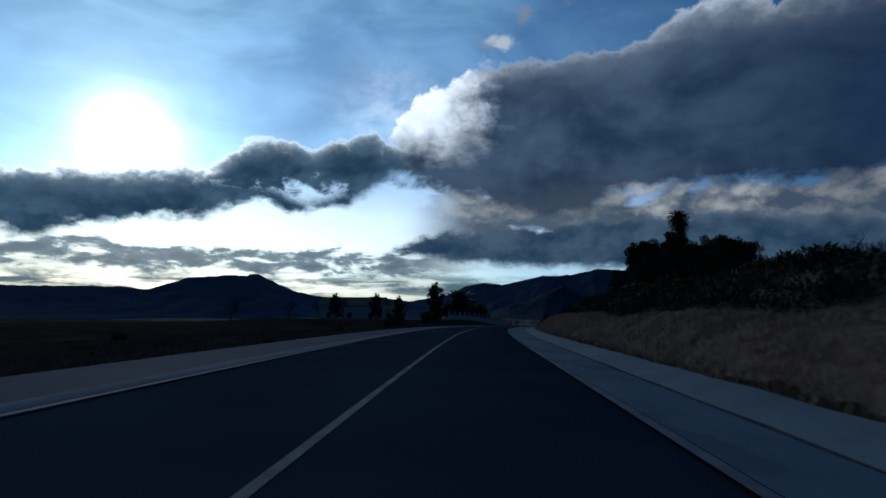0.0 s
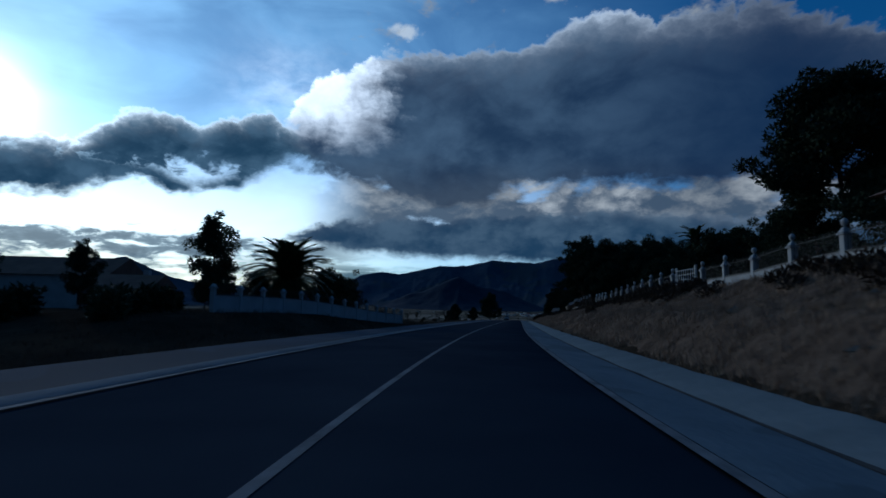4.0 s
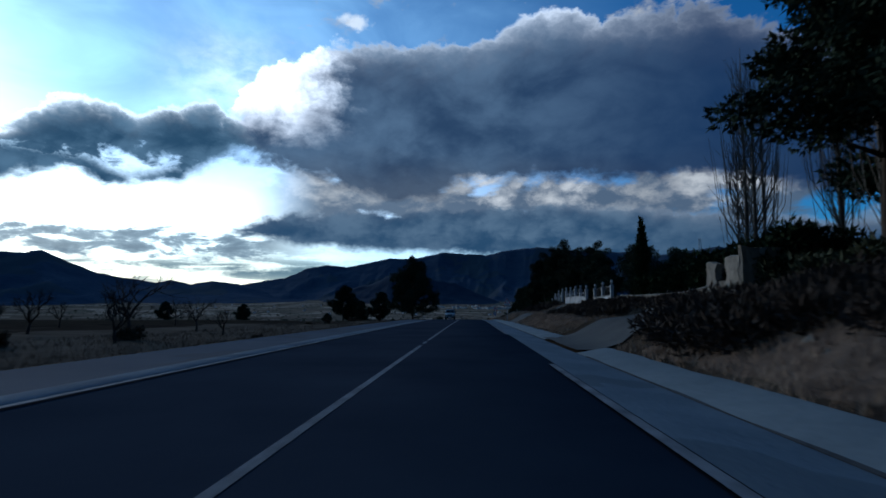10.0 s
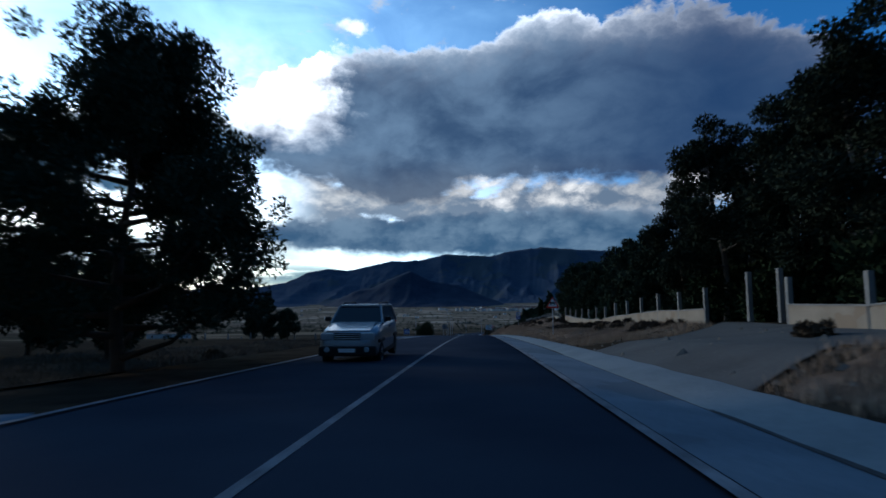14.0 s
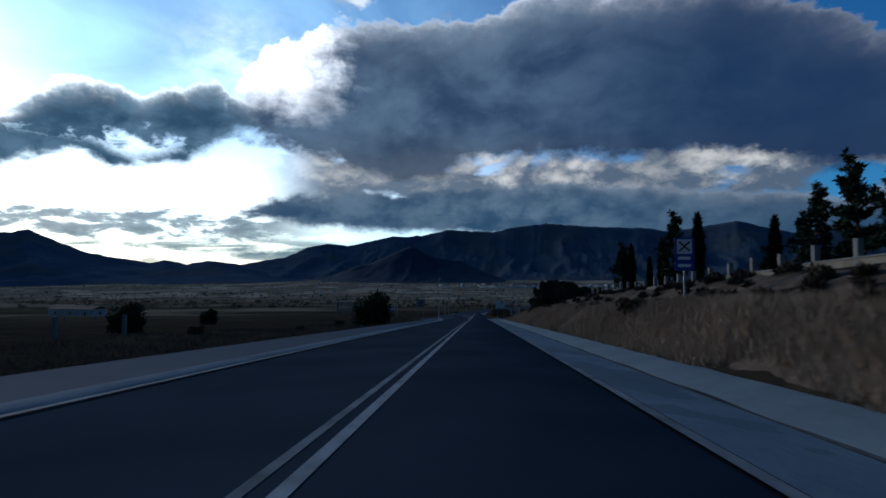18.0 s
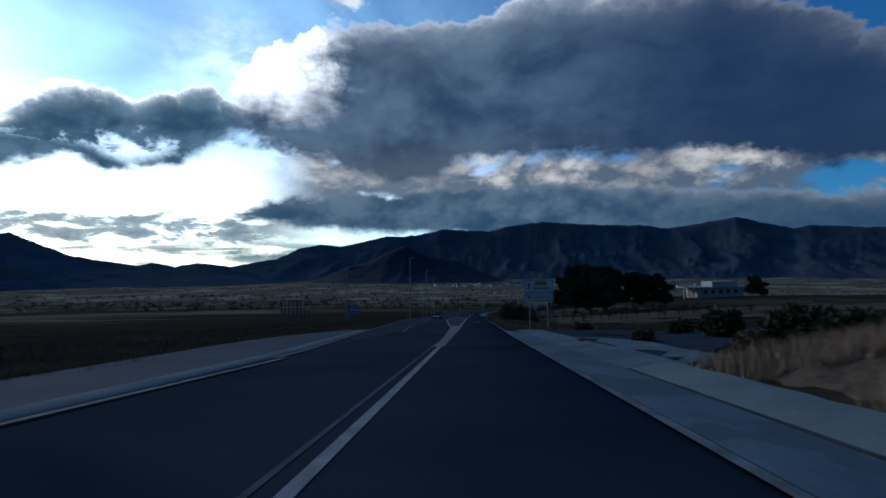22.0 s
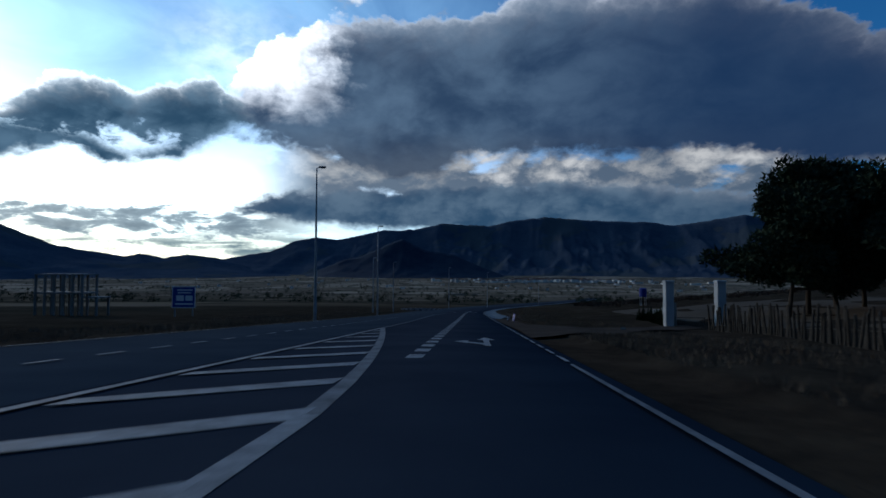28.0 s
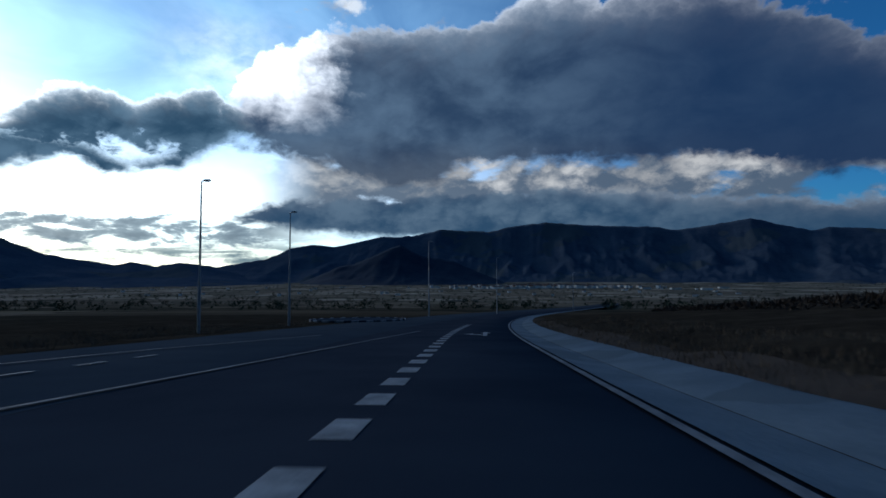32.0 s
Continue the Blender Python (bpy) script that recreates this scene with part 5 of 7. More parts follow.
def pine(seed, tall, spread, first, label, leaf=NEEDLES, bark=BARK, count=12000, size=0.34, name="pine_tree", flat=0.62, lean=0.05, n=11, clump=1.0, sprigs=0):
    rg = np.random.default_rng(seed)
    root = thing(name, Matrix(), label, "tree", "trees by the road")
    dx, dy = rg.uniform(-lean, lean, 2)
    bend = [Vector((dx * h + 0.25 * math.sin(h * 0.5 + seed), dy * h + 0.25 * math.cos(h * 0.4 + seed) - 0.25, h)) for h in np.linspace(-0.5, tall * 0.9, 9)]
    v, f = [], []
    tube(v, f, bend, np.linspace(tall * 0.012 + 0.06, 0.04, 9), 8)
    part("trunk", mesh_of("trunk", v, f, bark, True), bark, root)
    clumps = []
    def at(h):
        k = max(0.0, min(0.999, (h + 0.5) / (tall * 0.9 + 0.5))) * 8
        i = int(k)
        return bend[i].lerp(bend[min(i + 1, 8)], k - i)
    for k in range(n):
        h = tall * (first + (0.93 - first) * (k + rg.uniform(0, 0.7)) / n)
        ang = k * 2.4 + rg.uniform(-0.5, 0.5)
        rel_h = (h / tall - first) / (1 - first)
        reach = spread * (0.35 + 0.65 * math.sin(min(1.0, rel_h * 0.9 + 0.28) * math.pi)) * rg.uniform(0.7, 1.15)
        p = at(h * 0.9)
        end = p + Vector((math.cos(ang) * reach, math.sin(ang) * reach, reach * rg.uniform(0.2, 0.55)))
        mid = p.lerp(end, 0.5) + Vector((0, 0, -0.12 * reach))
        v, f = [], []
        tube(v, f, [p, mid, end], [0.09 + tall * 0.003, 0.06, 0.02], 5)
        part("limb", mesh_of("limb", v, f, bark, True), bark, root)
        for q, r in ((end, 0.36), (p.lerp(end, 0.6), 0.34)):
            clumps.append((*q, clump * spread * r * rg.uniform(0.75, 1.2), flat))
            for _ in range(2):
                o = rg.normal(size=3) * spread * 0.26
                o *= 0.5 + 0.5 * clump
                clumps.append((q.x + o[0], q.y + o[1], q.z + o[2] * 0.7, clump * spread * 0.2 * rg.uniform(0.7, 1.3), flat))
        for _ in range(sprigs):
            o = np.clip(rg.normal(size=3), -1.3, 1.3) * spread * 0.15
            clumps.append((end.x + o[0], end.y + o[1], end.z + 0.15 + o[2], spread * rg.uniform(0.05, 0.10), 1.5))
    tip = at(tall * 0.86)
    for _ in range(6):
        o = rg.normal(size=3) * spread * 0.22
        clumps.append((tip.x + o[0], tip.y + o[1], tall * rg.uniform(0.84, 0.97), clump * spread * 0.26 * rg.uniform(0.6, 1.2), 0.8))
    part("crown", leaf_mass("crown", clumps, count, size, leaf, rg), leaf, root)
    return root


def cypress(seed, tall, wide, label, loose=0.0):
    rg = np.random.default_rng(seed)
    root = thing("cypress_tree", Matrix(), label, "tree", "cypresses by the fence")
    v, f = [], []
    tube(v, f, [Vector((0, 0, -0.4)), Vector((0.05, 0, tall * 0.5)), Vector((0, 0, tall * 0.95))], [0.14, 0.09, 0.02], 6)
    part("trunk", mesh_of("trunk", v, f, BARK, True), BARK, root)
    clumps = []
    for k in range(34):
        h = k / 33
        r = wide * 0.5 * (math.sin(min(1.0, h * 1.25 + 0.12) * math.pi / 2) * (1 - h ** 2.2) + 0.06)
        for _ in range(2):
            a = rg.uniform(0, 6.28)
            o = r * rg.uniform(0.1, 0.6 + loose)
            clumps.append((math.cos(a) * o, math.sin(a) * o, 0.4 + h * (tall - 0.6), r * rg.uniform(0.5, 0.9) + 0.07, 1.3))
    part("foliage", leaf_mass("foliage", clumps, 5000, 0.17, CYPRESS_LEAF, rg, 2.0, 1.2), CYPRESS_LEAF, root)
    return root


def bare_tree(seed, tall, label, name="bare_tree", upright=0.3, bark=TWIG, levels=4, group="bare trees", first=0.28, kids=4):
    rg = np.random.default_rng(seed)
    root = thing(name, Matrix(), label, "tree", group)
    tv, tf, bv, bf = [], [], [], []
    def grow(p, d, long, r, level):
        d = d.normalized()
        mid = p + d * long * 0.5 + Vector(rg.normal(size=3) * long * 0.05)
        end = p + d * long + Vector(rg.normal(size=3) * long * 0.07)
        v, f = (tv, tf) if level == 0 else (bv, bf)
        tube(v, f, [p, mid, end], [r, r * 0.8, r * 0.55], 6 if level < 2 else 3)
        if level >= levels:
            return
        for k in range(kids + (level == 0)):
            nd = d * (0.5 + upright) + Vector(rg.normal(size=3)) * (0.75 - upright * 0.7) + Vector((0, 0, upright * 0.9))
            start = p.lerp(end, rg.uniform(0.5, 1.0)) if level else end.lerp(mid, rg.uniform(0, 0.3))
            grow(start, nd, long * rg.uniform(0.6, 0.85), r * 0.52, level + 1)
    grow(Vector((0, 0, -0.3)), Vector((rg.uniform(-0.1, 0.1), rg.uniform(-0.1, 0.1), 1)), tall * first, tall * 0.022, 0)
    part("trunk", mesh_of("trunk", tv, tf, bark, True), bark, root)
    part("twig_mass", mesh_of("twig_mass", bv, bf, bark), bark, root)
    return root


def poplar(seed, tall, label):
    rg = np.random.default_rng(seed)
    root = thing("bare_poplar", Matrix(), label, "tree", "bare poplars")
    v, f = [], []
    tube(v, f, [Vector((0, 0, -0.4)), Vector((0.1, 0.1, tall * 0.5)), Vector((0, 0, tall))], [0.16, 0.09, 0.015], 6)
    part("trunk", mesh_of("trunk", v, f, BARK_PALE, True), BARK_PALE, root)
    v, f = [], []
    for k in range(64):
        h = tall * rg.uniform(0.10, 0.85)
        a = rg.uniform(0, 6.28)
        long = (tall - h) * rg.uniform(0.25, 0.55) + 0.6
        out = Vector((math.cos(a), math.sin(a), 0))
        p = Vector((0.05, 0.05, h))
        q = p + out * long * 0.20 + Vector((0, 0, long * 0.4))
        e = p + out * long * 0.26 + Vector((0, 0, long))
        tube(v, f, [p, q, e], [0.035, 0.025, 0.008], 3)
        for _ in range(3):
            z = q.lerp(e, rg.uniform(0, 0.8))
            tube(v, f, [z, z + Vector((*(rg.normal(size=2) * 0.3), rg.uniform(0.5, 1.3)))], [0.014, 0.005], 3)
    part("twig_mass", mesh_of("twig_mass", v, f, BARK_PALE), BARK_PALE, root)
    return root


def shrub(seed, wide, tall, leaf, label, name="shrub", count=2200, size=0.17):
    rg = np.random.default_rng(seed)
    root = thing(name, Matrix(), label, "shrub", "roadside shrubs")
    v, f = [], []
    clumps = []
    for k in range(9):
        a = rg.uniform(0, 6.28)
        r = wide * 0.5 * rg.uniform(0.1, 0.75)
        e = Vector((math.cos(a) * r, math.sin(a) * r, tall * rg.uniform(0.3, 0.8)))
        tube(v, f, [Vector((0, 0, -0.2)), e * 0.5 + Vector((0, 0, 0.1)), e], [0.05, 0.03, 0.01], 4)
        clumps.append((*e, wide * 0.22 * rg.uniform(0.7, 1.3), tall / wide))
        clumps.append((e.x * 1.1, e.y * 1.1, e.z * 0.45, wide * 0.2 * rg.uniform(0.7, 1.3), tall / wide))
    part("stem", mesh_of("stem", v, f, TWIG), TWIG, root)
    part("foliage", leaf_mass("foliage", clumps, count, size, leaf, rg, 1.8, 0.5), leaf, root)
    return root


def palm(m, tall, label, frond_long=3.4, count=38, droop=1.0, lowest=45):
    root = thing("palm_tree", m, label, "tree")
    v, f = [], []
    hs = np.linspace(-0.4, tall, 14)
    tube(v, f, [Vector((0.1 * math.sin(h * 0.4), 0, h)) for h in hs], [0.26 + 0.03 * (k % 2) - 0.004 * k for k in range(14)], 9)
    part("trunk", mesh_of("trunk", v, f, BARK, True), BARK, root)
    v, f = [], []
    spine = [Vector((frond_long * k / 9, 0, 0.55 * math.sin(k / 9 * 2.2) * frond_long * 0.35 - (k / 9) ** 2.4 * 0.42 * frond_long * droop)) for k in range(10)]
    tube(v, f, spine, [0.035 * (1 - k / 11) for k in range(10)], 3)
    for k in range(1, 10):
        for sgn in (-1, 1):
            for o in (0.0, 0.33, 0.66):
                p = spine[k - 1].lerp(spine[k], o)
                long = frond_long * 0.24 * math.sin(min(1, 0.25 + k / 9) * 2.4)
                e = p + Vector((long * 0.55, sgn * long * 0.85, -long * 0.25))
                b0 = len(v)
                v += [p + Vector((-0.10, 0, 0)), p + Vector((0.10, 0, 0)), e]
                f.append((b0, b0 + 1, b0 + 2))
    frond = mesh_of("frond", v, f, PALM_LEAF)
    rg = np.random.default_rng(3)
    for k in range(count):
        tilt = -70 + (70 + lowest) * (k / count) + rg.uniform(-8, 8)
        part("frond", frond, None, root, m=Matrix.Translation((0, 0, tall - 0.1)) @ pose(0, 0, 0, 0, tilt, k * 137.5))
    return root


PLANTED = set()


def plant(proto, spots):
    """Put a tree on the ground at its spots (s, lat, scale, turn): itself at the first ever, copies at the rest."""
    for s, lat, size, turn in spots:
        m = on_ground(s, lat, turn, -0.05) @ Matrix.Scale(size, 4)
        if proto.name not in PLANTED:
            PLANTED.add(proto.name)
            proto.matrix_basis = m
            continue
        kept = proto.matrix_basis.copy()
        proto.matrix_basis = Matrix()
        copy_thing(proto, m)
        proto.matrix_basis = kept


# tall pine grove on the bank
grove = [pine(11, 19.0, 5.2, 0.34, "tall dark pine with a bare lower trunk", count=27000, size=0.19), pine(12, 17.0, 4.8, 0.30, "dark pine with a broad ragged crown", count=27000, size=0.19), pine(13, 20.0, 5.0, 0.42, "tall leaning pine above the garden wall", lean=0.12, count=27000, size=0.19)]
spots = [[], [], []]
rng = np.random.default_rng(21)
k = 0
for lat0, s0, s1, gap in ((17.0, 176, 226, 4.8), (23.5, 158, 228, 6.2), (31.0, 152, 232, 7.5), (40.0, 150, 225, 10.0)):
    s = s0
    while s <= s1:
        grow = lerp_table(((150, 0.27), (165, 0.34), (178, 0.45), (192, 0.58), (206, 0.82), (226, 1.02)), s)
        spots[k % 3].append((s + rng.uniform(-1.5, 1.5), lat0 + rng.uniform(-1.2, 1.2), grow * rng.uniform(0.88, 1.08), rng.uniform(0, 360)))
        s += gap * rng.uniform(0.85, 1.15)
        k += 1
for proto, sp in zip(grove, spots):
    plant(proto, sp)
# broad dark trees at the start of the drive
dark = [pine(31, 10.5, 4.2, 0.12, "round dark evergreen tree on the bank", count=17000, size=0.175, flat=0.8), pine(32, 12.5, 3.6, 0.15, "dense dark evergreen behind the fence", count=17000, size=0.175, flat=0.85)]
plant(dark[0], [(101, 22, 0.85, 0), (106, 26, 0.92, 80), (97, 28, 0.95, 200), (112, 23, 0.72, 150), (113, 31, 1.0, 20), (126, 24, 0.6, 310), (138, 21, 0.62, 90), (150, 19, 0.5, 45), (160, 24, 0.74, 60), (166, 22, 0.66, 130), (169, 28, 0.85, 220), (153, 30, 0.85, 300), (90, 34, 0.8, 10), (88, 31, 0.9, 100)])
plant(dark[1], [(104, 21, 0.75, 40), (100, 31, 0.9, 100), (120, 22, 0.62, 10), (132, 26, 0.62, 250), (144, 24, 0.62, 190), (156, 22, 0.5, 120), (163, 29, 0.72, 40), (147, 30, 0.72, 140), (172, 24, 0.6, 20)])
plant(pine(33, 15.5, 4.8, 0.40, "tall pine standing over the white fence", count=34000, size=0.19), [(116, 21.5, 0.9, 30), (109, 27, 0.9, 140)])
# trees behind the white fence
gums = [pine(41, 13.0, 2.7, 0.28, "slender eucalyptus with an open crown", GUM_LEAF, BARK_PALE, 24000, 0.12, "eucalyptus_tree", 0.95, sprigs=8), pine(42, 12.0, 2.5, 0.22, "slim grey-green eucalyptus behind the fence", GUM_LEAF, BARK_PALE, 23000, 0.12, "eucalyptus_tree", 1.0, sprigs=8)]
plant(gums[0], [(296, 19, 0.92, 0), (304, 17.3, 1.12, 70), (314, 15.8, 1.04, 160), (310.5, 19, 1.1, 30), (300, 23, 1.05, 40)])
plant(gums[1], [(300.5, 18, 1.0, 20), (309, 17.5, 1.0, 220), (320.5, 15.7, 0.88, 100), (316.5, 18.5, 0.95, 10), (291, 21, 0.9, 300)])
plant(dark[1], [(281, 20, 0.66, 0), (299, 20, 0.92, 90), (276, 24, 0.62, 30), (270, 22, 0.46, 200), (305, 25, 0.92, 130), (303, 20.8, 0.95, 60), (266, 27, 0.46, 10)])
plant(dark[0], [(284, 26, 0.85, 10), (274, 28, 0.66, 70), (278, 20, 0.5, 280), (271, 31, 0.55, 40)])
# young conifers along the walled fence
young = [pine(51, 8.0, 2.3, 0.08, "bushy young pine behind the concrete posts", count=12000, size=0.165, flat=1.0), pine(52, 7.2, 2.0, 0.06, "spiky young pine in a row", count=12000, size=0.165, flat=1.1)]
row_a, row_b = [], []
for k in range(24):
    s = 318 + k * 2.5
    (row_a if k % 2 else row_b).append((s + rng.uniform(-0.7, 0.7), 17.0 + rng.uniform(-0.6, 1.4), rng.uniform(0.88, 1.16), rng.uniform(0, 360)))
plant(young[0], row_a + [(326, 22, 1.1, 0), (336, 23, 1.1, 90), (348, 22, 1.05, 20), (358, 24, 1.0, 60)])
plant(young[1], row_b + [(331, 21, 1.1, 0), (342, 24, 1.1, 50), (354, 21, 1.1, 10)])
# cypresses and slim trees above the bank
cyp = [cypress(61, 6.0, 0.78, "narrow dark cypress beside the fence posts"), pine(62, 5.8, 0.85, 0.12, "spindly dark young pine above the bank", count=3200, size=0.13, flat=0.9, n=16, clump=0.75)]
plant(cyp[0], [(404.6, 18, 1.02, 0), (413, 18, 0.9, 40), (424, 18.2, 0.98, 80), (425.7, 18, 0.85, 10), (420, 19, 0.7, 20), (416.5, 19.5, 0.75, 200), (397, 20, 0.8, 120)])
plant(cyp[1], [(384, 18, 0.98, 0), (386.7, 18.4, 1.05, 130), (389.5, 18, 0.9, 20), (410, 18, 1.30, 60), (428, 18.2, 1.22, 90), (376, 19, 0.95, 10), (394, 20, 0.8, 33), (380, 20, 0.9, 70)])
plant(young[1], [(393, 22, 0.45, 80), (399, 21, 0.4, 200), (384, 21, 0.45, 140)])
plant(cypress(63, 9.0, 1.5, "tall dark cypress above a hedge"), [(260.8, 19.5, 1.08, 0)])
slim = thing("cypress_tree", Matrix(), "slim young cypress in a row before a grey wall", "tree", "young cypresses by the gate")
tv, tf = [], []
tube(tv, tf, [Vector((0, 0, -0.1)), Vector((0, 0, 1.2))], [0.03, 0.01], 5)
part("trunk", mesh_of("trunk", tv, tf, BARK), BARK, slim)
part("foliage", leaf_mass("foliage", [(0, 0, 0.12 + 0.12 * k, 0.12 * (1.05 - k / 12), 1.5) for k in range(12)], 900, 0.05, HEDGE_LEAF, np.random.default_rng(64), 2.0, 1.2), HEDGE_LEAF, slim)
plant(slim, [(602.9 + 0.8 * k, 15.1 + 2.9 * math.sin(k / 21 * 1.57), 0.7 + 0.11 * (k * 7 % 5), 50 * k) for k in range(21)])
clipped = shrub(105, 5.0, 3.6, HEDGE_LEAF, "dense dark clipped hedge behind the rubble wall", "clipped_hedge", 6000, 0.17)
plant(clipped, [(232, 17.6, 1.1, 0), (235.5, 17.4, 1.08, 80), (239, 17.3, 1.0, 160), (242.5, 17.2, 0.9, 30), (246, 17.0, 0.85, 220), (249.5, 17.0, 0.75, 100), (253, 17.2, 0.62, 10), (229, 18.4, 1.15, 300), (205, 24, 1.0, 20), (209, 26, 1.1, 110), (213, 23, 1.0, 70), (217, 27, 1.15, 10), (221, 24, 1.1, 50), (225, 27, 1.1, 150), (200, 27, 1.0, 80)] + [(296 + 3.2 * k, 17.2 + 1.1 * (k % 2), 0.95 + 0.09 * (k * 5 % 4), 70 * k) for k in range(10)])
# bare trees
pop = [poplar(71, 17.0, "tall bare poplar with upright pale twigs"), poplar(72, 14.5, "thin bare poplar beside the ruined hut")]
plant(pop[0], [(236, 18.5, 1.0, 0), (230.5, 21, 1.0, 60), (241, 22.5, 0.95, 120), (225, 19, 0.85, 200)])
plant(pop[1], [(233, 17.5, 1.0, 10), (228, 23, 1.05, 70), (239, 19.5, 0.8, 30), (223, 24, 1.05, 130), (219, 20, 0.9, 40), (215, 22.5, 0.95, 80), (236.5, 25, 0.95, 150)])
plant(bare_tree(81, 6.5, "spreading bare tree behind the hedge", upright=0.18), [(264, 25, 1.0, 0), (57, 24, 0.9, 40), (48, 30, 1.0, 80), (135, 31, 0.9, 200)])
almond = [bare_tree(82, 3.6, "leafless gnarled almond tree in a field", "almond_tree", 0.30, levels=4, group="almond trees", first=0.30, kids=3), bare_tree(83, 3.2, "small leafless almond tree", "almond_tree", 0.34, levels=4, group="almond trees", first=0.26, kids=3)]
plant(almond[0], [(229.5, -19.5, 1.9, 0), (244.5, -23.5, 1.45, 50), (258, -33, 1.5, 100), (222, -36, 1.7, 10), (236, -44, 1.6, 200)] + [(210 + 9 * k, -62 - 7 * (k % 3), 1.5, 40 * k) for k in range(14)] + [(514 + 6.5 * i + rng.uniform(-1, 1), 9.8 + 5.6 * j + rng.uniform(-0.8, 0.8), rng.uniform(0.9, 1.15), rng.uniform(0, 360)) for i in range(7) for j in range(6) if (i + j) % 2 == 0 and not (i > 5 and j < 2)])
plant(almond[1], [(237.6, -17.7, 1.25, 0), (233, -28.5, 1.9, 90), (250, -40, 1.6, 30), (214, -27, 1.7, 70), (226, -17.8, 1.7, 200)] + [(214 + 9 * k, -66 - 7 * (k % 3), 1.5, 70 * k) for k in range(14)] + [(514 + 6.5 * i + rng.uniform(-1, 1), 9.8 + 5.6 * j + rng.uniform(-0.8, 0.8), rng.uniform(0.95, 1.25), rng.uniform(0, 360)) for i in range(7) for j in range(6) if (i + j) % 2 == 1 and not (i > 5 and j < 2)])
# big pine beside the road and its neighbours
plant(pine(91, 11.3, 3.9, 0.03, "big bushy pine close to the far edge of the road", count=110000, size=0.085, flat=0.85, bark=BARK, n=30, clump=0.62, sprigs=11), [(295.5, -10.2, 1.03, 0)])
plant(pine(92, 7.6, 2.6, 0.10, "bushy pine in the field", count=20000, size=0.15, flat=0.9), [(311, -26.5, 1.0, 0), (305.5, -18.2, 0.78, 80), (367, -35, 0.95, 40), (391, -40, 0.9, 150), (372, -75, 0.85, 0), (352, -90, 0.8, 30), (420, -60, 0.7, 0)])
plant(pine(93, 11.0, 4.6, 0.22, "broad umbrella-like pine on the field's far side", count=26000, size=0.2, flat=0.6), [(584, 27, 0.9, 0), (596, 38, 1.0, 100), (600, 47, 1.05, 40), (578, 33, 0.8, 70), (606, 55, 1.0, 10), (700, 128, 1.0, 0), (614, 33, 1.42, 30), (609, 28.5, 1.10, 0), (618, 38, 1.40, 80), (606, 36, 1.2, 10), (622, 44, 1.35, 200), (611, 42, 1.3, 60)])
# evergreen garden across the road
plant(pine(94, 10.5, 2.4, 0.18, "slim garden evergreen behind a white wall", count=16000, size=0.14, flat=1.0), [(126, -26.7, 0.88, 0), (131, -29, 0.5, 90), (118, -33, 0.55, 30), (112, -36, 0.6, 200), (108, -44, 0.6, 10)])
plant(pine(95, 6.2, 3.0, 0.18, "rounded garden tree behind a white wall", count=14000, size=0.14, flat=0.8, leaf=SHRUB_LEAF), [(139, -20.5, 0.85, 0), (146, -21, 0.78, 60), (135, -27, 0.7, 10), (122, -25, 0.42, 0)])
palm(on_ground(133, -22.6), 3.6, "date palm with a full crown of arching fronds", 4.8, 120, 1.0, 70)
palm(on_ground(109.5, 27.7), 16.4, "tall slender palm above dark trees", 1.9, 110, 1.6, 100)
palm(on_ground(115, 28.4), 15.6, "slightly lower slender palm beside another", 1.8, 100, 1.6, 100)
palm(on_ground(163, 27.5), 8.8, "palm among the pines", 3.0, 30)
plant(bare_tree(84, 7.5, "leafless garden tree near the house", upright=0.35), [(128, -58, 0.95, 0), (122, -50, 1.0, 90), (134, -65, 1.0, 200), (116, -62, 0.9, 30), (105, -70, 1.0, 10)])
# shrubs
green = shrub(101, 2.4, 1.5, SHRUB_LEAF, "dull green shrub on the bank", count=1700, size=0.16)
dry = shrub(102, 2.0, 1.2, DRY_SHRUB, "dry brown shrub beside the road", "dry_shrub", 1500, 0.15)
bank_green, bank_dry = [(26 + 4.5 * k, 16.5 + (k * 37 % 9), 1.0 + 0.09 * (k % 5), 50 * k) for k in range(10)] + [(274 + 1.7 * k, 11.4 + 0.8 * (k % 2), 0.36 + 0.06 * (k % 3), 47 * k) for k in range(9)], []
for k in range(58):
    s = rng.choice([rng.uniform(20, 95), rng.uniform(62, 92), rng.uniform(60, 95), rng.uniform(20, 80), rng.uniform(444, 470)])
    bank_green.append((s, rng.uniform(8.8, 13.2), rng.uniform(0.35, 0.85), rng.uniform(0, 360)))
for k in range(60):
    s = rng.uniform(-10, 478)
    bank_dry.append((s, rng.uniform(6.2, 12.6), rng.uniform(0.25, 0.6), rng.uniform(0, 360)))
for k in range(26):
    bank_dry.append((rng.uniform(20, 470), rng.uniform(-26, -11.5), rng.uniform(0.3, 0.7), rng.uniform(0, 360)))
plant(green, bank_green + [(218 + 1.8 * k, 16.2 + (k % 2) * 1.2, 1.15, 70 * k) for k in range(7)] + [(108 + k * 2.0, -22 - (k % 2), 1.15, 50 * k) for k in range(4)] + [(98 + k * 2.2, -26 - k * 0.6, 1.2, 50 * k) for k in range(6)])
plant(dry, bank_dry + [(527, 8.4, 0.9, 0), (522, 9, 0.8, 30)])
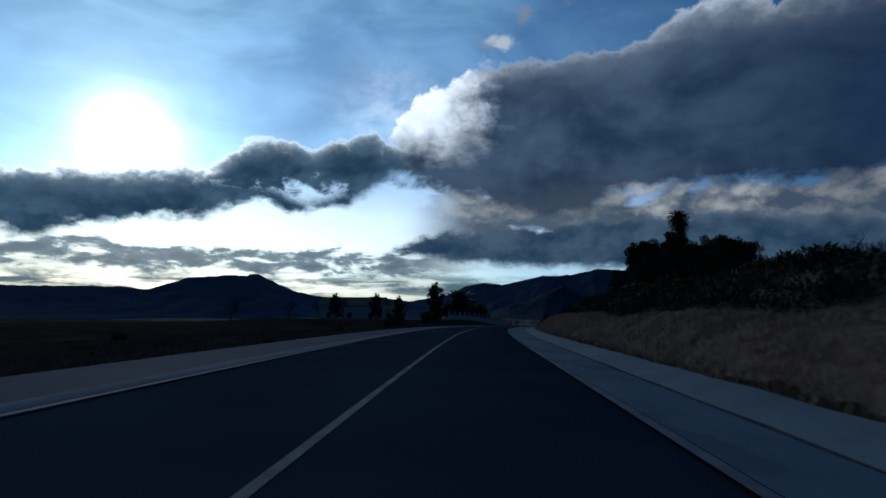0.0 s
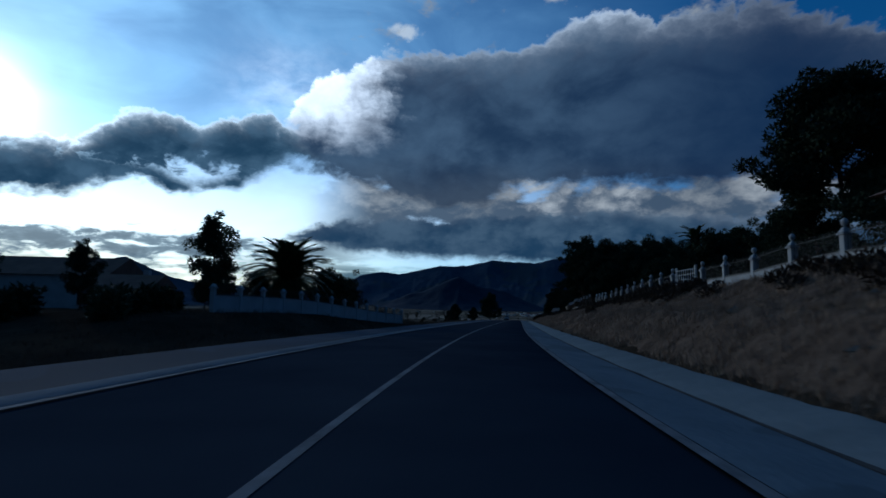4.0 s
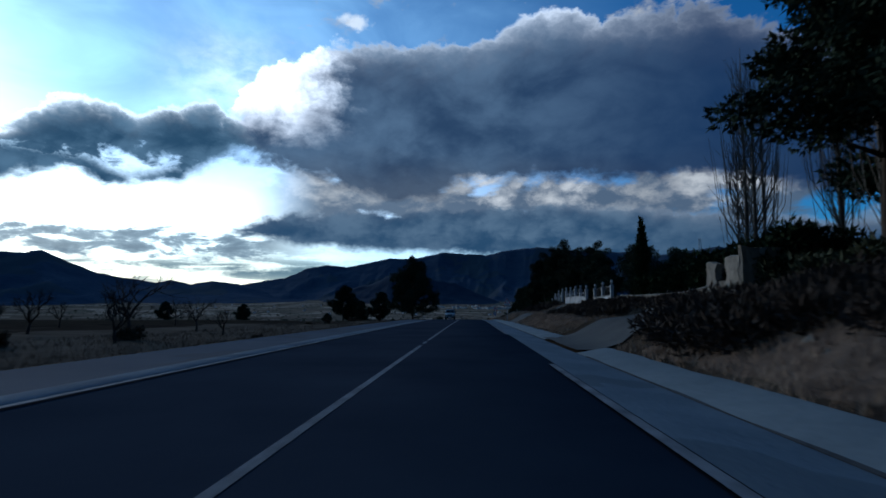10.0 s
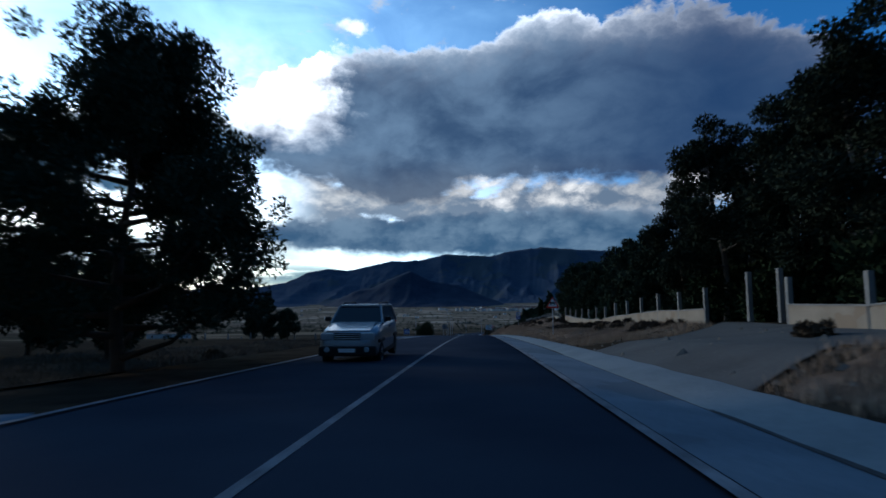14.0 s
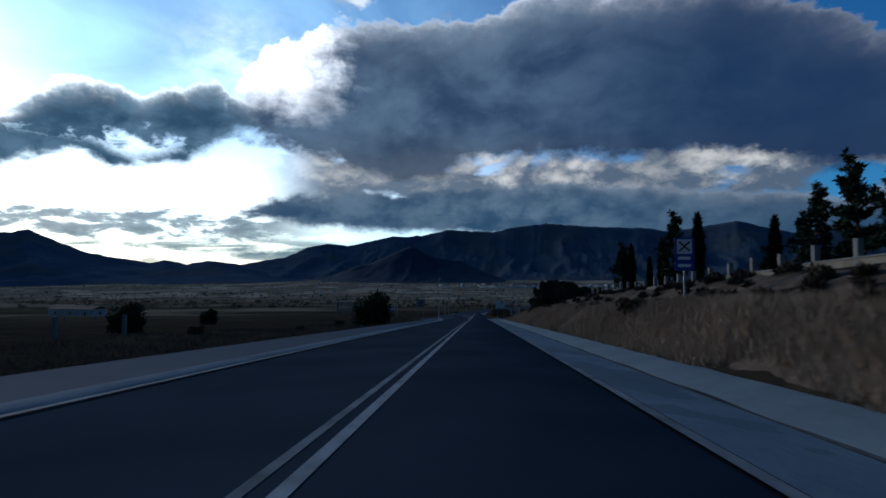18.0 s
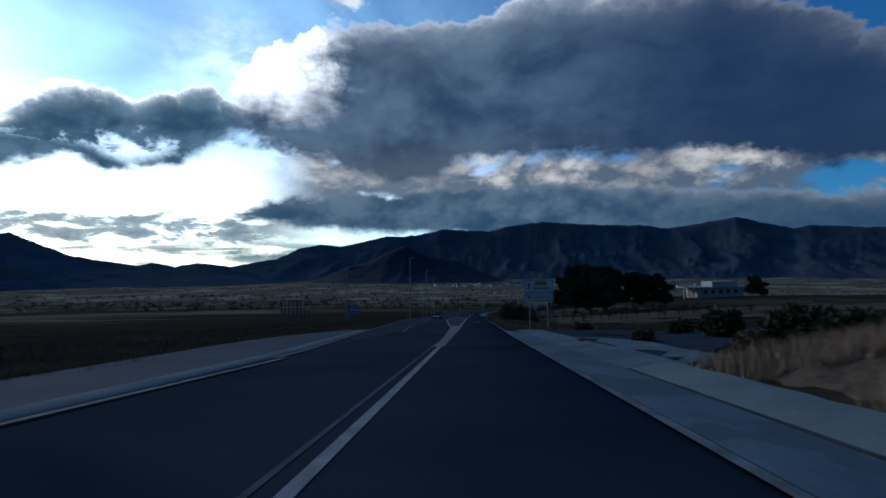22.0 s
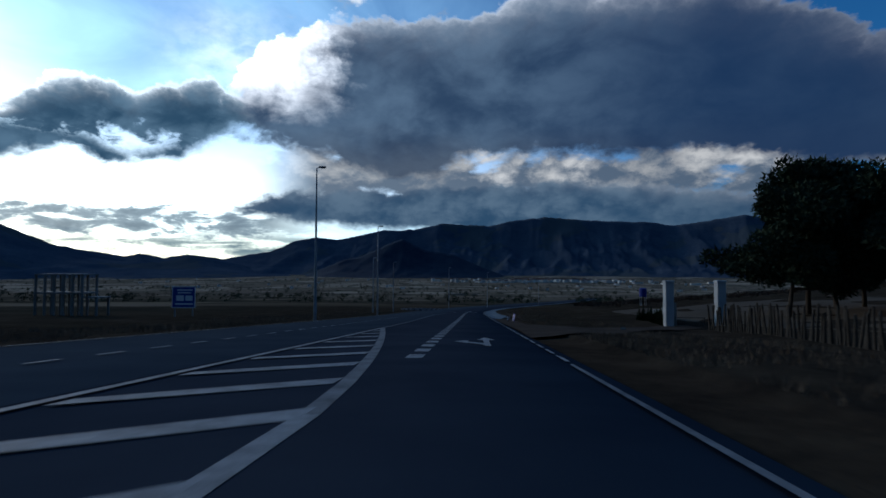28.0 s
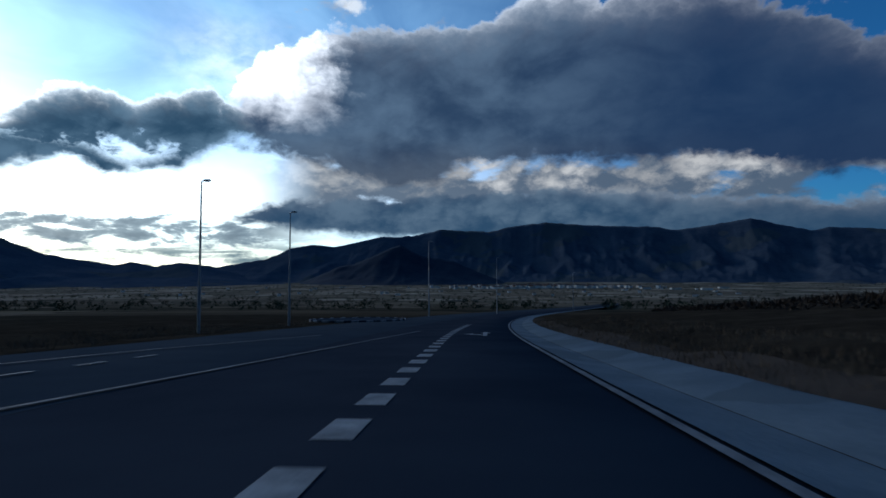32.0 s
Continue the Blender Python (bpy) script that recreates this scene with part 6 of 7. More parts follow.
plant(shrub(106, 3.0, 3.1, RUST_SHRUB, "tall rust-brown bush on the verge", "tall_dry_bush", 9000, 0.11), [(540, 6.3, 1.15, 0), (543, 7.6, 1.22, 90), (546, 6.8, 1.1, 40), (541, 8.9, 1.05, 10), (549, 8.2, 0.95, 0)])
plant(shrub(103, 4.4, 4.0, SHRUB_LEAF, "tall rounded bush on the verge", count=5200, size=0.19), [(430, -13.6, 1.22, 0), (404, -30, 0.7, 40), (437, -40, 0.6, 10)])

# brown scrub along the upper bank
def bank_scrub(s0, s1, l0, l1, tall, n, seed, gaps=-0.18):
    rg = np.random.default_rng(seed)
    clumps = []
    while len(clumps) < n:
        s, lat = rg.uniform(s0, s1), rg.uniform(l0, l1)
        if noise.noise((s * 0.16, lat * 0.3, seed)) < gaps:
            continue
        x, y = ground_xy(s, lat)
        r = tall * rg.uniform(0.45, 1.0)
        clumps.append((x, y, ground_z(s, lat) + 0.3 * r, r, 0.75))
    tagged(new("bank_scrub", leaf_mass("bank_scrub", clumps, n * 190, 0.085, SCRUB, rg, 2.6, 0.8)), "dark reddish-brown scrub covering the upper bank", "scrub", kind="stuff")


for scrub_run in ((2, 78, 7.9, 19.0, 0.95, 420, 21), (78, 150, 10.2, 13.5, 0.62, 150, 22), (150, 200, 11.2, 13.5, 0.42, 60, 23), (201, 211, 6.4, 12.6, 0.66, 170, 24, -0.8), (210, 218.0, 5.6, 12.6, 0.90, 230, 29, -0.8), (229.5, 253, 7.9, 13.0, 0.62, 240, 25, -0.5), (270, 289.5, 8.4, 12.8, 0.62, 110, 26), (311, 346, 8.4, 12.4, 0.36, 80, 27), (356, 448, 8.2, 13.2, 0.36, 190, 28, -0.3)):
    bank_scrub(*scrub_run)

# ---------------------------------------------------------------- signs


def words(text, size, x, z, material, parent, y=-0.012, align="CENTER"):
    cu = bpy.data.curves.new("lettering", "FONT")
    cu.body, cu.size, cu.align_x, cu.align_y, cu.extrude = text, size, align, "CENTER", 0.001
    cu.materials.append(material)
    ob = new("lettering", cu)
    ob.parent = parent
    ob.matrix_basis = Matrix.Translation((x, y, z)) @ pose(0, 0, 0, 90, 0, 0)
    return ob


def plate(outline_pts, thick, material, parent, name, y=0.0, label=""):
    """A flat plate in the x-z plane, facing -y."""
    n = len(outline_pts)
    v = [Vector((x, y, z)) for x, z in outline_pts] + [Vector((x, y + thick, z)) for x, z in outline_pts]
    f = [tuple(range(n)), tuple(range(2 * n - 1, n - 1, -1))] + [(k, k + n, (k + 1) % n + n, (k + 1) % n) for k in range(n)]
    return part(name, mesh_of(name, v, f, material), material, parent, label)


def rounded(w, h, r, x=0.0, z=0.0, n=4):
    pts = []
    for cx, cz, a0 in ((w / 2 - r, h / 2 - r, 0), (-w / 2 + r, h / 2 - r, 90), (-w / 2 + r, -h / 2 + r, 180), (w / 2 - r, -h / 2 + r, 270)):
        for k in range(n + 1):
            a = radians(a0 + 90 * k / n)
            pts.append((x + cx + r * math.cos(a), z + cz + r * math.sin(a)))
    return pts[::-1]


def triangle(side, z, r=0.06):
    pts = []
    h = side * 0.866
    for k, (cx, cz) in enumerate(((0, h - 2 * r), (-side / 2 + r * 1.73, r), (side / 2 - r * 1.73, r))):
        for j in range(5):
            a = radians(30 + 120 * k + 30 * j)
            pts.append((cx + r * math.cos(a), z + cz + r * math.sin(a)))
    return pts[::-1]


def warning_sign(s, lat, label, mark, side=0.95, caption=False):
    root = thing("warning_sign", on_road(s, lat, 0, 0.22), label, "road sign", "triangular warning signs")
    part("post", box(0.08, 0.05, 3.1, y=0.05, z=-0.6, bevel=0.01), STEEL, root)
    back = plate(triangle(side, 2.0), 0.02, SIGN_RED, root, "panel", 0.0, "red-bordered triangular panel")
    plate(triangle(side * 0.72, 2.0 + side * 0.105, 0.04), 0.004, SIGN_WHITE, back, "face", -0.006)
    if caption:
        under = plate(rounded(side * 0.98, 0.22, 0.02, 0, 1.86), 0.02, SIGN_WHITE, root, "caption_plate", 0.0, "small white plate under the triangle")
        plate(rounded(side * 0.62, 0.06, 0.01, 0, 1.86), 0.003, SIGN_BLACK, under, "text_bar", -0.006)
    mark(back)


def cattle_mark(p):
    plate([(-0.17, 2.22), (-0.17, 2.35), (-0.22, 2.40), (-0.17, 2.42), (0.14, 2.40), (0.18, 2.22), (0.13, 2.22), (0.11, 2.30), (-0.10, 2.30), (-0.12, 2.22)], 0.003, SIGN_BLACK, p, "symbol", -0.012)


def deer_mark(p):
    plate([(-0.16, 2.17), (-0.06, 2.23), (-0.02, 2.31), (0.05, 2.37), (0.06, 2.45), (0.10, 2.41), (0.13, 2.35), (0.09, 2.31), (0.07, 2.26), (0.15, 2.19), (0.03, 2.23), (-0.04, 2.19)][::-1], 0.003, SIGN_BLACK, p, "symbol", -0.012)


def junction_mark(p):
    plate([(-0.05, 2.16), (-0.05, 2.28), (-0.14, 2.28), (-0.14, 2.33), (-0.05, 2.33), (-0.05, 2.46), (0.0, 2.56), (0.05, 2.46), (0.05, 2.16)], 0.003, SIGN_BLACK, p, "symbol", -0.012)


warning_sign(317.6, 5.62, "cattle warning sign with a red border", cattle_mark)
warning_sign(263.2, 4.45, "leaping animal warning sign above a small white plate", deer_mark, 0.68, True)
warning_sign(433.0, 5.18, "side road warning sign with a red border", junction_mark)

# direction sign
sign = thing("direction_sign", on_ground(484.9, 5.35, 0, 0.75), "white two-part direction sign on steel posts", "road sign")
for x in (-0.75, 0.75):
    part("post", box(0.10, 0.08, 4.4, x=x, y=0.08, z=-1.1, bevel=0.01), STEEL, sign)
up_panel = plate(rounded(2.45, 1.12, 0.12, 0, 2.80), 0.03, SIGN_WHITE, sign, "panel", 0.0, "upper white panel with a dark border")
low_panel = plate(rounded(2.45, 0.70, 0.12, 0, 1.86), 0.03, SIGN_WHITE, sign, "panel", 0.0, "lower white panel with a dark border")
for root, w, h, z in ((up_panel, 2.33, 1.02, 2.80), (low_panel, 2.33, 0.60, 1.86)):
    o, i = rounded(w, h, 0.10, 0, z), rounded(w - 0.07, h - 0.07, 0.08, 0, z)
    n = len(o)
    part("border", mesh_of("border", [(x, -0.004, zz) for x, zz in o + i], [(k, (k + 1) % n, (k + 1) % n + n, k + n) for k in range(n)], SIGN_BLACK), SIGN_BLACK, root)
plate(rounded(1.02, 0.30, 0.02, 0.16, 3.02), 0.004, SIGN_YELLOW, up_panel, "number_plate", -0.005, "yellow road number panel")
words("CV-830", 0.30, 0.16, 3.02, SIGN_BLACK, up_panel, -0.012)
words("SALINAS", 0.36, 0.22, 2.62, SIGN_BLACK, up_panel)
words("urbanización", 0.30, 0.22, 1.87, SIGN_BLACK, low_panel)
plate([(-0.86, 2.58), (-0.86, 2.88), (-0.95, 2.88), (-0.82, 3.08), (-0.69, 2.88), (-0.78, 2.88), (-0.78, 2.58)], 0.003, SIGN_BLACK, up_panel, "arrow", -0.006)
plate([(-0.74, 1.72), (-0.90, 1.88), (-0.95, 1.82), (-0.97, 2.02), (-0.77, 2.00), (-0.83, 1.95), (-0.68, 1.79)], 0.003, SIGN_BLACK, low_panel, "arrow", -0.006)

# blue service sign on the bank
sign = thing("service_sign", on_ground(382.3, 8.4), "blue service sign with a white square", "road sign")
part("post", box(0.08, 0.06, 3.2, y=0.05, z=-0.4, bevel=0.01), STEEL, sign)
pan = plate(rounded(0.80, 1.36, 0.05, 0, 2.62 - 0.45), 0.02, SIGN_BLUE, sign, "panel", 0.0)
plate(rounded(0.60, 0.60, 0.02, 0, 2.48), 0.004, SIGN_WHITE, pan, "field", -0.006)
plate([(-0.2, 2.27), (-0.24, 2.31), (-0.04, 2.48), (-0.24, 2.66), (-0.19, 2.70), (0.0, 2.53), (0.19, 2.70), (0.24, 2.66), (0.04, 2.48), (0.24, 2.31), (0.2, 2.27), (0.0, 2.43)], 0.003, SIGN_BLACK, pan, "symbol", -0.012)
for x, z, w in ((-0.02, 2.0, 0.5), (0.0, 1.70, 0.52)):
    plate(rounded(w, 0.13, 0.02, x, z), 0.003, SIGN_WHITE, pan, "text_bar", -0.006)

# the back of a sign for the other lane
sign = thing("road_sign_back", on_ground(449.0, -9.6, 180), "grey back of a sign on two posts", "road sign")
for x in (-0.42, 0.42):
    part("post", box(0.08, 0.06, 4.0, x=x, y=0.06, z=-0.3, bevel=0.01), STEEL, sign)
pan = plate(rounded(1.3, 1.35, 0.08, 0, 3.0), 0.03, SIGN_BACK, sign, "panel", 0.0)
for z in (2.65, 3.35):
    part("brace", box(1.2, 0.03, 0.05, y=0.045, z=z), STEEL, pan)

# large billboard in the field
sign = thing("billboard", on_ground(643.5, -46.8), "blue billboard with white lettering bars and a pale frame", "billboard")
for x in (-1.5, 1.5):
    part("post", box(0.16, 0.16, 5.2, x=x, y=0.12, z=-0.5, bevel=0.01), STEEL, sign)
pan = plate(rounded(3.9, 3.5, 0.03, 0, 3.05), 0.06, SIGN_WHITE, sign, "frame", 0.0, "pale frame")
face = plate(rounded(3.65, 3.25, 0.03, 0, 3.05), 0.004, SIGN_BLUE, pan, "face", -0.008)
for x, z, w, h in ((0.2, 4.2, 2.6, 0.22), (0.1, 3.75, 2.2, 0.18), (-0.6, 2.9, 1.3, 0.9), (0.9, 2.9, 1.2, 0.85), (0.1, 1.95, 3.0, 0.26)):
    plate(rounded(w, h, 0.02, x, z), 0.004, SIGN_WHITE, pan, "text_bar", -0.014)

# ---------------------------------------------------------------- street lamps


def street_lamp(tall=14.2):
    root = thing("street_lamp", Matrix(), "tall grey steel street lamp with a short arm", "street lamp", "street lamps of the junction")
    part("base_plate", box(0.45, 0.45, 0.06, z=-0.02, bevel=0.01), STEEL, root)
    part("pole", turned(((0.15, 0.0), (0.145, 1.2), (0.10, tall * 0.6), (0.06, tall)), 10), STEEL, root)
    v, f = [], []
    tube(v, f, [Vector((0, 0, tall - 0.05)), Vector((0.15, 0, tall + 0.06)), Vector((0.4, 0, tall + 0.08))], [0.05, 0.045, 0.04], 8)
    part("arm", mesh_of("arm", v, f, STEEL, True), STEEL, root)
    head = part("lamp_head", box(0.62, 0.34, 0.15, x=0.55, z=tall + 0.03, bevel=0.05), STEEL, root)
    part("lens", box(0.40, 0.26, 0.05, x=0.58, z=tall - 0.015, bevel=0.02), LAMP_GLASS, head)
    return root


lamp = street_lamp()
lamp_spots = [(562.6, -14.8, 1.0, 0), (576.0, -33, 0.95, 0), (611.0, -15.3, 1.06, 0), (646.6, -15.6, 1.03, 0), (683.0, -24.2, 0.93, 0), (697.5, -22.8, 0.93, 0), (731.0, -14.2, 0.93, 0), (764.0, -8.0, 0.93, 0), (800.0, 6.5, 0.80, 0)]
plant(lamp, [(s, lat, k, t) for s, lat, k, t in lamp_spots])

# ---------------------------------------------------------------- kerbed island and small roadside things
island = thing("traffic_island", on_road(704, -17.0), "low kerbed island with black and white kerb stones", "traffic island")
inv = island.matrix_basis.inverted()
KERB = [bm_mesh("kerb_stone", box(0.22, 0.95, 0.2, z=-0.05, bevel=0.02), m) for m in (PAINT, ASPHALT)]
for k in range(44):
    a = 2 * math.pi * k / 44
    s, lat = 704 + 9.5 * math.sin(a), -16.5 + 5.2 * math.cos(a)
    part("kerb_stone", KERB[k % 2], None, island, m=inv @ on_road(s, lat, -math.degrees(math.atan2(-5.2 * math.sin(a), 9.5 * math.cos(a)))))
ring = [inv @ road(704 + 9.3 * math.sin(2 * math.pi * k / 24), -16.5 + 5.0 * math.cos(2 * math.pi * k / 24), 0.1) for k in range(24)]
part("island_top", mesh_of("island_top", ring, [tuple(range(24))], ASPHALT_OLD), ASPHALT_OLD, island)

bin_ = thing("waste_board", on_ground(615.6, 4.3, 25), "leaning blue plastic board on the verge", "board")
part("board", box(0.06, 0.42, 0.86, z=-0.03, bevel=0.02), PLASTIC_BLUE, bin_, m=pose(0, 0, 0, -6, 14, 0))
part("foot", box(0.34, 0.5, 0.08, z=-0.03, bevel=0.02), CAST, bin_)
marker = thing("verge_marker", on_ground(615.9, 3.75), "short post with dark and white bands", "marker post")
part("post", turned(((0.07, -0.2), (0.07, 0.6), (0.05, 0.66)), 10), SIGN_BLACK, marker)
for z in (0.18, 0.38):
    part("band", turned(((0.074, z), (0.074, z + 0.09)), 10), SIGN_WHITE, marker)
tank = thing("water_tank", on_ground(655, 30), "small blue container on a frame", "tank")
part("container", turned(((0.55, 1.6), (0.62, 1.7), (0.62, 3.0), (0.5, 3.15)), 14), PLASTIC_BLUE, tank)
for x, y in ((-0.4, -0.4), (0.4, -0.4), (0.4, 0.4), (-0.4, 0.4)):
    part("leg", box(0.08, 0.08, 2.0, x=x, y=y, z=-0.38), STEEL, tank)

for s, lat, size in ((288.6, 8.6, 0.55), (289.4, 9.3, 0.42), (287.2, 7.4, 0.36), (288.0, 6.2, 0.30), (522.5, 5.6, 0.5), (517.5, 6.0, 0.42), (507.5, 7.2, 0.6), (594, 9.5, 0.5)):
    stone = thing("boulder", on_ground(s, lat, 0, 0.05), "pale angular stone lying on the verge", "stone", "verge stones")
    part("rock", STONE_MESHES[int(s) % 5], None, stone, m=Matrix.Diagonal((size, size * 0.7, size * 0.5, 1)))

# ---------------------------------------------------------------- cars


def car(m, paint, label, tall_body):
    """A car that faces -y: lofted body, glazed cabin, wheels, lights."""
    root = thing("car", m, label, "car")
    hw = 0.90
    h1 = 1.25 if tall_body else 0.86
    top = 1.80 if tall_body else 1.43
    # body cross-sections along y: (y, bottom, top, half width)
    secs = ((-2.22, 0.42, 0.70, 0.70), (-2.12, 0.30, h1 - 0.24, 0.84), (-1.5, 0.26, h1 - 0.12, hw), (-0.9, 0.26, h1, hw), (0.9, 0.26, h1 + 0.02, hw), (1.7, 0.28, h1 + 0.03, 0.88), (2.10, 0.32, h1 - 0.02, 0.84), (2.20, 0.45, h1 - 0.15, 0.74))
    def loft(secs, inset):
        b = bmesh.new()
        rings = []
        for y, z0, z1, w in secs:
            pts = ((-w * 0.93, z0), (-w, z0 + 0.12), (-w, z1 - 0.14), (-w * inset, z1), (w * inset, z1), (w, z1 - 0.14), (w, z0 + 0.12), (w * 0.93, z0))
            rings.append([b.verts.new((x, y, z)) for x, z in pts])
        for p, q in zip(rings, rings[1:]):
            for k in range(8):
                b.faces.new((p[k], p[(k + 1) % 8], q[(k + 1) % 8], q[k]))
        b.faces.new(rings[0])
        b.faces.new(rings[-1][::-1])
        bmesh.ops.recalc_face_normals(b, faces=b.faces[:])
        return b
    body = part("body", bm_mesh("body", loft(secs, 0.90), paint, True), paint, root)
    cab0, cab1 = (-0.92, 2.02) if tall_body else (-1.05, 1.75)
    b = bmesh.new()
    low = [(-0.84, cab0), (0.84, cab0), (0.84, cab1), (-0.84, cab1)]
    hi = [(-0.68, cab0 + (0.55 if tall_body else 0.75)), (0.68, cab0 + (0.55 if tall_body else 0.75)), (0.68, cab1 - (0.25 if tall_body else 0.75)), (-0.68, cab1 - (0.25 if tall_body else 0.75))]
    lv = [b.verts.new((x, y, h1 - 0.04)) for x, y in low]
    hv = [b.verts.new((x, y, top - 0.07)) for x, y in hi]
    for k in range(4):
        b.faces.new((lv[k], lv[(k + 1) % 4], hv[(k + 1) % 4], hv[k]))
    b.faces.new(hv)
    part("cabin_glass", b, DARK_GLASS, root, "dark glazing")
    part("roof", box(1.36, hi[2][1] - hi[1][1] + 0.06, 0.08, y=(hi[1][1] + hi[2][1]) / 2, z=top - 0.08, bevel=0.035), paint, root)
    for k in range(4):
        v, f = [], []
        tube(v, f, [Vector((*low[k], h1 - 0.05)), Vector((*hi[k], top - 0.05))], [0.05, 0.04], 5)
        part("pillar", mesh_of("pillar", v, f, paint), paint, root)
    for x in (-0.80, 0.80):
        for y in (-1.38, 1.36):
            b = bmesh.new()
            turned(((0.22, -0.10), (0.33, -0.11), (0.345, -0.06), (0.345, 0.06), (0.33, 0.11), (0.22, 0.10)), 20, b)
            wheel = part("wheel", bm_mesh("tyre", b, RUBBER, True), RUBBER, root, m=Matrix.Translation((x, y, 0.335)) @ pose(0, 0, 0, 0, 90, 0))
            b = turned(((0.20, -0.085), (0.225, -0.105), (0.225, 0.105), (0.20, 0.085), (0.05, 0.10)), 14)
            part("rim", b, CHROME, wheel)
    for x in (-0.62, 0.62):
        part("headlight", box(0.40, 0.12, 0.22, x=x, y=-2.14, z=h1 - 0.48, bevel=0.04), LAMP_GLASS, root)
        part("tail_light", box(0.14, 0.08, 0.34, x=x * 1.22, y=2.14, z=h1 - 0.42, bevel=0.02), SIGN_RED, root)
        part("mirror", box(0.20, 0.10, 0.15, x=x * 1.60, y=-0.72, z=h1 + 0.02, bevel=0.03), CAR_PLASTIC, root)
    if tall_body:
        part("lower_bumper", box(1.74, 0.20, 0.30, y=-2.16, z=0.30, bevel=0.06), CAR_PLASTIC, root, "black plastic lower bumper")
        part("bonnet", box(1.34, 1.10, 0.05, z=-0.025, bevel=0.022), paint, root, m=pose(0, -1.52, h1 - 0.115, 11, 0, 0))
        for x in (-0.60, 0.60):
            v, f = [], []
            tube(v, f, [Vector((x, -0.25, top + 0.0)), Vector((x, -0.15, top + 0.06)), Vector((x, 1.45, top + 0.06)), Vector((x, 1.6, top - 0.01))], [0.022] * 4, 6)
            part("roof_rail", mesh_of("roof_rail", v, f, CAR_PLASTIC), CAR_PLASTIC, root)
            part("fog_light", turned(((0.07, -0.02), (0.085, 0.0), (0.07, 0.03)), 12), LAMP_GLASS, root, m=Matrix.Translation((x, -2.27, 0.50)) @ pose(0, 0, 0, 90, 0, 0))
            for y in (-1.38, 1.36):
                part("wheel_arch", box(0.10, 0.92, 0.12, x=x * 1.48, y=y, z=0.66, bevel=0.05), CAR_PLASTIC, root)
        for k in range(3):
            part("grille_bar", box(0.82, 0.04, 0.025, y=-2.235, z=h1 - 0.44 + 0.06 * k, bevel=0.008), CHROME, root)
    part("grille", box(0.80, 0.05, 0.20, y=-2.20, z=h1 - 0.46, bevel=0.01), CAR_PLASTIC, root)
    part("bumper", box(1.66, 0.16, 0.24, y=-2.18, z=0.34, bevel=0.05), CAR_PLASTIC if tall_body else paint, root)
    part("rear_bumper", box(1.66, 0.16, 0.24, y=2.18, z=0.36, bevel=0.05), CAR_PLASTIC if tall_body else paint, root)
    part("number_plate", box(0.50, 0.02, 0.11, y=-2.27, z=0.42), SIGN_WHITE, root)
    for x in (-0.905, 0.905):
        part("sill", box(0.05, 2.0, 0.16, x=x * 0.99, z=0.26, bevel=0.02), CAR_PLASTIC, root)
        part("door_handle", box(0.03, 0.18, 0.04, x=x * 1.0, y=0.1, z=h1 - 0.2), CAR_PLASTIC, root)
    return root


car(on_road(298.0, -3.65, 0, 0.005), CAR_SILVER, "silver off-road car with black bumpers on the road", True)
car(on_road(560.5, -8.2, 0, -0.02), CAR_DARK, "dark saloon car on the far lanes", False)
car(on_ground(133.5, 17.6, 80, 0.0), CAR_DARK, "dark car parked inside the garden gate", True)

# ---------------------------------------------------------------- houses and structures


def window(parent, x, y, z, w, h, turn):
    m = Matrix.Translation((x, y, z)) @ pose(0, 0, 0, 0, 0, turn)
    fr = part("window", box(w + 0.16, 0.06, h + 0.16, z=-0.08, bevel=0.01), RENDER_WHITE, parent, m=m)
    part("pane", box(w, 0.03, h, y=-0.03), DARK_GLASS, fr)
    part("sill", box(w + 0.3, 0.16, 0.06, y=-0.06, z=-0.13), CAST, fr)


def gable_house(m, w, d, h, rise, label, walls=RENDER_WHITE, openings=True):
    root = thing("house", m, label, "house", "houses")
    part("wall", box(w, d, h + 0.5, z=-0.5), walls, root)
    b = bmesh.new()
    o = 0.45
    pts = ((-w / 2 - o, -d / 2 - o, h - 0.1), (w / 2 + o, -d / 2 - o, h - 0.1), (w / 2 + o, d / 2 + o, h - 0.1), (-w / 2 - o, d / 2 + o, h - 0.1), (-w / 2 - o, 0, h + rise), (w / 2 + o, 0, h + rise))
    vs = [b.verts.new(c) for c in pts]
    for q in ((0, 1, 5, 4), (2, 3, 4, 5), (0, 4, 3), (1, 2, 5), (0, 3, 2, 1)):
        b.faces.new([vs[i] for i in q])
    roof = part("roof", b, TILE, root)
    part("chimney", box(0.6, 0.6, 1.2, x=w * 0.25, y=d * 0.15, z=h + rise * 0.55), walls, roof)
    if openings:
        for k in range(3):
            window(root, -w / 2 + w * (k + 0.5) / 3, -d / 2 - 0.02, 1.0, 1.1, 1.2, 0)
        window(root, w / 2 + 0.02, 0, 1.0, 1.1, 1.2, 90)
        part("door", box(1.0, 0.08, 2.1, x=w * 0.33, y=-d / 2 - 0.03), WOOD, root)
    return root


gable_house(on_ground(138, -56, 12, -0.3), 18, 9, 4.4, 2.2, "low white country house with a tiled gable roof")
gable_house(on_ground(134, -42.5, 12, -0.5), 8, 6, 3.0, 1.4, "white outbuilding with a tiled roof beside the house")
gable_house(on_ground(600, -190, -10), 26, 8, 3.6, 1.4, "long white farm building in the fields")

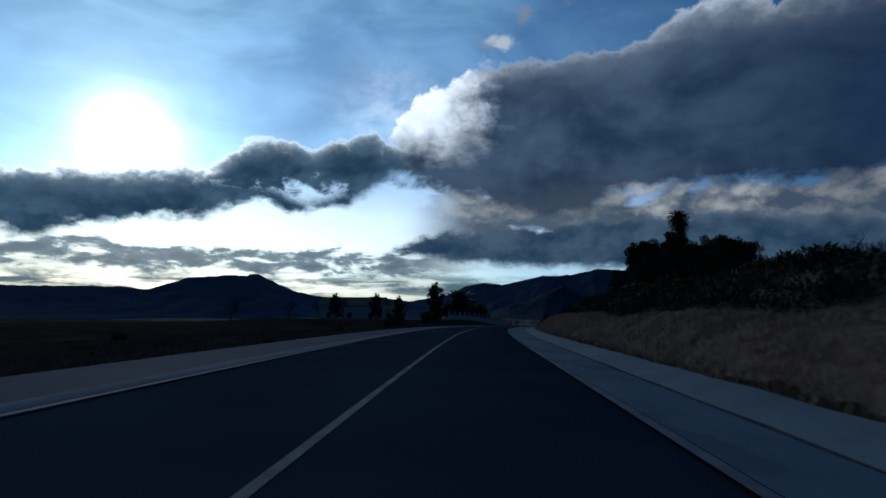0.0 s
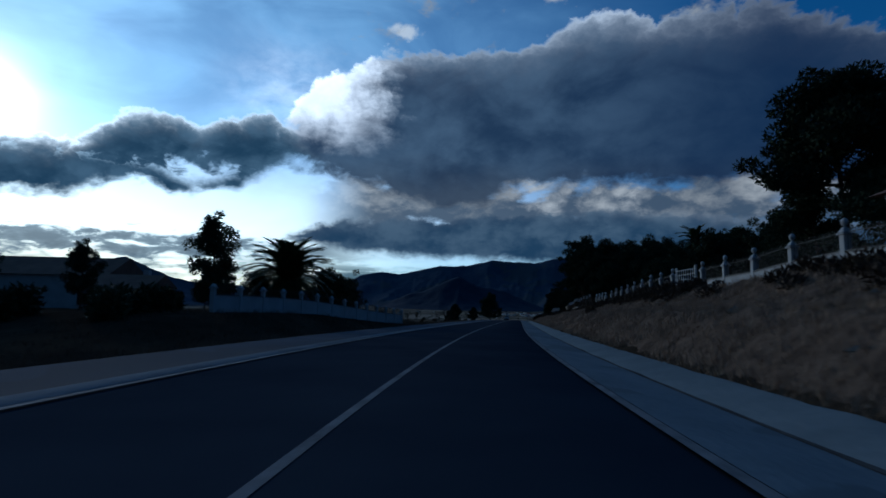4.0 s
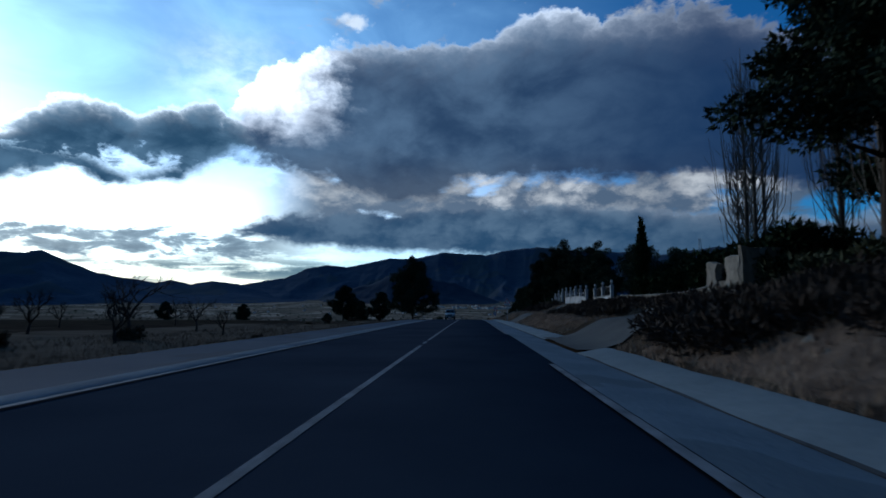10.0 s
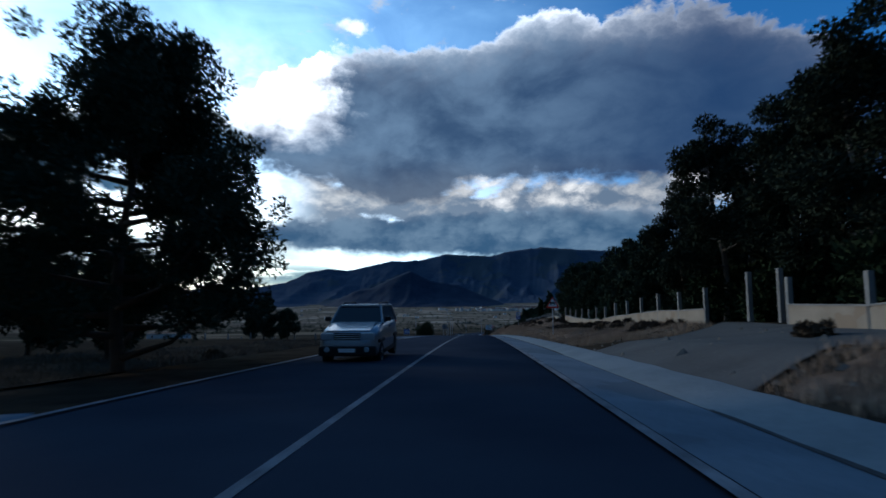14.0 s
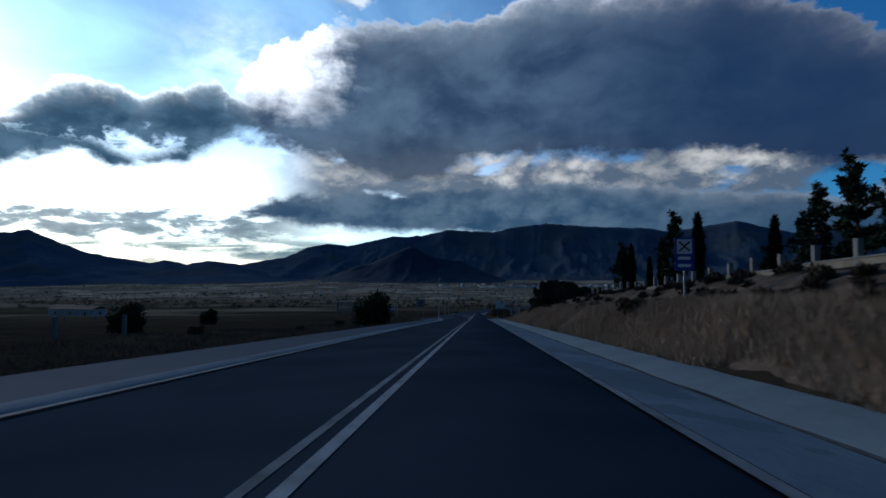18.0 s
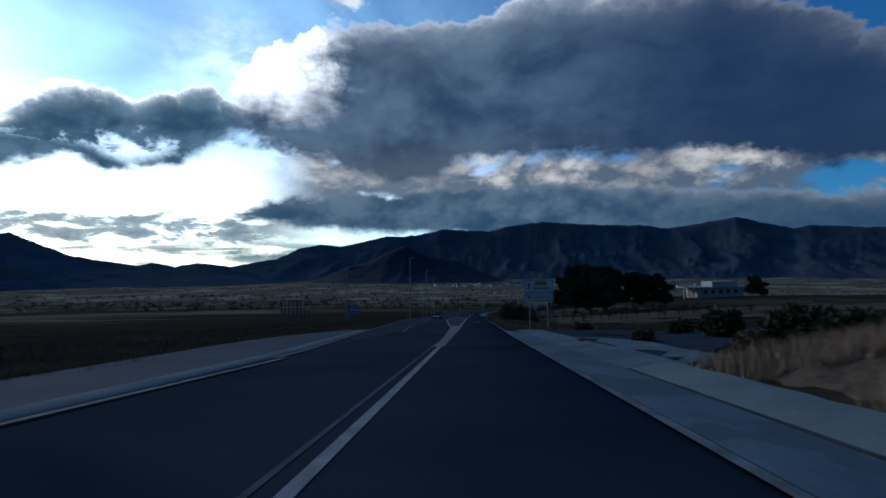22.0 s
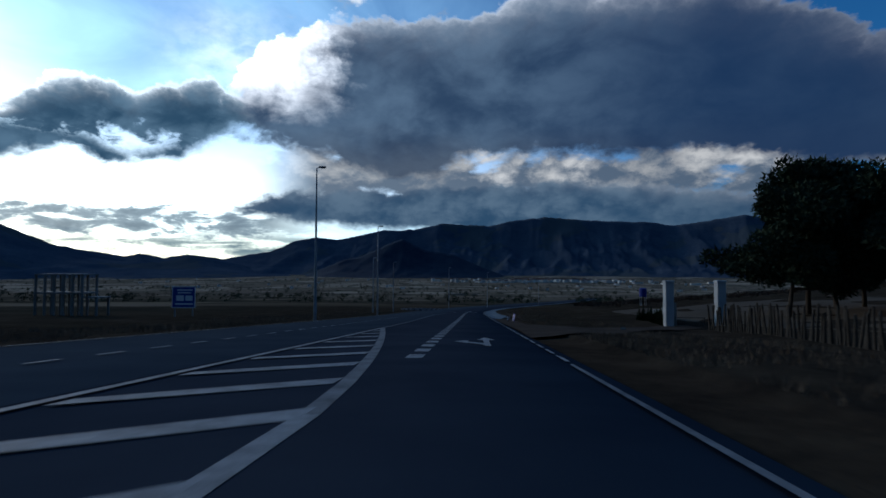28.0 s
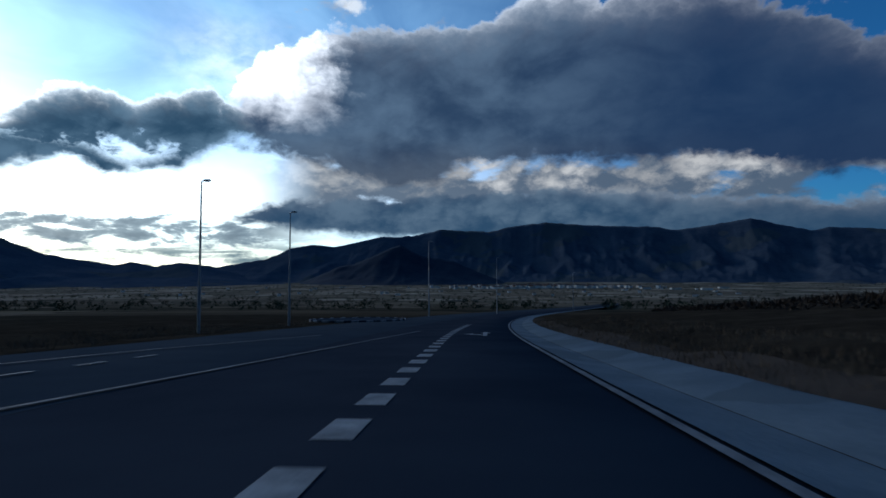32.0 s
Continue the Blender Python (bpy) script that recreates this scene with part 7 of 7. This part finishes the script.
# flat-roofed building beyond the orchard
b = thing("villa", on_ground(655, 92, 6, 0.6), "flat-roofed pale building with an open porch", "house", "houses")
part("wall", box(18, 9, 4.2, x=3, z=-1.5), RENDER_WHITE, b)
part("upper_storey", box(10, 8, 2.4, x=5, z=2.702), RENDER_WHITE, b)
part("roof_slab", box(25, 10.5, 0.3, x=0.5, z=2.71 - 0.005, bevel=0.03), RENDER_WHITE, b)
for k in range(4):
    part("column", box(0.4, 0.4, 4.2, x=-11.5 + k * 1.8, y=-4.5, z=-1.5), RENDER_WHITE, b)
for x in (-3, 0, 3, 6, 9):
    window(b, x, -4.52, 0.6, 1.3, 1.3, 0)

# unfinished concrete frame
fr = thing("concrete_frame", on_ground(652, -73.5, 4, 0.9), "unfinished two-storey concrete building frame", "building frame")
part("floor_slab", box(8.6, 4.4, 0.3, z=3.0, bevel=0.02), CAST, fr)
part("roof_slab", box(8.6, 4.4, 0.25, z=6.3, bevel=0.02), CAST, fr)
for i in range(6):
    for j in range(2):
        x, y = -4.1 + i * 1.64, -2.0 + j * 4.0
        part("column", box(0.32, 0.32, 4.6, x=x, y=y, z=-1.6), CAST, fr)
        part("column", box(0.32, 0.32, 3.0, x=x, y=y, z=3.3), CAST, fr)
part("annex_slab", box(2.4, 4, 0.25, x=5.6, z=2.2), CAST, fr)
for x, y in ((6.5, -1.7), (6.5, 1.7)):
    part("column", box(0.3, 0.3, 3.8, x=x, y=y, z=-1.6), CAST, fr)

# lattice mast behind the trees
mast = thing("lattice_mast", on_ground(330, 55.3), "slim steel lattice mast behind trees", "mast")
for a in (0, 120, 240):
    v, f = [], []
    tube(v, f, [Vector((0.45 * math.cos(radians(a)), 0.45 * math.sin(radians(a)), -0.5)), Vector((0.3 * math.cos(radians(a)), 0.3 * math.sin(radians(a)), 17.5))], [0.06, 0.05], 5)
    part("leg", mesh_of("leg", v, f, STEEL), STEEL, mast)
v, f = [], []
for k in range(28):
    a, b2 = 120 * k, 120 * (k + 1)
    r0 = 0.45 - 0.005 * k
    bar(v, f, Vector((r0 * math.cos(radians(a)), r0 * math.sin(radians(a)), k * 0.62)), Vector((r0 * math.cos(radians(b2)), r0 * math.sin(radians(b2)), (k + 1) * 0.62)), 0.025)
part("bracing", mesh_of("bracing", v, f, STEEL), STEEL, mast)

# the town in the plain
rng = np.random.default_rng(77)


def plain_pose(x, y, turn):
    return Matrix.Translation((x, y, lerp_table(PLAIN, max(y, 0.7 * abs(x))) + noise.noise((x * 0.002, y * 0.002, 0)) * 5 - 0.3)) @ pose(0, 0, 0, 0, 0, turn)


def town_house(w, d, h, flat):
    root = thing("town_house", Matrix(), "small pale town house far off in the plain", "house", "houses of the town")
    part("wall", box(w, d, h), TOWN_WHITE, root)
    b = bmesh.new()
    r = 0.3 if flat else 2.0
    vs = [b.verts.new(c) for c in ((-w / 2 - 0.3, -d / 2 - 0.3, h), (w / 2 + 0.3, -d / 2 - 0.3, h), (w / 2 + 0.3, d / 2 + 0.3, h), (-w / 2 - 0.3, d / 2 + 0.3, h), (-w / 2 - 0.3, 0, h + r), (w / 2 + 0.3, 0, h + r))]
    for q in ((0, 1, 5, 4), (2, 3, 4, 5), (0, 4, 3), (1, 2, 5), (0, 3, 2, 1)):
        b.faces.new([vs[i] for i in q])
    part("roof", b, TILE, root)
    return root


models = [town_house(10, 9, 6, False), town_house(14, 9, 5, True), town_house(8, 8, 7.5, False), town_house(40, 16, 6.5, True)]
used = [False] * 4


def settle(k, m):
    if not used[k]:
        models[k].matrix_basis = m
        used[k] = True
    else:
        keep = models[k].matrix_basis.copy()
        models[k].matrix_basis = Matrix()
        copy_thing(models[k], m)
        models[k].matrix_basis = keep


for k in range(290):
    y = 2400 + rng.uniform(0, 190)
    az_ = rng.normal(6.2, 3.4)
    settle(int(rng.integers(0, 3)), plain_pose(-22 + math.tan(radians(az_)) * (y - 420), y, rng.uniform(15, 42)) @ Matrix.Scale(rng.uniform(0.9, 1.5), 4))
for k in range(46):
    y = rng.uniform(1700, 2750)
    az_ = rng.uniform(-34, 26)
    settle(int(rng.integers(0, 3)), plain_pose(-22 + math.tan(radians(az_)) * (y - 420), y, rng.uniform(-40, 40)) @ Matrix.Scale(0.75, 4))
for az_, y in ((15.5, 2350), (18, 2320), (20.5, 2300), (17, 2500), (22, 2450), (-4, 2600), (-2, 2550), (13, 2400)):
    settle(3, plain_pose(-22 + math.tan(radians(az_)) * (y - 420), y, rng.uniform(-15, 15)) @ Matrix.Scale(0.8, 4))

# scattered dark trees over the plain
count = 2600
clumps = []
for k in range(count):
    y = 900 + 2300 * rng.uniform(0, 1) ** 1.2
    x = -22 + math.tan(radians(rng.uniform(-44, 40))) * (y - 300)
    if -45 < x < 40 and y < 900:
        continue
    z = lerp_table(PLAIN, max(y, 0.7 * abs(x))) + noise.noise((x * 0.002, y * 0.002, 0)) * 5
    if y < 1000:
        z = ground_z(min(y + 10, 990), x + 22)
    r = rng.uniform(1.2, 3.4)
    clumps.append((x, y, z + r * 0.7, r, 0.8))
tagged(new("plain_trees", leaf_mass("plain_trees", clumps, 60000, 0.95, NEEDLES, rng, 1.3, 0.4)), "scattered dark trees over the plain", "trees", kind="stuff")

# rows of vines right of the road's end
clumps = []
for i in range(16):
    for j in range(44):
        s, lat = 655 + j * 2.4, 26 + i * 5.0
        x, y = ground_xy(s, lat)
        clumps.append((x, y, ground_z(s, lat) + 0.35, 0.5, 0.8))
tagged(new("vineyard_rows", leaf_mass("vineyard_rows", clumps, 26000, 0.16, SCRUB, rng, 3.0, 0.9)), "brown rows of leafless vines in a field", "vines", kind="stuff")

# ---------------------------------------------------------------- grass and stones


def on_drive(s, lat):
    return any(l0 < lat < l1 and lerp_table(near, lat) - 0.2 < s < lerp_table(far, lat) + 0.2 for l0, l1, near, far in DRIVES)


def grass(name, n, s0, s1, l0, l1, tall, label, seed, bias=1.0, material=GRASS):
    rg = np.random.default_rng(seed)
    v, f = [], []
    for k in range(n):
        s = rg.uniform(s0, s1)
        lat = l0 + (l1 - l0) * rg.uniform(0, 1) ** bias
        if noise.noise((s * 0.22, lat * 0.35, seed)) < -0.34 or on_drive(s, lat):
            continue
        x, y = ground_xy(s, lat)
        z = ground_z(s, lat) - 0.03
        for _ in range(4):
            a = rg.uniform(0, 6.28)
            h = tall * rg.uniform(0.4, 1.2)
            ox, oy = rg.normal(size=2) * 0.10
            wx, wy = math.cos(a) * 0.013, math.sin(a) * 0.013
            lx, ly = rg.normal(size=2) * h * 0.35
            b0 = len(v)
            v += [(x + ox - wx, y + oy - wy, z), (x + ox + wx, y + oy + wy, z), (x + ox + lx, y + oy + ly, z + h)]
            f.append((b0, b0 + 1, b0 + 2))
    tagged(new(name, mesh_of(name, v, f, material)), label, "grass", kind="stuff")


grass("bank_grass", 49000, -10, 217, 4.75, 12.5, 0.30, "dry yellow grass on the roadside bank", 1, 1.1)
grass("bank_grass", 24000, 228, 345, 4.8, 12.5, 0.28, "dry yellow grass on the roadside bank", 2, 1.1)
grass("bank_grass", 48000, 345, 452, 4.75, 9.5, 0.44, "dry yellow grass on the rising bank", 3, 1.1)
grass("verge_grass", 9000, 482, 700, 4.9, 13.0, 0.30, "short withered grass on the verge", 4, 1.3, GRASS_DARK)
grass("field_grass", 30000, 0, 455, -24.0, -9.2, 0.34, "withered grass beyond the gutter", 5, 1.0, GRASS_DARK)
grass("field_grass", 7000, 455, 700, -34.0, -15.0, 0.45, "tall withered grass beside the junction", 6, 1.0, GRASS_DARK)

sv, sf = [], []
rg = np.random.default_rng(9)
for k in range(4200):
    s, lat = rg.choice([rg.uniform(60, 205), rg.uniform(150, 216), rg.uniform(228, 300), rg.uniform(300, 446)]), rg.uniform(4.9, 12.0)
    x, y = ground_xy(s, lat)
    z = ground_z(s, lat)
    r = rg.uniform(0.03, 0.11) * (2.2 if rg.uniform() < 0.10 else 1.0)
    b0 = len(sv)
    dirs = ((1, 0, 0), (0, 1, 0), (-1, 0, 0), (0, -1, 0), (0, 0, 0.8), (0, 0, -0.6))
    sv += [(x + d[0] * r * rg.uniform(0.6, 1.2), y + d[1] * r * rg.uniform(0.6, 1.2), z + d[2] * r * rg.uniform(0.6, 1.2)) for d in dirs]
    sf += [(b0 + i, b0 + (i + 1) % 4, b0 + 4) for i in range(4)] + [(b0 + (i + 1) % 4, b0 + i, b0 + 5) for i in range(4)]
tagged(new("loose_stones", mesh_of("loose_stones", sv, sf, STONE)), "loose pale stones scattered on the bank", "stones", kind="stuff")
